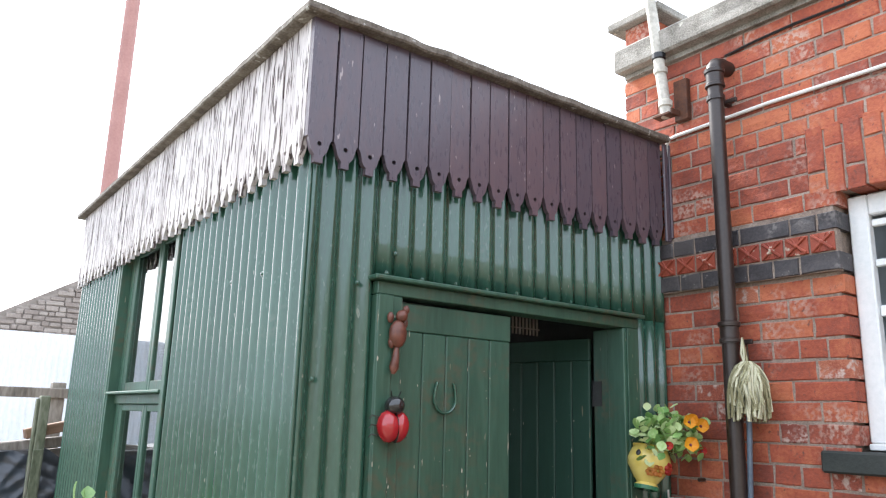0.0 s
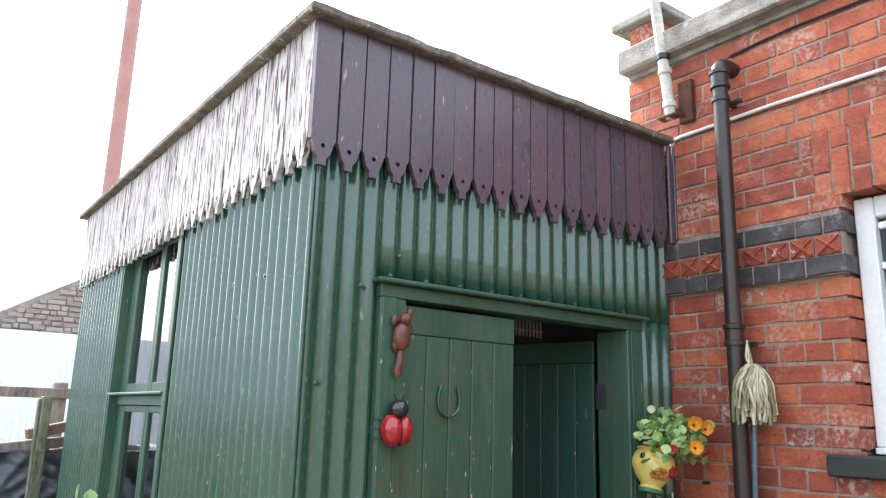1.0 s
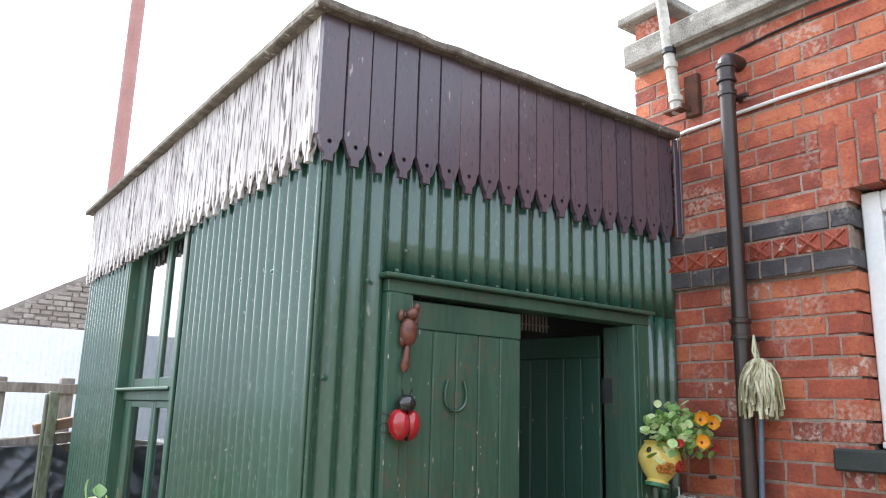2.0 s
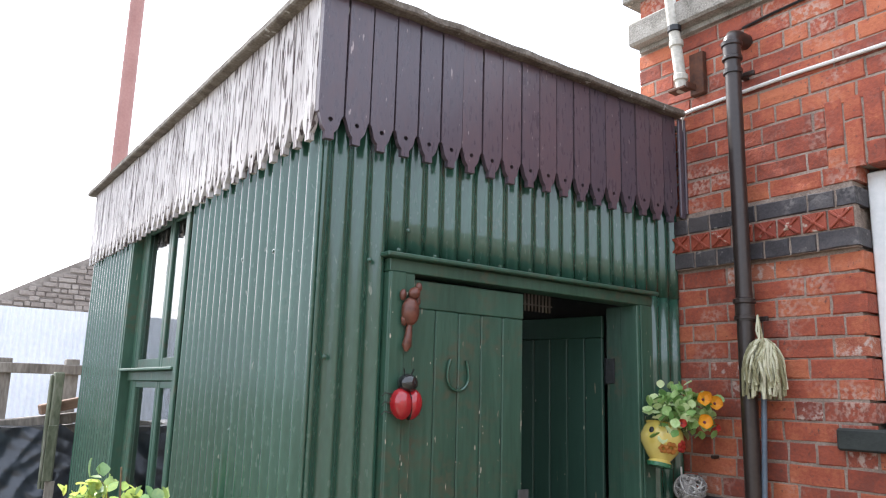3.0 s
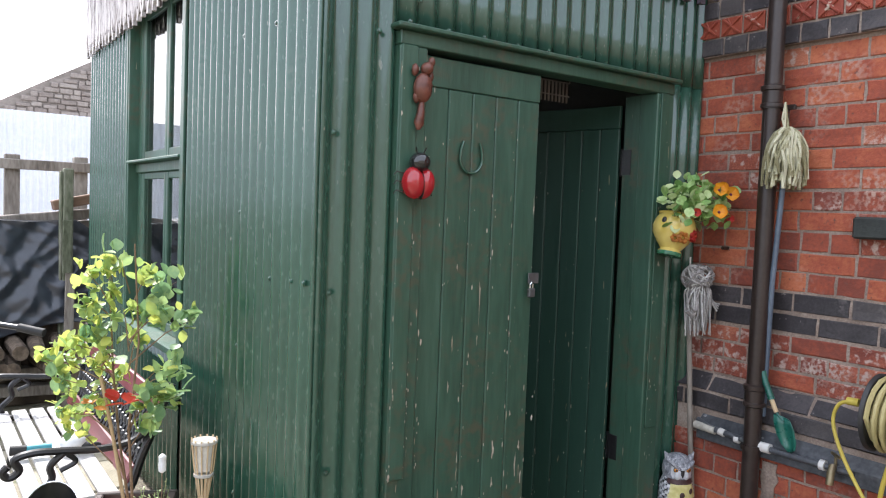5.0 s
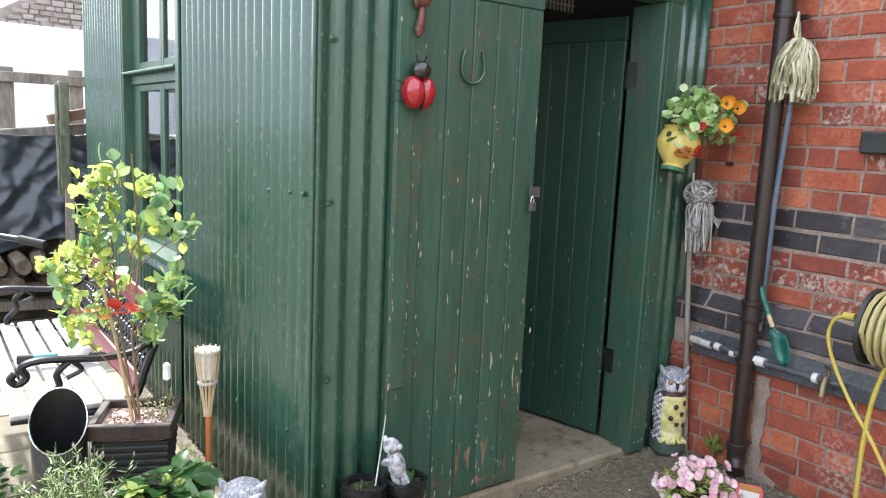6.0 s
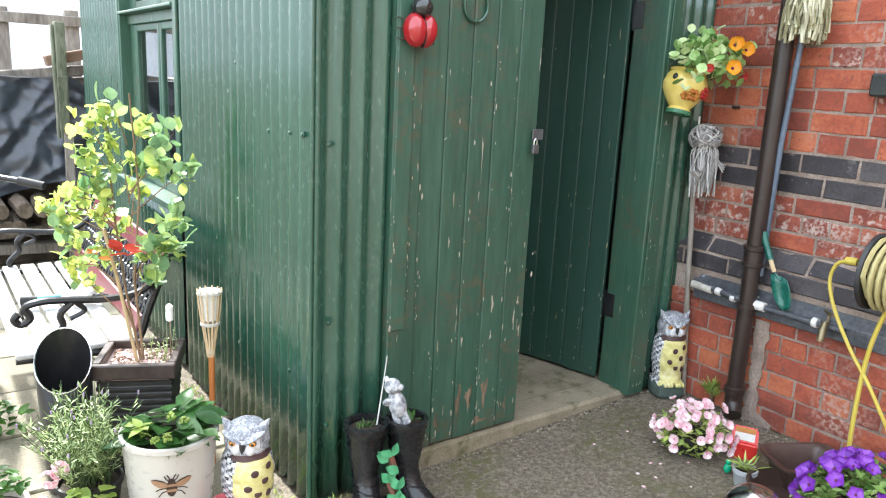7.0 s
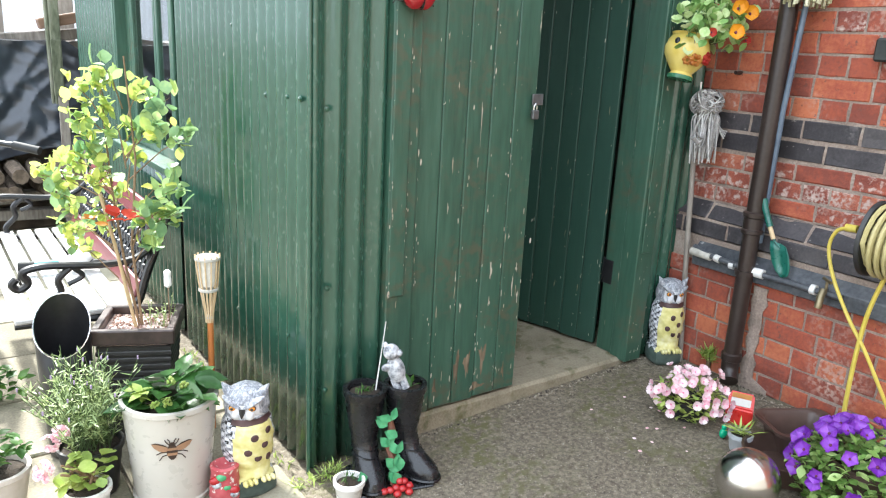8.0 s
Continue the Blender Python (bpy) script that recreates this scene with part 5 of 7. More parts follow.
# bamboo garden torch
torch = thing("garden_torch", (-0.18, 0.45, 0.006), "bamboo garden torch with a white woven bowl", "torch")
bm = bmesh.new()
tube(bm, [(0, 0, 0), (0.003, 0, 0.43)], 0.011, 12)
part("pole", bm, material("orange_bamboo", [(0.36, 0.11, 0.03), (0.48, 0.18, 0.05)], rough=0.35, stretch=(1, 1, 0.2)), torch, "varnished orange bamboo pole", smooth=True)
SPLINT = material("split_bamboo", [(0.5, 0.36, 0.2), (0.65, 0.5, 0.32)], rough=0.6)
for k in range(12):
    bm = bmesh.new()
    a = 2 * math.pi * k / 12
    tube(bm, [(0.011 * math.cos(a), 0.011 * math.sin(a), 0.42), (0.016 * math.cos(a), 0.016 * math.sin(a), 0.47), (0.034 * math.cos(a), 0.034 * math.sin(a), 0.58), (0.043 * math.cos(a), 0.043 * math.sin(a), 0.672)], 0.003, 5)
    part("splint", bm, SPLINT, torch)
bm = bmesh.new()
lathe(bm, [(0.001, 0.555), (0.028, 0.56), (0.036, 0.655), (0.033, 0.657), (0.026, 0.57), (0.001, 0.568)], 20, cap=False)
part("bowl", bm, material("off_white_weave", [(0.55, 0.52, 0.46), (0.7, 0.68, 0.62)], rough=0.8, grain=80), torch, "off-white bowl", smooth=True)
for z, r in ((0.44, 0.0145), (0.545, 0.034), (0.66, 0.045)):
    bm = bmesh.new()
    lathe(bm, [(r - 0.003, z - 0.006), (r, z - 0.004), (r, z + 0.004), (r - 0.003, z + 0.006)], 20)
    part("binding", bm, CREAM, torch)


# owl statues, wellington planter and small ornaments
OWL = [material("owl_grey", [(0.10, 0.105, 0.125), (0.26, 0.27, 0.30), (0.58, 0.58, 0.60)], rough=0.5, grain=150, patch=70, bump=0.8, stretch=(1.6, 1.6, 0.7)),
       material("owl_yellow", [(0.50, 0.45, 0.14), (0.64, 0.58, 0.24), (0.74, 0.70, 0.42)], rough=0.5, grain=50, patch=15),
       material("owl_brown", [(0.05, 0.025, 0.025), (0.09, 0.045, 0.045)], rough=0.5),
       material("owl_white", [(0.52, 0.53, 0.56), (0.72, 0.72, 0.74)], rough=0.5, grain=50),
       material("owl_green_base", [(0.03, 0.05, 0.045), (0.09, 0.12, 0.1)], rough=0.6, grain=40),
       material("owl_amber", [(0.6, 0.22, 0.02), (0.7, 0.32, 0.04)], rough=0.2), BLACK]


def owl_mesh(head_turn):
    """A moulded owl facing -y on a rock base, 0.385 high: feather tufts, spotted breast, collar and face disc."""
    owl_rng = random.Random(5)
    spots = [(-0.12, 0.212), (0.52, 0.225), (0.30, 0.182), (-0.38, 0.165), (0.02, 0.140), (0.55, 0.130)]
    prof = [(0.0, 0.058), (0.012, 0.066), (0.045, 0.066), (0.062, 0.062), (0.072, 0.058), (0.085, 0.060), (0.11, 0.064), (0.15, 0.071), (0.20, 0.073), (0.24, 0.068), (0.262, 0.060),
            (0.275, 0.058), (0.30, 0.062), (0.325, 0.060), (0.345, 0.050), (0.358, 0.034), (0.366, 0.001)]
    bm = bmesh.new()
    rows, cols, n = [], 64, 74
    for i in range(n + 1):
        z = 0.366 * i / n
        r = next(r0 + (r1 - r0) * (z - z0) / (z1 - z0) for (z0, r0), (z1, r1) in zip(prof, prof[1:]) if z <= z1 + 1e-9)
        row = []
        for k in range(cols):
            a = 2 * math.pi * k / cols
            rr = r * (1 + 0.025 * math.sin(7 * a + 95 * z) * (z > 0.07)) + 0.0016 * noise.noise((a * 6, z * 140, 2))
            x, y = rr * math.sin(a), -rr * math.cos(a)
            if z < 0.07:
                rr *= 1.06 / max(abs(math.sin(a)), abs(math.cos(a))) ** 0.45
                x, y = rr * math.sin(a), -rr * math.cos(a) * 1.05
            elif z < 0.098:
                y -= 0.018 * max(0, math.cos(a)) ** 2 * (0.098 - z) / 0.028
            if z > 0.27:
                t = head_turn * min(1, (z - 0.27) / 0.02)
                x, y = x * math.cos(t) - y * math.sin(t), x * math.sin(t) + y * math.cos(t)
            row.append(bm.verts.new((x, y, z)))
        rows.append(row)
    for i in range(n):
        z = 0.366 * (i + 0.5) / n
        for k in range(cols):
            f = bm.faces.new((rows[i][k], rows[i][(k + 1) % cols], rows[i + 1][(k + 1) % cols], rows[i + 1][k]))
            a = (2 * math.pi * (k + 0.5) / cols + math.pi) % (2 * math.pi) - math.pi
            slot = 0
            if z < 0.060 + 0.006 * math.sin(9 * a):
                slot = 4
            elif abs(a) < 0.95 - 1.2 * max(0, z - 0.20) and z < 0.250:
                slot = 1
            elif abs(a) < 1.2 and 0.250 <= z < 0.272:
                slot = 2
            elif z > 0.272:
                if abs(a) < 0.75 and 0.276 < z < 0.318 + 0.030 * abs(a):
                    slot = 3
            elif abs(a) > 0.9 and (k + (i // 2) * 3) % 5 < 2:
                slot = 3
            elif abs(a) > 0.9 and owl_rng.random() < 0.3:
                slot = 6
            f.material_index = slot
    bm.faces.new(rows[0][::-1])
    n0 = len(bm.faces)
    turn = Euler((0, 0, head_turn)).to_matrix()

    def on_head(x, y, z):
        p = turn @ Vector((x, y, 0))
        return Vector((p.x, p.y, z))
    head = turn.to_4x4()
    for sx in (-1, 1):
        ball(bm, on_head(sx * 0.026, -0.055, 0.311), (0.0120, 0.006, 0.0100), 14, 8, head)
        n0 = paint(bm, n0, 2)
        ball(bm, on_head(sx * 0.0265, -0.0585, 0.311), (0.0090, 0.005, 0.0080), 12, 8, head)
        n0 = paint(bm, n0, 5)
        ball(bm, on_head(sx * 0.027, -0.0625, 0.311), (0.0045, 0.0024, 0.0045), 8, 6, head)
        n0 = paint(bm, n0, 6)
        ball(bm, on_head(sx * 0.030, -0.050, 0.328), (0.034, 0.014, 0.0085), 12, 6, head @ Euler((0, -sx * 0.55, sx * 0.35)).to_matrix().to_4x4())
        lathe(bm, [(0.017, 0), (0.012, 0.020), (0.002, 0.042)], 8, m=Matrix.Translation(on_head(sx * 0.043, -0.014, 0.338)) @ head @ pose(0, 0, 0, 0, sx * 30, 0))
        n0 = paint(bm, n0, 0)
        ball(bm, on_head(sx * 0.018, -0.052, 0.288), (0.015, 0.012, 0.019), 10, 8, head)
        n0 = paint(bm, n0, 3)
        for k in range(3):
            ball(bm, (sx * 0.026 + (k - 1) * 0.014, -0.078, 0.066), (0.0075, 0.014, 0.010), 8, 6)
        n0 = paint(bm, n0, 1)
    for p, q in spots:
        r = next(r0 + (r1 - r0) * (q - z0) / (z1 - z0) for (z0, r0), (z1, r1) in zip(prof, prof[1:]) if q <= z1)
        ball(bm, (r * math.sin(p), -r * math.cos(p), q), (0.0115, 0.0035, 0.0125), 12, 8, Euler((0, 0, p)).to_matrix().to_4x4())
    n0 = paint(bm, n0, 2)
    lathe(bm, [(0.011, 0), (0.008, 0.014), (0.001, 0.030)], 8, m=Matrix.Translation(on_head(0, -0.056, 0.308)) @ head @ pose(0, 0, 0, 158, 0, 0))
    paint(bm, n0, 6)
    return mesh_of("owl_statue", bm, OWL, True)


for at, sc, wide, rz, head_turn, words in (((-0.205, 0.027, 0.004), 1.0, 1.14, 2, -0.62, "painted owl statue with turned head, by the cream pot"), ((1.735, -0.075, 0.08), 1.08, 0.95, -25, -0.12, "painted owl statue beside the brick wall corner")):
    ob = new("owl_statue", owl_mesh(head_turn))
    ob.matrix_basis = pose(*at, 0, 0, rz) @ Matrix.Diagonal((sc * wide, sc * wide, sc, 1))
    tagged(ob, words, "statue", "owl statues")

WELLY = material("black_glazed_boot", [(0.008, 0.008, 0.009), (0.016, 0.016, 0.018)], rough=0.27, grain=40, patch=8, bump=0.06)
LEAF_PAINT = material("painted_green_leaf", [(0.035, 0.17, 0.075), (0.07, 0.30, 0.13), (0.14, 0.42, 0.20)], rough=0.45, grain=60, patch=25, contrast=0.5)
BERRY = material("painted_red_berry", [(0.28, 0.01, 0.014), (0.4, 0.025, 0.025)], rough=0.3)
boots = thing("boot_planter", (0.215, -0.125, 0.01), "black wellington boot planter with leaves and berries", "planter", turn=-14)


boots.matrix_basis = boots.matrix_basis @ Matrix.Diagonal((1, 1, 0.83, 1))


def boot_mesh():
    bm = bmesh.new()
    rows = []
    spec = [(z, cy * 1.05, rx * 1.22, ry * 1.15) for z, cy, rx, ry in ((0.0, -0.062, 0.040, 0.072), (0.012, -0.062, 0.043, 0.082), (0.045, -0.056, 0.042, 0.080), (0.075, -0.036, 0.036, 0.060), (0.105, -0.014, 0.033, 0.045), (0.17, 0.0, 0.037, 0.041), (0.25, 0.0, 0.048, 0.052),
            (0.33, 0.0, 0.054, 0.058), (0.345, 0.0, 0.060, 0.064), (0.372, 0.0, 0.060, 0.064), (0.374, 0.0, 0.048, 0.052), (0.33, 0.0, 0.046, 0.05))]
    for z, cy, rx, ry in spec:
        rows.append([bm.verts.new((rx * math.cos(a), cy + ry * math.sin(a), z)) for a in [2 * math.pi * i / 24 for i in range(24)]])
    for a, b in zip(rows, rows[1:]):
        for i in range(24):
            bm.faces.new((a[i], a[(i + 1) % 24], b[(i + 1) % 24], b[i]))
    bm.faces.new(rows[0][::-1]); bm.faces.new(rows[-1])
    for z, cy, rx, ry in ((0.100, -0.020, 0.042, 0.054), (0.128, -0.008, 0.0425, 0.050)):
        tube(bm, [(rx * math.cos(a), cy + ry * math.sin(a), z + 0.006 * math.sin(2 * a)) for a in [2 * math.pi * i / 24 for i in range(25)]], 0.0035, 6)
    for z, rx, ry, cy in ((0.010, 0.053, 0.095, -0.065),):
        tube(bm, [(rx * math.cos(a), cy + ry * math.sin(a), z) for a in [2 * math.pi * i / 24 for i in range(25)]], 0.007, 6)
    return bm


for x, rz in ((-0.070, 0), (0.070, 28)):
    bm = boot_mesh()
    bmesh.ops.transform(bm, matrix=pose(x, 0, 0.012, 0, 0, rz), verts=bm.verts[:])
    part("boot", bm, WELLY, boots, smooth=True)
    bm = bmesh.new()
    lathe(bm, [(0.054, 0.338), (0.053, 0.35), (0.001, 0.355)], 16, at=(x, 0, 0.012))
    part("soil", bm, SOIL, boots)
bm = bmesh.new()
box(bm, -0.12, 0.135, -0.15, 0.05, 0, 0.012, 0.004)
part("base", bm, WELLY, boots)
rng = random.Random(6)
for c in ((0.0, -0.05, 0.27), (-0.015, -0.055, 0.25), (0.02, -0.06, 0.20), (-0.01, -0.07, 0.17), (0.012, -0.08, 0.14), (0.0, -0.10, 0.10), (0.02, -0.1, 0.08), (-0.02, -0.11, 0.05), (0.01, -0.12, 0.04), (-0.11, -0.12, 0.06), (-0.13, -0.12, 0.03)):
    bm = bmesh.new()
    for _ in range(2):
        add_leaf(bm, Vector(c) + Vector((0, -0.018, 0)), Euler((0, 0, 0.35)).to_matrix() @ Euler((radians(rng.uniform(70, 95)), 0, 0)).to_matrix() @ Euler((0, 0, rng.uniform(-1.5, 1.5))).to_matrix(), 0.050, 0.038, 0.25)
    part("painted_leaf", bm, LEAF_PAINT, boots, "painted green leaf")
for c in ((0.0, -0.15, 0.03), (0.02, -0.155, 0.025), (-0.02, -0.15, 0.022), (0.0, -0.165, 0.012), (0.03, -0.14, 0.045), (-0.13, -0.09, 0.06), (-0.145, -0.095, 0.05), (0.125, -0.09, 0.04), (0.13, -0.11, 0.03), (0.135, -0.07, 0.05), (0.045, -0.15, 0.03), (0.04, -0.165, 0.014), (-0.04, -0.15, 0.02), (0.015, -0.14, 0.048)):
    bm = bmesh.new()
    ball(bm, c, (0.014, 0.014, 0.013), 12, 8)
    part("berry", bm, BERRY, boots, "painted red berry", smooth=True)
bm = bmesh.new()
tube(bm, [(0.005, -0.045, 0.26), (0.012, -0.058, 0.20), (-0.004, -0.07, 0.15), (0.014, -0.095, 0.09), (0.0, -0.12, 0.02)], 0.013, 8, [0.009, 0.015, 0.012, 0.015, 0.012])
part("bark_stem", bm, material("painted_bark", [(0.10, 0.035, 0.02), (0.22, 0.09, 0.05)], rough=0.6, grain=90, patch=30, bump=0.7), boots, "moulded red-brown stem", smooth=True)
GREY_STATUE = material("grey_white_resin", [(0.12, 0.125, 0.14), (0.38, 0.39, 0.41), (0.62, 0.62, 0.64)], rough=0.6, grain=90, patch=45, bump=0.6)
bm = bmesh.new()
ball(bm, (0, 0, 0.055), (0.026, 0.024, 0.045), 16, 10)
ball(bm, (0.0, -0.004, 0.115), (0.024, 0.022, 0.024), 14, 10)
ball(bm, (0.018, -0.012, 0.108), (0.012, 0.012, 0.010), 10, 8)
ball(bm, (-0.01, 0.005, 0.135), (0.008, 0.008, 0.012), 8, 6)
ball(bm, (-0.025, -0.008, 0.075), (0.016, 0.009, 0.012), 8, 6)
tube(bm, [(0.008, -0.004, 0.03), (0.012, -0.012, -0.005)], 0.012, 8)
tube(bm, [(-0.012, 0.0, 0.03), (-0.01, -0.006, -0.005)], 0.012, 8)
solo("small_figurine", bm, GREY_STATUE, "small grey-white resin figurine on the boot planter", "statue", smooth=True, at=pose(0.262, -0.145, 0.322, 0, -16, -20) @ Matrix.Scale(1.16, 4))
bm = bmesh.new()
tube(bm, [(0.185, -0.11, 0.30), (0.203, -0.11, 0.43), (0.218, -0.11, 0.548)], 0.0024, 6, [0.0028, 0.0022, 0.0012])
solo("white_rod", bm, CONDUIT, "thin white rod stuck in a boot", "rod", smooth=True)
bm = bmesh.new()
rng = random.Random(7)
for k in range(30):
    add_leaf(bm, Vector((0.147 + rng.gauss(0, 0.016), -0.108 + rng.gauss(0, 0.016), 0.312)), any_turn(rng, (30, 85)), 0.022, 0.004)
for k in range(3):
    add_leaf(bm, Vector((0.30, -0.15, 0.312)), any_turn(rng, (45, 75)), 0.05, 0.02)
solo("boot_seedlings", bm, LEAF, "sparse seedlings growing in the boots", "weeds", kind="stuff")
tiny = thing("small_white_pot", (0.03, -0.225, 0.004), "small white pot with sparse weeds", "plant pot")
bm = bmesh.new()
pot_body(bm, 0.034, 0.048, 0.085, 0.005, 0.003, 24)
part("pot", bm, WHITE_POT, tiny, smooth=True)
soil_disc(tiny, 0.041, 0.07)
bm = foliage(random.Random(18), (0, 0, 0.08), (0.03, 0.03, 0.015), 24, 0.02, 0.004, (30, 80))
part("weeds", bm, LEAF, tiny)
bm = bmesh.new()
lathe(bm, [(0.04, 0), (0.05, 0.02), (0.047, 0.06), (0.042, 0.10), (0.045, 0.125), (0.036, 0.13), (0.02, 0.12)], 18)
n0 = paint(bm, 0, 0)
for k in range(7):
    ball(bm, (0.03 * math.sin(k), -0.036, 0.03 + 0.012 * k), (0.018, 0.012, 0.014), 8, 6)
    n0 = paint(bm, n0, 1 + k % 3)
solo("painted_ornament", bm, [material("worn_red_paint", [(0.3, 0.03, 0.04), (0.5, 0.12, 0.13)], rough=0.4, spots=(0.6, 0.55, 0.5), spot_scale=60, spot_size=0.6), LEAF_PAINT, GREY_STATUE, BERRY], "small red and green painted boot ornament", "ornament", smooth=True, at=pose(-0.295, -0.01, 0.004, 0, 0, -20))

# ---- on the shed front ----
GALV = material("dull_galvanised_steel", [(0.08, 0.085, 0.085), (0.16, 0.165, 0.165)], rough=0.5, metal=0.6)
hasp = thing("hasp_and_padlock", (0.885, -0.012, 1.215), "grey hasp and padlock on the door edge", "padlock")
bm = bmesh.new()
box(bm, -0.022, 0.03, -0.006, 0.0, 0.02, 0.06, 0.002)
part("hasp", bm, GALV, hasp)
bm = bmesh.new()
box(bm, -0.03, 0.0, -0.024, -0.007, -0.03, 0.004, 0.004)
part("padlock_body", bm, GALV, hasp)
bm = bmesh.new()
tube(bm, [(-0.022, -0.015, 0.0), (-0.022, -0.015, 0.018), (-0.015, -0.015, 0.026), (-0.008, -0.015, 0.018), (-0.008, -0.015, 0.0)], 0.003, 6)
part("shackle", bm, CHROME, hasp, smooth=True)
bm = bmesh.new()
pts = [(-0.036, -0.004, 0.058), (-0.045, -0.004, 0.03)]
for k in range(11):
    a = radians(180 + 18 * k)
    pts.append((0.048 * math.cos(a), -0.004, 0.05 * math.sin(a)))
pts += [(0.045, -0.004, 0.03), (0.036, -0.004, 0.058)]
tube(bm, pts, 0.0055, 8)
solo("horseshoe", bm, GREEN_IRON, "green painted horseshoe nailed to the door", "horseshoe", smooth=True, at=pose(0.577, -0.008, 1.677))
LADY = [material("glossy_red_enamel", [(0.30, 0.008, 0.014), (0.38, 0.015, 0.02)], rough=0.12, coat=0.6, bump=0.03), material("glossy_black_enamel", [(0.01, 0.01, 0.01), (0.02, 0.02, 0.02)], rough=0.12, coat=0.5)]
bm = bmesh.new()
for sx in (-1, 1):
    ball(bm, (sx * 0.019, -0.034, 0.0), (0.037, 0.042, 0.052), 24, 16, Euler((0, radians(sx * 7), 0)).to_matrix().to_4x4())
n0 = paint(bm, 0, 0)
ball(bm, (0, -0.015, 0.0), (0.04, 0.025, 0.045), 16, 10)
ball(bm, (0, -0.040, 0.068), (0.034, 0.036, 0.032), 20, 14)
for sx in (-1, 1):
    tube(bm, [(sx * 0.012, -0.04, 0.095), (sx * 0.02, -0.045, 0.115)], 0.002, 5)
    for z in (-0.03, 0.0, 0.03):
        tube(bm, [(sx * 0.04, -0.015, z), (sx * 0.066, -0.008, z + 0.006), (sx * 0.074, -0.004, z - 0.006)], 0.0022, 5)
ball(bm, (0, -0.05, -0.006), (0.004, 0.022, 0.046), 8, 10)
paint(bm, n0, 1)
solo("beetle_ornament", bm, LADY, "shiny red and black metal beetle ornament on the door post", "ornament", smooth=True, at=pose(0.322, -0.036, 1.578))
COPPER_BROWN = material("red_brown_resin", [(0.08, 0.026, 0.016), (0.16, 0.055, 0.034)], rough=0.4, grain=50, patch=25, bump=0.4)
bm = bmesh.new()
ball(bm, (0.0, -0.028, 0.0), (0.033, 0.026, 0.048), 16, 12)
ball(bm, (0.012, -0.03, 0.062), (0.021, 0.02, 0.022), 14, 10, Euler((0, 0.5, 0)).to_matrix().to_4x4())
ball(bm, (0.028, -0.032, 0.085), (0.012, 0.012, 0.016), 10, 8)
for dx, dz in ((-0.028, 0.055), (0.03, 0.04), (-0.02, -0.03)):
    ball(bm, (dx, -0.022, dz), (0.012, 0.012, 0.02), 10, 8)
tube(bm, [(0.0, -0.025, -0.04), (-0.004, -0.028, -0.075), (-0.012, -0.03, -0.115), (-0.014, -0.03, -0.135)], 0.01, 10, [0.008, 0.012, 0.017, 0.006])
solo("climbing_ornament", bm, COPPER_BROWN, "red-brown moulded climbing ornament on the door post", "ornament", smooth=True, at=pose(0.332, -0.034, 1.885))
rack = thing("wire_rack", (1.33, 0.38, 2.0), "dusty wire rack hanging inside the doorway", "rack")
bm = bmesh.new()
for k in range(8):
    tube(bm, [(-0.08 + 0.022 * k, 0, 0.0), (-0.08 + 0.022 * k, 0.0, 0.09)], 0.0045, 5)
tube(bm, [(-0.09, 0, 0.03), (0.09, 0, 0.03)], 0.003, 5)
tube(bm, [(-0.09, 0, 0.09), (-0.09, 0, 0.6)], 0.003, 5)
tube(bm, [(0.09, 0, 0.09), (0.09, 0, 0.6)], 0.003, 5)
tube(bm, [(-0.09, 0, 0.09), (0.09, 0, 0.09)], 0.003, 5)
part("bars", bm, GREY_WOOD, rack)

# bolts on the iron sheets
bolt_mesh = None
for place in [("x", 0.195, 2.051), ("x", 0.345, 2.174), ("x", 0.046, 1.226), ("x", 0.054, 0.656), ("x", 0.046, 1.72), ("x", 0.05, 0.30), ("y", 0.622, 2.106), ("y", 0.623, 1.459), ("y", 0.624, 0.96), ("y", 0.623, 0.395),
              ("y", 0.149, 1.248), ("y", 0.324, 1.24), ("y", 0.055, 1.25), ("y", 0.149, 0.45), ("y", 0.324, 2.10)] + [("x", 0.31 + 0.1532 * k, 2.100 - 0.003 * (k % 2)) for k in range(9)] + [("x", 1.70, 1.5), ("x", 1.70, 0.7)]:
    if bolt_mesh is None:
        bm = bmesh.new()
        lathe(bm, [(0.010, 0), (0.010, 0.002), (0.0065, 0.0025), (0.006, 0.006), (0.002, 0.0075)], 10)
        bolt_mesh = mesh_of("bolt", bm, GREEN_IRON, True)
    ob = new("bolt", bolt_mesh)
    along, u, z = place
    ob.matrix_basis = pose(u, -0.0085, z, 90) if along == "x" else pose(-0.0085, u, z, 0, -90, 0)
    ob.parent = shed

# wall pot of nasturtiums
POT_YELLOW = [material("yellow_glaze", [(0.62, 0.47, 0.09), (0.74, 0.60, 0.18)], rough=0.22, grain=20, patch=8, bump=0.04, coat=0.4)]
wall_pot = thing("wall_pot", (1.592, -0.085, 1.36), "yellow glazed wall pot with red flowers, on the post", "plant pot")
bm = bmesh.new()
lathe(bm, [(0.001, 0.0), (0.040, 0.0), (0.042, 0.01), (0.034, 0.022), (0.05, 0.045), (0.070, 0.08), (0.074, 0.105), (0.066, 0.135), (0.058, 0.15), (0.062, 0.158), (0.054, 0.158), (0.05, 0.14), (0.001, 0.135)], 30, cap=False)
part("pot", bm, POT_YELLOW, wall_pot, smooth=True)
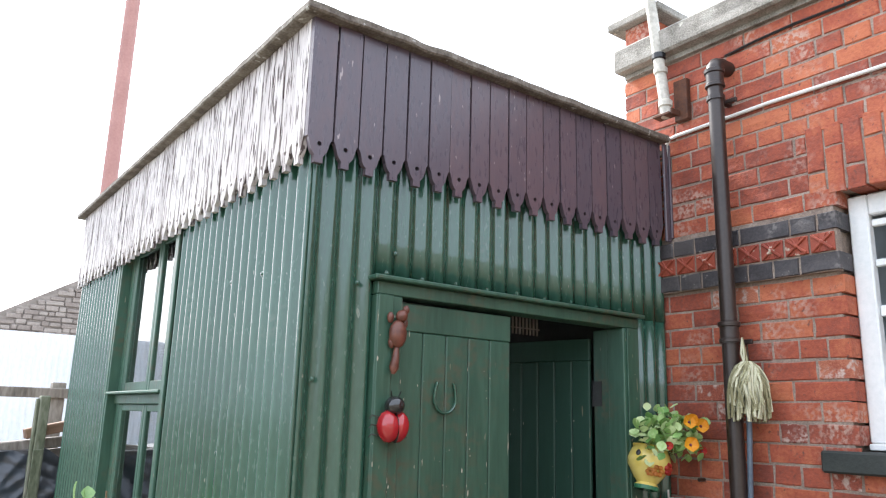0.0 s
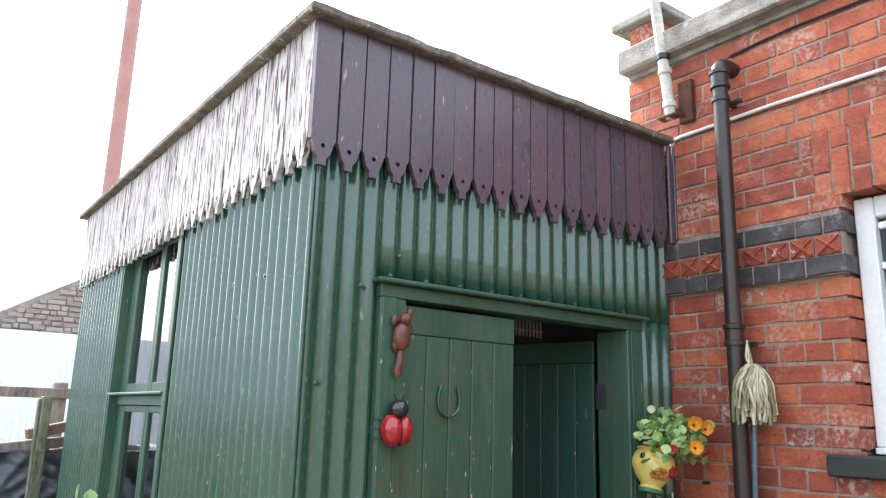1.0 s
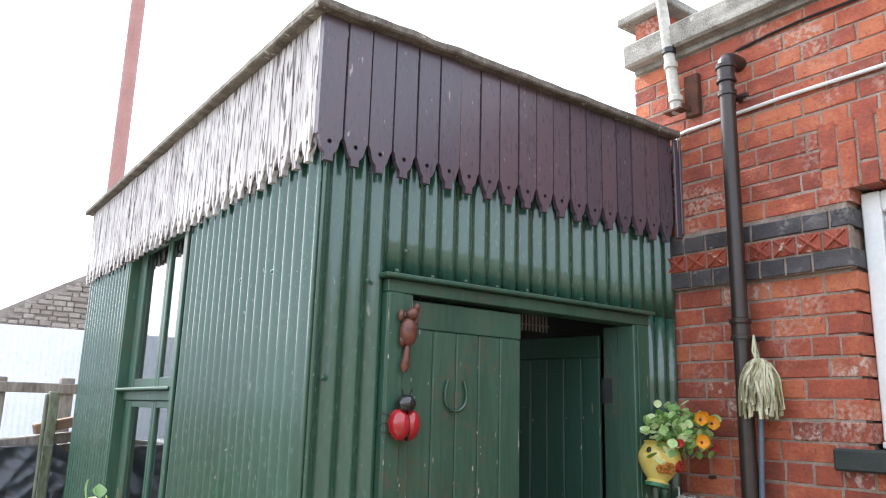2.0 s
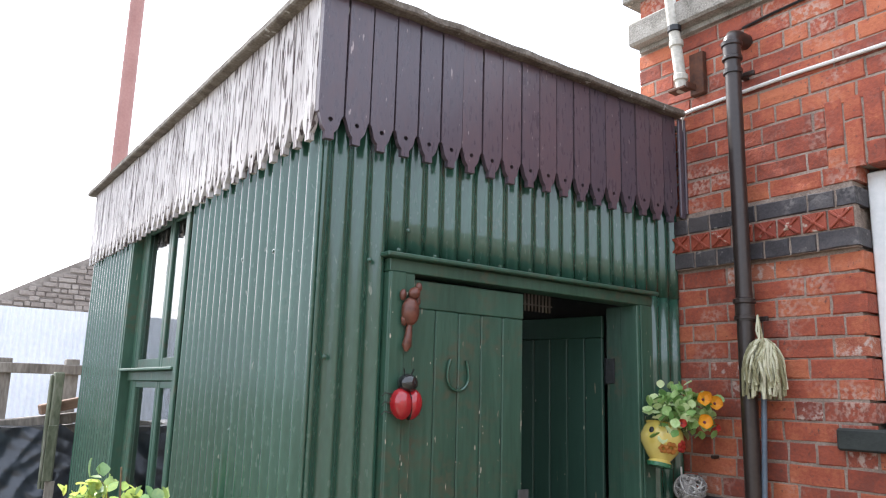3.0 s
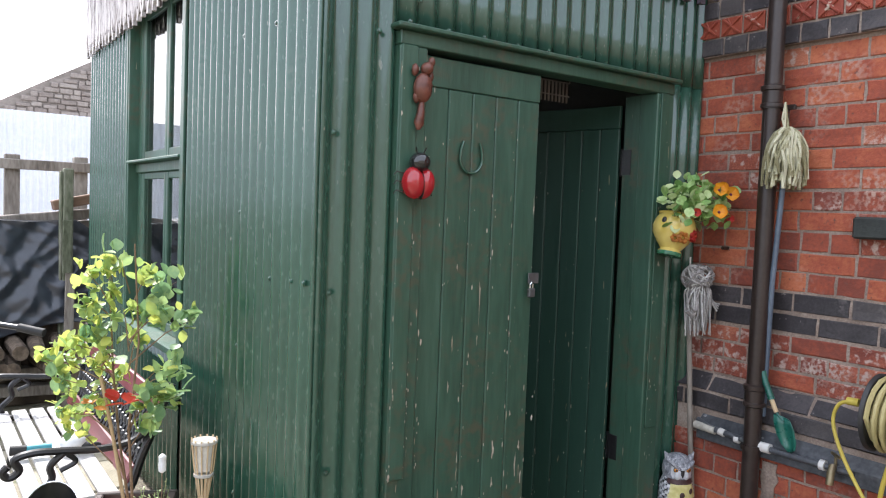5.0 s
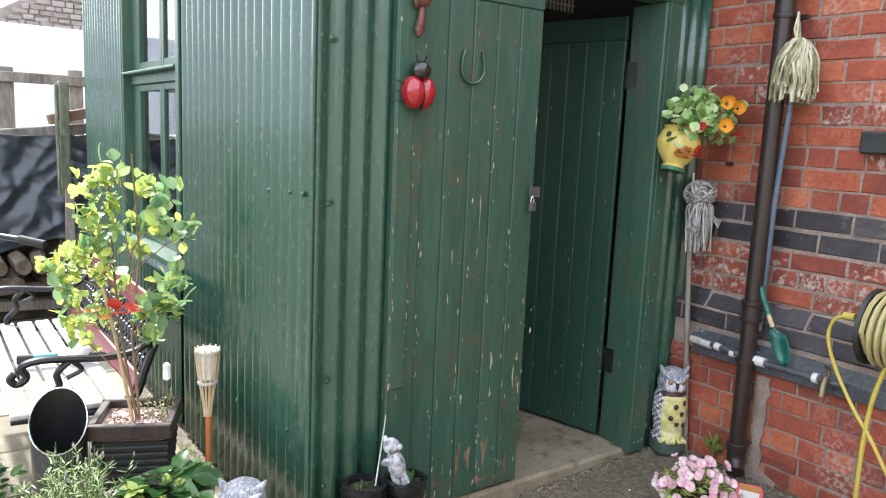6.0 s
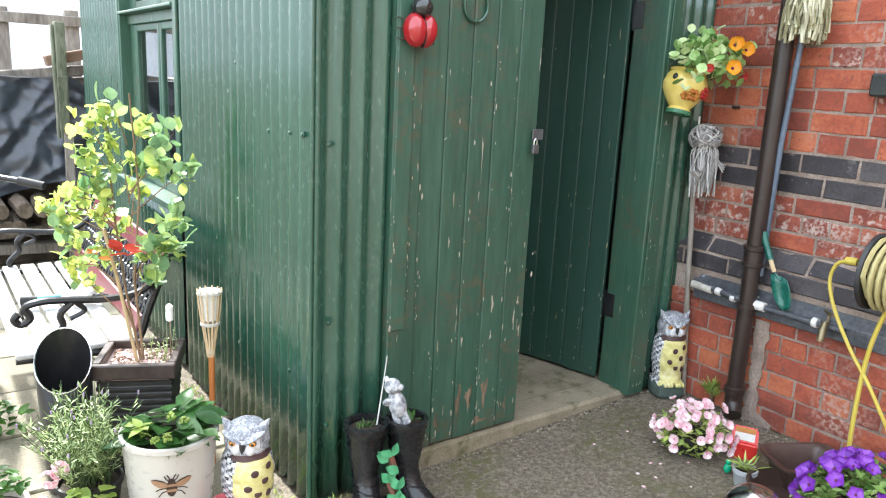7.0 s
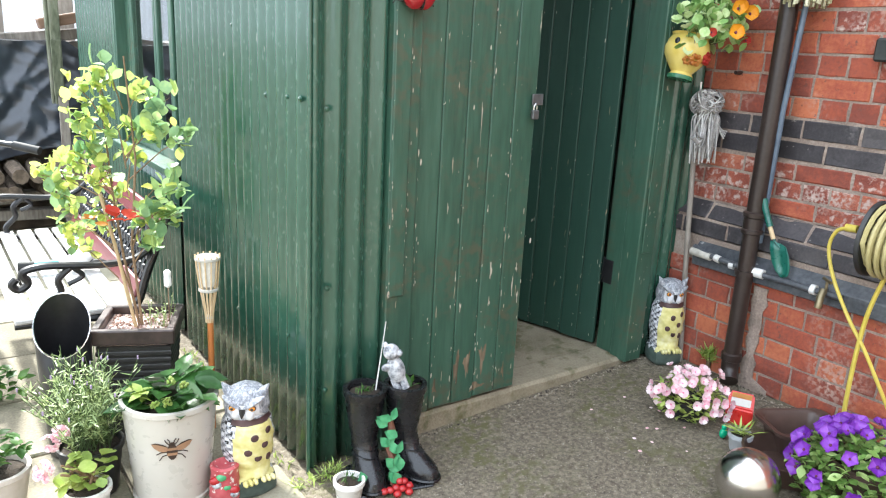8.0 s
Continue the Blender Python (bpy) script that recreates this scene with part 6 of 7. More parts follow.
for a0, z, r, mt in ((-112, 0.066, 0.024, "orange"), (-72, 0.086, 0.026, "red"), (-134, 0.058, 0.017, "orange")):
    bm = bmesh.new()
    c = Vector((0.069 * math.cos(radians(a0)), 0.069 * math.sin(radians(a0)), z))
    for k in range(6):
        d = Vector((-math.sin(radians(a0)), math.cos(radians(a0)), 0)) * math.cos(k * math.pi / 3) + Vector((0, 0, 1)) * math.sin(k * math.pi / 3)
        ball(bm, c * 0.985 + d * r * 0.6, (r * 0.40, r * 0.40, r * 0.40), 8, 5)
    part("painted_flower", bm, RED_LEAF if mt == "red" else ORANGE_LEAF, wall_pot, mt + " painted flower")
bm = bmesh.new()
ball(bm, (-0.068, -0.008, 0.118), (0.006, 0.010, 0.014), 10, 8)
part("hanging_hole", bm, BLACK, wall_pot)
bm = bmesh.new()
lathe(bm, [(0.034, -0.004), (0.0415, -0.003), (0.043, 0.006), (0.0425, 0.011), (0.034, 0.011)], 28)
part("foot_ring", bm, material("green_glaze", [(0.03, 0.12, 0.06), (0.05, 0.18, 0.09)], rough=0.25), wall_pot, "green glazed foot", smooth=True)
bm = bmesh.new()
lathe(bm, [(0.001, 0.150), (0.053, 0.151), (0.053, 0.156), (0.001, 0.157)], 24, cap=False)
part("soil", bm, SOIL, wall_pot)
wall_pot.matrix_basis = pose(1.570, -0.098, 1.345, 0, 13, 0) @ Matrix.Diagonal((1.26, 1.2, 1.10, 1))
nast = thing("nasturtium", (1.585, -0.12, 1.495), "nasturtium with round leaves and orange flowers", "plant")
rng = random.Random(41)
bm = bmesh.new()
for k in range(270):
    c = Vector((rng.uniform(-0.10, 0.20), rng.uniform(-0.13, 0.02), rng.gauss(0.05, 0.042)))
    c.z += 0.25 * (0.06 - abs(c.x - 0.05)) + 0.01
    size = rng.uniform(0.028, 0.046)
    add_leaf(bm, c, any_turn(rng, (15, 100)), size, size * 1.08, rng.uniform(-0.1, 0.25), True)
part("leaves", bm, leaf_material("pale_round_leaf", [(0.17, 0.33, 0.09), (0.36, 0.54, 0.18), (0.66, 0.76, 0.42)], each=0.9, translucent=0.25), nast)
bm = bmesh.new()
for k in range(26):
    tube(bm, [(rng.uniform(-0.03, 0.03), rng.uniform(-0.03, 0.0), -0.03), (rng.uniform(-0.08, 0.14), rng.uniform(-0.08, 0.02), rng.uniform(0.0, 0.1))], 0.0015, 4)
part("stems", bm, GREEN_STEM, nast)
for p, r in (((0.04, -0.165, 0.035), 0.034), ((0.085, -0.13, 0.125), 0.032), ((0.15, -0.14, 0.11), 0.034), ((0.12, -0.12, 0.135), 0.027)):
    bm = bmesh.new()
    add_flower(bm, p, (-0.6, -0.75, 0.25), r, 5, 0.4)
    part("flower", bm, [ORANGE, DARK_EYE], nast)
for p in ((-0.06, -0.13, 0.03), (0.165, -0.13, 0.01)):
    bm = bmesh.new()
    add_flower(bm, p, (-0.5, -0.8, 0.1), 0.02, 5, 0.5)
    part("faded_flower", bm, [RED_LEAF, DARK_EYE], nast)


# mops
def strands(rng, top, spread, length, count, radius, dome=0.3):
    """Yarns that spring from a tied top, swell over a dome and hang, each with its own waves."""
    bm = bmesh.new()
    for _ in range(count):
        a = rng.uniform(0, 2 * math.pi)
        r = rng.uniform(0.25, 1) ** 0.7 * spread
        l = length * rng.uniform(0.72, 1.06)
        wave, phase = rng.uniform(0.004, 0.011), rng.uniform(0, 6.28)
        pts = []
        for k in range(8):
            t = k / 7
            out_r = 0.010 + (r - 0.010) * min(1, (t / dome) ** 0.6 if t < dome else 1 + 0.10 * (t - dome))
            b = a + 0.25 * math.sin(phase + 3 * t)
            pts.append(Vector(top) + Vector((out_r * math.cos(b) + wave * math.sin(phase + 9 * t), out_r * math.sin(b) + wave * math.cos(phase + 7 * t), -l * (t ** 1.15))))
        tube(bm, pts, radius, 5)
    return bm


STRING_CREAM = material("cream_green_cotton", [(0.24, 0.22, 0.12), (0.42, 0.40, 0.25), (0.55, 0.53, 0.38)], rough=0.95, grain=200, patch=30, bump=0.6, island=True, each=0.5)
STRING_GREY = material("grey_cotton", [(0.26, 0.245, 0.235), (0.40, 0.385, 0.37), (0.54, 0.525, 0.50)], rough=0.95, grain=200, patch=30, bump=0.6, island=True, each=0.5)
hung = thing("hanging_mop", (1.755, -0.475, 0), "cream cotton mop hung head-up from a pipe bracket", "mop")
rng = random.Random(51)
part("mop_head", strands(rng, (0, 0, 1.865), 0.080, 0.225, 150, 0.0052, 0.5), STRING_CREAM, hung)["kind"] = "stuff"
bm = bmesh.new()
for k in range(5):
    tube(bm, [(rng.gauss(0, 0.008), rng.gauss(0, 0.008), 1.83), (rng.gauss(0, 0.01), 0.01 + rng.gauss(0, 0.006), 1.90), (0.0, 0.012, 1.965)], 0.004, 6)
lathe(bm, [(0.03, 1.80), (0.026, 1.83), (0.012, 1.86)], 14)
part("loop", bm, STRING_CREAM, hung)
bm = bmesh.new()
tube(bm, [(0.01, 0.0, 1.82), (0.012, 0.03, 1.25), (0.03, 0.045, 0.72)], 0.011, 10)
part("handle", bm, material("blue_grey_handle", [(0.07, 0.095, 0.13), (0.12, 0.155, 0.20)], rough=0.35), hung, "blue-grey handle", smooth=True)
mop = thing("standing_mop", (1.80, -0.13, 0.085), "grey cotton mop standing head-up in the corner", "mop")
bm = bmesh.new()
tube(bm, [(0, 0, 0), (-0.03, 0.03, 0.55), (-0.055, 0.05, 1.07)], 0.0115, 10)
part("handle", bm, GREY_WOOD, mop, "weathered wooden handle", smooth=True)
rng = random.Random(52)
bm = strands(rng, (-0.045, 0.01, 1.15), 0.056, 0.225, 90, 0.0027, 0.3)
for k in range(95):
    spin = Euler((rng.uniform(-1.2, 1.2), rng.uniform(-1.2, 1.2), rng.uniform(0, 6.28))).to_matrix()
    c, size = Vector((-0.045, 0.02, 1.165)), rng.uniform(0.8, 1.0)
    arc = rng.uniform(1.2, 2.4)
    pts = [spin @ Vector((math.cos(arc * q / 6), math.sin(arc * q / 6), 0)) for q in range(7)]
    tube(bm, [c + Vector((p.x * 0.078, p.y * 0.066, p.z * 0.058)) * size for p in pts], 0.0034, 5)
for k in range(6):
    lift = rng.uniform(0, 0.05)
    tube(bm, smooth_path([(-0.075, 0.0, 1.12), (-0.085 - 0.006 * k, -0.02, 1.03 + lift * 0.4), (-0.12 - 0.006 * k, -0.035, 0.985 + lift), (-0.165 - 0.008 * k, -0.04, 1.0 + lift * 1.3)], 4), 0.0036, 5)
for k in range(4):
    tube(bm, smooth_path([(0.0, 0.02, 1.13), (0.018 + 0.005 * k, -0.01, 1.06), (0.035 + 0.006 * k, -0.03, 1.02 + 0.01 * k)], 4), 0.0036, 5)
part("mop_head", bm, STRING_GREY, mop)["kind"] = "stuff"
bm = bmesh.new()
tube(bm, [(-0.058, 0.05, 1.18), (-0.06, 0.05, 1.25)], 0.004, 6)
part("hanging_loop", bm, CONDUIT, mop)
bm = bmesh.new()
tube(bm, [(0.02, 0, 0), (-0.03, 0, 0)], 0.008, 8)
solo("wall_stub", bm, BROWN_IRON, "short iron stub in the brick wall", "stub", smooth=True, at=pose(W - 0.005, -0.171, 1.38))

# hand trowel hanging on the wall
trowel = thing("garden_trowel", (W - 0.108, -0.432, 0.0), "green garden trowel hanging by its handle", "trowel")
TROWEL_GREEN = material("green_enamel", [(0.012, 0.09, 0.07), (0.02, 0.14, 0.10)], rough=0.3, coat=0.2)
bm = bmesh.new()
tube(bm, [(0.0, 0.0, 0.905), (0.0, -0.012, 0.87), (0.0, -0.045, 0.80)], 0.013, 10)
part("grip", bm, TROWEL_GREEN, trowel, "green grip", smooth=True)
bm = bmesh.new()
tube(bm, [(0.0, -0.045, 0.80), (0.0, -0.068, 0.755)], 0.009, 8)
part("ferrule", bm, material("pale_wood_ferrule", [(0.5, 0.36, 0.2), (0.62, 0.47, 0.28)]), trowel, smooth=True)
bm = bmesh.new()
tube(bm, [(0.0, -0.065, 0.757), (0.0, -0.098, 0.728)], 0.004, 6)
rows = []
for t, w in ((0, 0.030), (0.25, 0.037), (0.6, 0.036), (0.85, 0.025), (1.0, 0.004)):
    c = Vector((0.004, -0.095, 0.742)).lerp(Vector((0.01, -0.130, 0.612)), t)
    rows.append([bm.verts.new(c + Vector((0.014 * (1 - s * s) - 0.012, s * w * 1.12, s * w * 0.2))) for s in (-1, -0.5, 0, 0.5, 1)])
for a, b in zip(rows, rows[1:]):
    for i in range(4):
        bm.faces.new((a[i], a[i + 1], b[i + 1], b[i]))
bl = part("blade", bm, TROWEL_GREEN, trowel, smooth=True)
s = bl.modifiers.new("thickness", "SOLIDIFY")
s.thickness = 0.002

# hose reel
YELLOW = material("yellow_hose", [(0.48, 0.37, 0.05), (0.60, 0.48, 0.09)], rough=0.4, grain=30, patch=8)
reel = thing("hose_reel", (W - 0.148, -0.955, 0.855), "black wall hose reel wound with yellow hose", "hose reel", turn=90)
along_y = pose(0, 0, 0, 0, 90, 0)
for x in (-0.07, 0.055):
    bm = bmesh.new()
    lathe(bm, [(0.03, 0), (0.13, 0), (0.135, 0.006), (0.135, 0.014), (0.03, 0.016)], 36, m=Matrix.Translation((x, 0, 0)) @ along_y)
    part("disc", bm, BLACK_POT, reel, smooth=True)
bm = bmesh.new()
lathe(bm, [(0.06, -0.06), (0.06, 0.06)], 20, m=along_y)
part("drum", bm, BLACK_POT, reel, smooth=True)
bm = bmesh.new()
pts = [((-0.048 + 0.1 * abs(((k / 60) % 2) - 1) * 0.95), (0.085 + 0.02 * (k // 120)) * math.cos(k * math.pi / 8), (0.085 + 0.02 * (k // 120)) * math.sin(k * math.pi / 8)) for k in range(300)]
tube(bm, pts, 0.009, 6)
part("wound_hose", bm, material("faded_yellow_hose", [(0.36, 0.30, 0.12), (0.48, 0.42, 0.2)], rough=0.5), reel, "wound faded yellow hose", smooth=True)
bm = bmesh.new()
tube(bm, [(-0.11, 0, 0), (0.12, 0, 0)], 0.012, 10)
tube(bm, [(-0.11, 0.0, 0.0), (-0.10, 0.02, 0.0), (0.10, 0.05, 0.02)], 0.010, 10)
part("bracket", bm, GALV, reel, "grey steel arm", smooth=True)
hose = thing("garden_hose", (1.69, 0, 0), "yellow garden hose hanging from the reel to the ground", "hose")
bm = bmesh.new()
tube(bm, smooth_path([(0, -0.815, 0.88), (0, -0.77, 0.857), (0, -0.755, 0.79), (0, -0.79, 0.69), (0, -0.866, 0.565), (0.0, -0.945, 0.464), (0.01, -1.02, 0.34), (0.03, -1.10, 0.20), (0.04, -1.2, 0.092)]), 0.0068, 8)
part("tail", bm, YELLOW, hose, smooth=True)
bm = bmesh.new()
tube(bm, smooth_path([(0.02, -0.99, 0.80), (0, -0.963, 0.74), (0, -0.93, 0.586), (0, -0.92, 0.39), (0, -0.925, 0.177), (0, -0.95, 0.095)]), 0.0082, 8)
part("loop", bm, YELLOW, hose, smooth=True)
bm = bmesh.new()
tube(bm, [(0, -0.84, 0.88), (0, -0.80, 0.878)], 0.014, 10)
part("connector", bm, YELLOW, hose, "yellow hose connector", smooth=True)


# ---- in the corner by the brick wall ----
G = ground_height
pink_pot = thing("impatiens_pot", (1.40, -0.475, G(1.4)), "low dark pot of pale pink bedding flowers", "plant pot")
bm = bmesh.new()
pot_body(bm, 0.055, 0.075, 0.08, 0.004, 0.003)
part("pot", bm, BLACK_POT, pink_pot, smooth=True)
soil_disc(pink_pot, 0.068, 0.065)
imp = thing("pink_impatiens", (1.40, -0.475, G(1.4) + 0.07), "mound of pale pink impatiens flowers", "plant")
rng = random.Random(61)
bm = foliage(rng, (0, 0, 0.015), (0.14, 0.13, 0.085), 520, 0.027, 0.015)
part("leaves", bm, LIME_LEAF, imp)
bm = bmesh.new()
for k in range(74):
    a, e = rng.uniform(0, 2 * math.pi), rng.uniform(-0.25, 1.4)
    d = Vector((math.cos(a) * math.cos(e), math.sin(a) * math.cos(e), math.sin(e)))
    add_flower(bm, Vector((d.x * 0.15 + rng.gauss(0, 0.012), d.y * 0.14 + rng.gauss(0, 0.012), 0.02 + d.z * 0.10 + rng.gauss(0, 0.01))), d + Vector((-0.4, -0.5, 0.2)), rng.uniform(0.016, 0.022), wide=0.44)
part("blossom", bm, [PINK, PINK_EYE], imp)["kind"] = "stuff"
succ_pot = thing("succulent", (1.80, -0.275, G(1.8)), "small bright green succulent by the downpipe", "plant")
rng = random.Random(62)
bm = bmesh.new()
for k in range(110):
    a = rng.uniform(0, 2 * math.pi)
    add_leaf(bm, Vector((rng.gauss(0, 0.012), rng.gauss(0, 0.012), 0.055 + rng.uniform(0, 0.04))), Euler((0, 0, a)).to_matrix() @ Euler((radians(rng.uniform(5, 85)), 0, 0)).to_matrix(), rng.uniform(0.04, 0.06), 0.007, 0.05)
part("leaves", bm, LIME_LEAF, succ_pot)
bm = bmesh.new()
tube(bm, [(0, 0, 0), (0.0, 0, 0.07)], 0.008, 8)
part("stem", bm, STEM, succ_pot)
RED_PLASTIC = material("red_plastic", [(0.5, 0.02, 0.015), (0.6, 0.04, 0.03)], rough=0.3, bump=0.05)
carton = thing("red_carton", (1.53, -0.615, G(1.5)), "red box with an orange and cream label", "box", turn=-62)
bm = bmesh.new()
vs = [bm.verts.new(p) for p in ((-0.05, -0.03, 0), (0.05, -0.03, 0), (0.05, 0.035, 0), (-0.05, 0.035, 0), (-0.05, -0.03, 0.07), (0.05, -0.03, 0.07), (0.045, 0.03, 0.12), (-0.045, 0.03, 0.12))]
for q in ((0, 3, 2, 1), (4, 5, 6, 7), (0, 1, 5, 4), (1, 2, 6, 5), (2, 3, 7, 6), (3, 0, 4, 7)):
    bm.faces.new([vs[i] for i in q])
bmesh.ops.bevel(bm, geom=bm.edges[:], offset=0.006, segments=2, affect="EDGES")
part("body", bm, RED_PLASTIC, carton, smooth=True)
up_face = Matrix.Translation((0, 0, 0.0965)) @ pose(0, 0, 0, 39.8, 0, 0)
for x0, x1, y0, y1, mt in ((-0.036, 0.036, -0.028, 0.004, CREAM), (-0.036, 0.036, 0.006, 0.026, ORANGE_LEAF)):
    bm = bmesh.new()
    box(bm, x0, x1, y0, y1, 0.0, 0.0012, m=up_face)
    part("label_bar", bm, mt, carton)
gpot = thing("small_grey_pot", (1.355, -0.735, G(1.35)), "small grey plastic pot with strappy leaves", "plant pot")
bm = bmesh.new()
pot_body(bm, 0.03, 0.041, 0.068, 0.004, 0.003, 24)
part("pot", bm, material("pale_grey_plastic", [(0.3, 0.31, 0.32), (0.42, 0.43, 0.44)], rough=0.4), gpot, smooth=True)
soil_disc(gpot, 0.036, 0.055)
strappy = foliage(random.Random(63), (0, 0, 0.07), (0.03, 0.03, 0.01), 36, 0.055, 0.007, (15, 70))
part("leaves", strappy, LIME_LEAF, gpot)
bm = bmesh.new()
ball(bm, (0, 0, 0.02), (0.018, 0.014, 0.02), 12, 8)
ball(bm, (0.0, 0, 0.045), (0.010, 0.01, 0.012), 10, 8)
solo("green_bottle_top", bm, material("emerald_plastic", [(0.01, 0.25, 0.12), (0.02, 0.35, 0.18)], rough=0.15), "small emerald green plastic cap", "cap", smooth=True, at=pose(1.375, -0.655, G(1.4)))
BROWN_PLASTIC = material("brown_plastic_trug", [(0.045, 0.026, 0.02), (0.075, 0.045, 0.036)], rough=0.35, grain=30, patch=6, bump=0.1)
trug = thing("brown_tub", (1.56, -0.845, G(1.56)), "empty brown plastic tub with a moulded rim", "tub", turn=-28)


def rounded(w, d, r, z, bm, n=6):
    vs = []
    for cx, cy, a0 in ((w - r, d - r, 0), (-w + r, d - r, 90), (-w + r, -d + r, 180), (w - r, -d + r, 270)):
        for k in range(n + 1):
            a = radians(a0 + 90 * k / n)
            vs.append(bm.verts.new((cx + r * math.cos(a), cy + r * math.sin(a), z)))
    return vs


bm = bmesh.new()
rings = [rounded(0.10, 0.075, 0.03, 0.0, bm), rounded(0.12, 0.09, 0.04, 0.085, bm), rounded(0.145, 0.11, 0.05, 0.087, bm), rounded(0.145, 0.11, 0.05, 0.098, bm), rounded(0.13, 0.098, 0.04, 0.098, bm), rounded(0.114, 0.086, 0.04, 0.085, bm), rounded(0.095, 0.07, 0.03, 0.012, bm)]
for a, b in zip(rings, rings[1:]):
    for i in range(len(a)):
        j = (i + 1) % len(a)
        bm.faces.new((a[i], a[j], b[j], b[i]))
bm.faces.new(rings[0][::-1]); bm.faces.new(rings[-1])
part("body", bm, BROWN_PLASTIC, trug, smooth=True)
dish = thing("brown_saucer", (1.36, -0.90, G(1.36)), "round brown plastic planter saucer", "saucer")
bm = bmesh.new()
lathe(bm, [(0.001, 0), (0.12, 0.0), (0.135, 0.05), (0.14, 0.075), (0.132, 0.075), (0.115, 0.01), (0.001, 0.008)], 32, cap=False)
part("body", bm, BROWN_PLASTIC, dish, smooth=True)
MIRROR = material("polished_steel", [(0.58, 0.56, 0.54), (0.66, 0.65, 0.63)], rough=0.2, metal=1.0, grain=30, bump=0.05)
bm = bmesh.new()
ball(bm, (0, 0, 0.099), (0.099, 0.099, 0.099), 48, 28)
solo("gazing_ball", bm, MIRROR, "polished steel gazing ball on the concrete", "garden ball", smooth=True, at=pose(1.07, -0.945, G(1.07)))
pet_pot = thing("petunia_pot", (1.375, -1.165, G(1.375)), "round dark pot full of violet petunias", "plant pot")
bm = bmesh.new()
pot_body(bm, 0.09, 0.12, 0.17, 0.006, 0.005)
part("pot", bm, BROWN_PLASTIC, pet_pot, smooth=True)
soil_disc(pet_pot, 0.11, 0.15)
pet = thing("petunias", (1.375, -1.165, G(1.335) + 0.105), "mass of violet petunias over green leaves", "plant")
rng = random.Random(64)
bm = foliage(rng, (0, 0, 0.01), (0.225, 0.225, 0.155), 1350, 0.036, 0.023)
part("leaves", bm, leaf_material("petunia_leaf", [(0.09, 0.18, 0.035), (0.19, 0.32, 0.07), (0.36, 0.48, 0.16)], each=0.8, translucent=0.25), pet)
bm = bmesh.new()
for k in range(64):
    a, e = rng.uniform(-0.9, 4.4), rng.uniform(-0.15, 1.4)
    d = Vector((math.cos(a) * math.cos(e), math.sin(a) * math.cos(e), math.sin(e)))
    add_flower(bm, Vector((d.x * 0.225, d.y * 0.225, 0.02 + d.z * 0.15)), d + Vector((-0.5, -0.5, 0.3)), rng.uniform(0.022, 0.029), 5, 0.30, 0.72)
part("blossom", bm, [PURPLE, DARK_EYE], pet)["kind"] = "stuff"
bm = bmesh.new()
rng = random.Random(65)
for k in range(16):
    x, y = rng.gauss(1.28, 0.12), rng.gauss(-0.5, 0.12)
    ball(bm, (x, y, G(x) + 0.002), (rng.uniform(0.004, 0.009), rng.uniform(0.004, 0.009), 0.002), 7, 4)
solo("fallen_petals", bm, PINK, "fallen pale petals on the concrete", "petals", kind="stuff")
GRIT = material("mixed_grit", [(0.04, 0.032, 0.024), (0.15, 0.128, 0.094), (0.34, 0.30, 0.24)], rough=0.9, island=True, each=1.0, contrast=0.8)
rng = random.Random(66)
chip_v, chip_f = [], []
for k in range(3400):
    if k < 500:
        u = rng.random()
        x, y = (W - 0.06 - abs(rng.gauss(0, 0.03)), rng.uniform(-1.0, -0.05)) if u < 0.5 else (rng.uniform(0.35, 1.75), -0.012 - abs(rng.gauss(0, 0.015)))
        r = rng.uniform(0.002, 0.006)
    else:
        x, y, r = rng.uniform(0.0, 1.8), rng.uniform(-1.3, -0.02), rng.uniform(0.001, 0.0032)
    c, n = Vector((x, y, G(x) + r * 0.4)), len(chip_v)
    for d in ((1, 0, 0), (0, 1, 0), (-1, 0, 0), (0, -1, 0), (0, 0, 0.9), (0, 0, -0.9)):
        chip_v.append(c + Vector(d) * r * rng.uniform(0.7, 1.3))
    chip_f += [(n + i, n + (i + 1) % 4, n + 4) for i in range(4)] + [(n + (i + 1) % 4, n + i, n + 5) for i in range(4)]
chips = bpy.data.meshes.new("grit")
chips.from_pydata(chip_v, [], chip_f)
chips.materials.append(GRIT)
tagged(new("grit", chips), "loose grit and crumbs on the concrete yard", "grit", kind="stuff")

# ---- bricks, course by course ----
rng = random.Random(77)
brick_meshes = {}


def brick_mesh(kind, length, height, mat, depth=0.013, slope=0.0):
    """A brick face with worn, uneven arrises; a hint of a hollow in each edge."""
    key = (kind, round(length, 3), round(height, 3), rng.randrange(5), depth, slope)
    if key not in brick_meshes:
        bm = bmesh.new()
        c = 0.0035
        j = lambda k=0.0026: rng.uniform(-k, k)
        edge = ((0, 0), (0.5, 0), (1, 0), (1, 0.5), (1, 1), (0.5, 1), (0, 1), (0, 0.5))
        back = [bm.verts.new((depth, -length * u, height * v)) for u, v in edge]
        mid = [bm.verts.new((c + slope * v, -length * u + j(), height * v + j())) for u, v in edge]
        face = [bm.verts.new((j(0.002) + slope * v, -length * u - c * (1 - 2 * u) + j(0.0015), height * v + c * (1 - 2 * v) + j(0.002))) for u, v in edge]
        for a, b in ((back, mid), (mid, face)):
            for i in range(8):
                bm.faces.new((a[i], a[(i + 1) % 8], b[(i + 1) % 8], b[i]))
        bm.faces.new(face)
        brick_meshes[key] = mesh_of("brick", bm, mat)
    return brick_meshes[key]


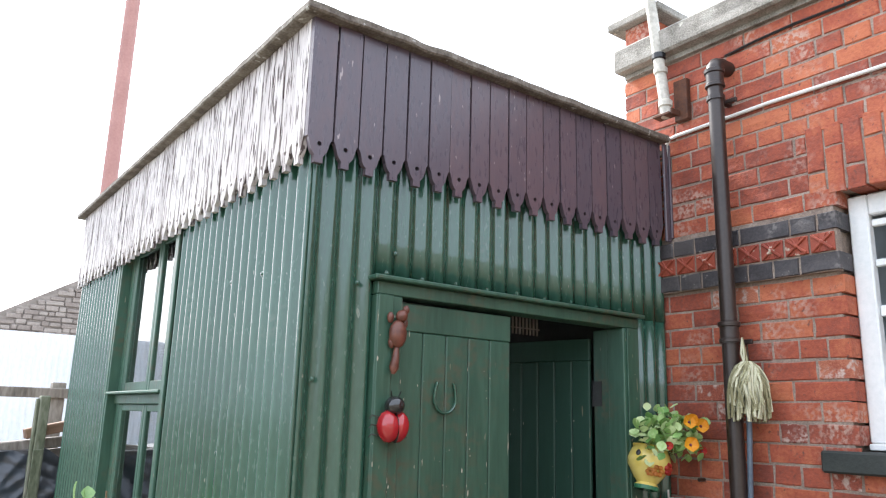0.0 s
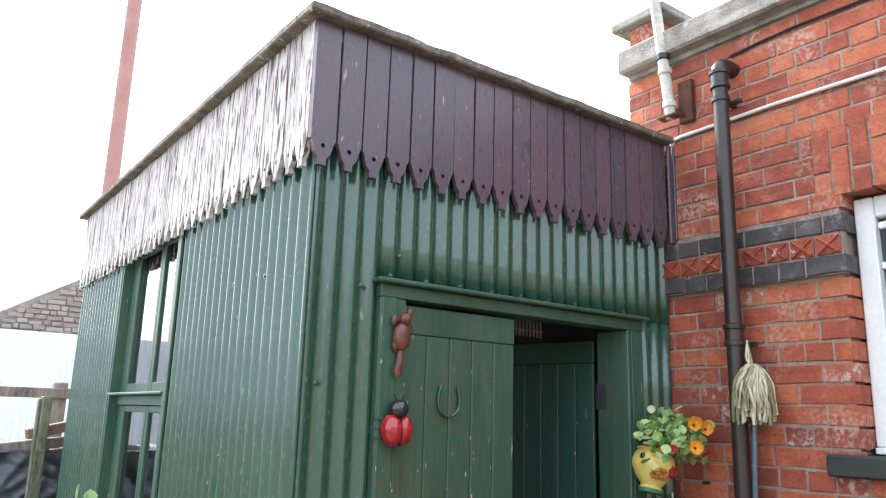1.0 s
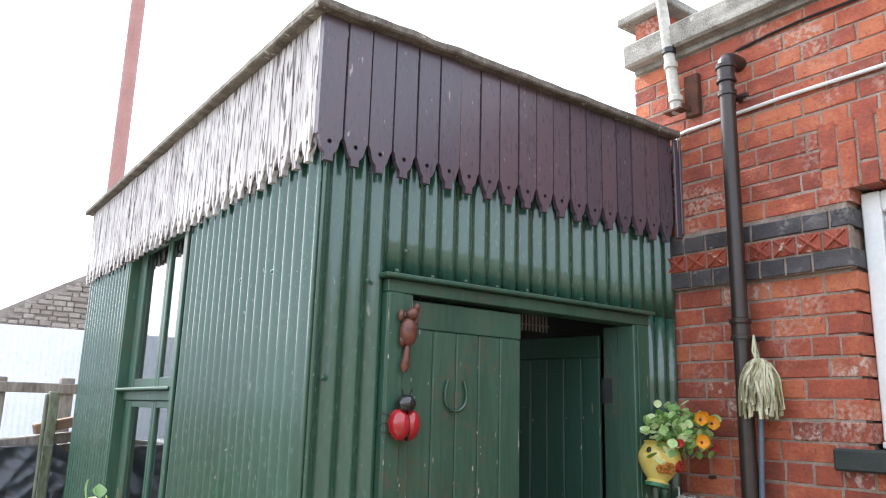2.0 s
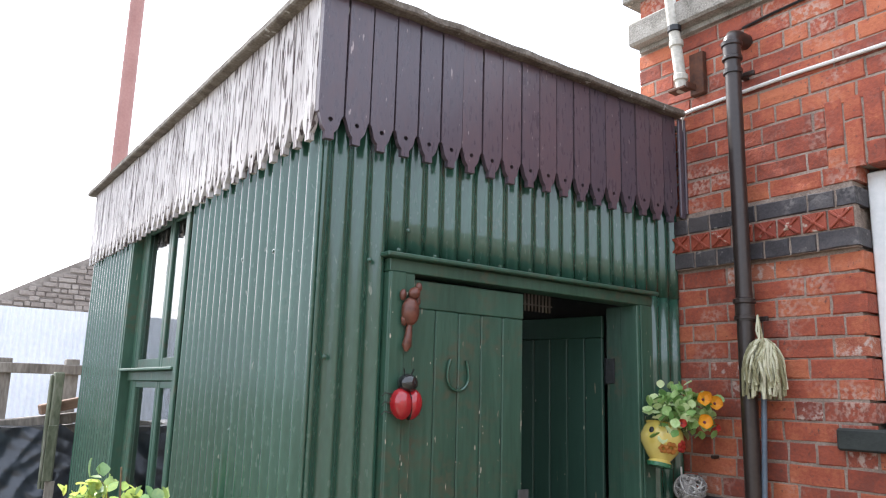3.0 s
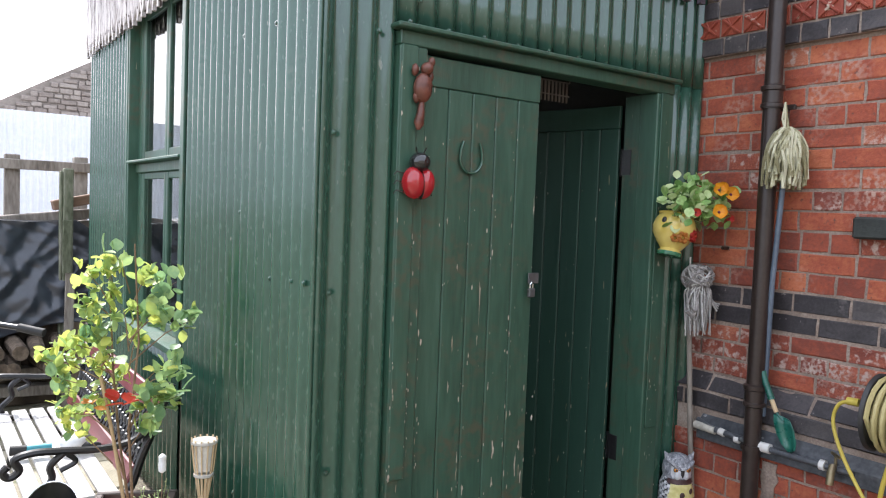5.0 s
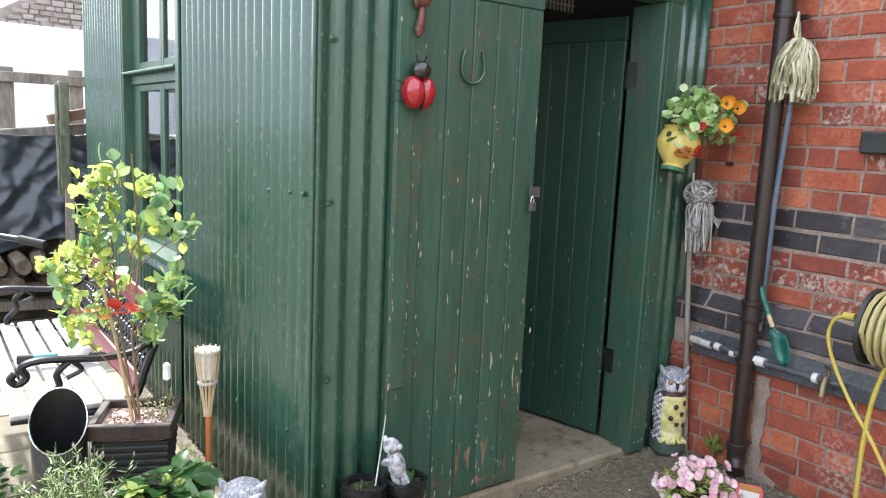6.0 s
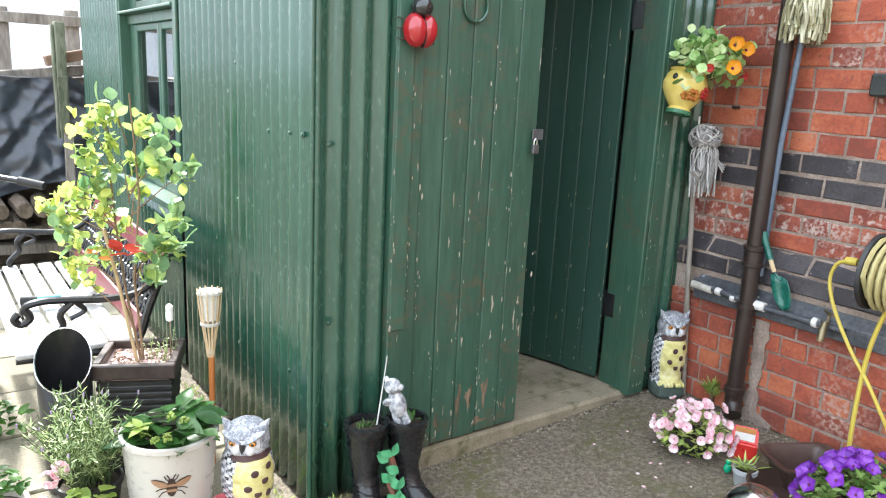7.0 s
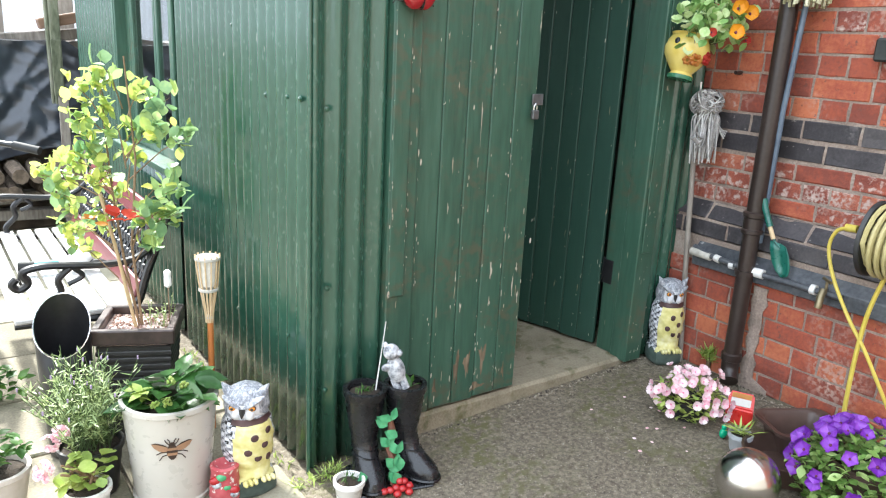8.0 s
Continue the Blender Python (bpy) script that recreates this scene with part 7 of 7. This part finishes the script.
JOINT = 0.0098
RISE = 0.0815      # one brick and one joint


def lay(name, x, y, z, me, parent):
    ob = new(name, me)
    ob.matrix_basis = pose(x + rng.uniform(-0.0018, 0.0018), y, z + rng.uniform(-0.0014, 0.0014), rng.uniform(-0.25, 0.25), 0, 0)
    ob.parent = parent


def course(z, top, y_to, x, blue, first, bond, height=RISE - JOINT, through_end=False, slope=0.0, kind=""):
    """One course from y = top to y_to: a first brick of its own length, then stretchers (S) and headers (H) in turn."""
    y, k, L = top, 0, max(first - JOINT, 0.03)
    while y - 0.03 > y_to:
        L = min(L, y - y_to)
        if y - L - y_to < 0.05:
            L = y - y_to
        end = through_end and y - L - y_to < 0.002
        if y > -1.12:
            chalk = not blue and rng.random() < (0.75 if 0.82 < z < 1.0 else (0.10 if 1.1 < z < 2.2 else 0.02))
            me = brick_mesh(kind + str(blue) + str(chalk), L, height, CHALKY if chalk else (BLUE_BRICK if blue else BRICK), 0.11 if end else (0.05 if slope else 0.013), slope)
            lay("brick", x, y, z, me, wall)
        y -= L + JOINT
        L = (0.2265 if bond[k % len(bond)] == "S" else 0.1135) - JOINT
        k += 1


# first length and bond of each course: plinth, above the plinth, above the blue courses, above the band
PLINTH = [(0.10, "S"), (0.06, "H"), (0.20, "S"), (0.07, "H"), (0.05, "S"), (0.10, "H"), (0.16, "S")]
LOWER = [(0.16, "S"), (0.09, "H"), (0.05, "S")]
MIDDLE = [(0.10, "H"), (0.06, "S"), (0.067, "HHSHHH"), (0.052, "S"), (0.105, "SSH"), (0.055, "S"), (0.175, "S"), (0.049, "S"), (0.097, "H"), (0.052, "S"), (0.178, "S"), (0.054, "S")]
UPPER = [(0.05, "S"), (0.22, "S"), (0.09, "S"), (0.256, "S"), (0.095, "H"), (0.20, "S"), (0.08, "S"), (0.405, "S"), (0.10, "H"), (0.14, "S"), (0.24, "S")]
UPPER_Z = 2.4745
for i, (first, bond) in enumerate(PLINTH):
    course(0.0045 + RISE * i, 0.012, -1.25, W - 0.05, False, first, bond)
for z0, first, slope in ((0.678, 0.042, 0.0), (0.757, 0.158, 0.05)):
    course(z0, 0.012, -1.25, W - 0.05, True, first, "S", height=0.067, slope=slope)
for i, (first, bond) in enumerate(LOWER):
    course(0.834 + 0.0735 * i, 0.02, -1.25, W, False, first, bond, height=0.063)
course(1.0595, 0.02, -1.25, W, True, 0.155, "S")
course(1.1445, 0.02, -1.25, W, True, 0.05, "S")
for i, (first, bond) in enumerate(MIDDLE):
    z = 1.226 + RISE * i
    course(z, 0.02, YW if z > 1.45 else -1.25, W, False, first, bond, through_end=z > 1.53)
for i, (first, bond) in enumerate(UPPER):
    z = UPPER_Z + RISE * i
    course(z, Y1 if z > 2.86 else 0.02, YW if z < 2.5 else (-0.733 if z < 2.80 else -1.25), W, False, first, bond, through_end=z < 2.5)
# raised band: two blue courses and a row of star tiles
for z0, first, bond in ((2.2115, 0.131, "HSHHSH"), (2.374, 0.10, "HSS")):
    course(z0, 0.01, YW - 0.002, W - 0.03, True, first, bond, height=0.070, through_end=True, kind="band")
bm = bmesh.new()
box(bm, W - 0.022, W + 0.012, YW + 0.004, 0.01, 2.2085, 2.443)
part("band_bed", bm, MORTAR, house)
tile_mesh = None
for k in range(8):
    if tile_mesh is None:
        bm = bmesh.new()
        box(bm, -0.004, 0.004, -0.096, 0, 0, 0.076, 0.002)
        for sg in (-1, 1):
            for w, dx in ((0.010, -0.013), (0.005, -0.009)):
                m = Matrix.Translation((0, -0.048, 0.038)) @ pose(0, 0, 0, sg * 39 + (0 if w == 0.010 else sg * 24), 0, 0)
                box(bm, dx, 0.0, -0.052 if w == 0.010 else -0.04, 0.052 if w == 0.010 else 0.04, -w / 2, w / 2, 0.002, m=m)
        ball(bm, (-0.010, -0.048, 0.038), (0.008, 0.011, 0.011), 10, 6)
        tile_mesh = mesh_of("tile", bm, TERRACOTTA)
    ob = new("tile", tile_mesh)
    ob.matrix_basis = pose(W - 0.026, 0.005 - 0.1055 * k, 2.289)
    ob.parent = wall
# upright bricks over the window
for k in range(14):
    for z0, h in (((2.525, 0.19), (2.725, 0.093)) if k % 2 else ((2.525, 0.093), (2.628, 0.19))):
        y = -0.735 - 0.0765 * k
        if y > -1.35:
            lay("brick", W - 0.002, y, z0, brick_mesh("soldier", 0.0665, h, BRICK, 0.11 if z0 < 2.53 and k > 1 else 0.0145), wall)



# the rest of the brickwork, joined
def rest_course(v, f, z, y0, y1, x, length):
    y = y0
    while y - 0.05 > y1:
        L = min(length - JOINT, y - y1)
        h, c, n = RISE - JOINT, 0.004, len(v)
        for xx, e in ((x + 0.013, 0.0), (x + c, 0.0), (x, c)):
            v += [(xx, y - e, z + e), (xx, y - L + e, z + e), (xx, y - L + e, z + h - e), (xx, y - e, z + h - e)]
        for r in (0, 4):
            f += [(n + r + i, n + r + (i + 1) % 4, n + r + 4 + (i + 1) % 4, n + r + 4 + i) for i in range(4)]
        f.append((n + 8, n + 9, n + 10, n + 11))
        y -= L + JOINT


for mat, blue in ((BRICK_FAR, False), (BLUE_BRICK, True)):
    rest_v, rest_f = [], []
    layers = [(0.0045 + RISE * i, False, 0.05) for i in range(8)] + [(0.678, True, 0.05), (0.757, True, 0.05)] + [(0.834 + 0.0735 * i, False, 0.0) for i in range(3)]
    layers += [(1.0595, True, 0.0), (1.1445, True, 0.0)] + [(1.226 + RISE * i, False, 0.0) for i in range(12)] + [(2.2115, True, 0.03), (2.374, True, 0.03)] + [(UPPER_Z + RISE * i, False, 0.0) for i in range(11)]
    for n, (z, is_blue, proud) in enumerate(layers):
        if is_blue != blue:
            continue
        start = -1.942 if 1.47 < z < 2.5 else (-1.90 if 2.5 <= z < 2.80 else -1.262)
        rest_course(rest_v, rest_f, z, start - 0.07 * (n % 3), -5.9, W - proud, 0.1135 if n % 4 == 1 else 0.2265)
    if not blue:
        for k in range(8, 16):
            y, n = -0.735 - PITCH * k, len(rest_v)
            rest_v += [(xx, yy, zz) for xx in (W + 0.1, W - 0.002) for yy, zz in ((y, 2.525), (y - 0.066, 2.525), (y - 0.066, 2.818), (y, 2.818))]
            rest_f += [(n + i, n + (i + 1) % 4, n + 4 + (i + 1) % 4, n + 4 + i) for i in range(4)] + [(n + 4, n + 5, n + 6, n + 7)]
    me = bpy.data.meshes.new("brickwork_rest")
    me.from_pydata(rest_v, [], rest_f)
    me.materials.append(mat)
    ob = new("brickwork_rest", me)
    ob.parent = wall
    ob["kind"] = "stuff"
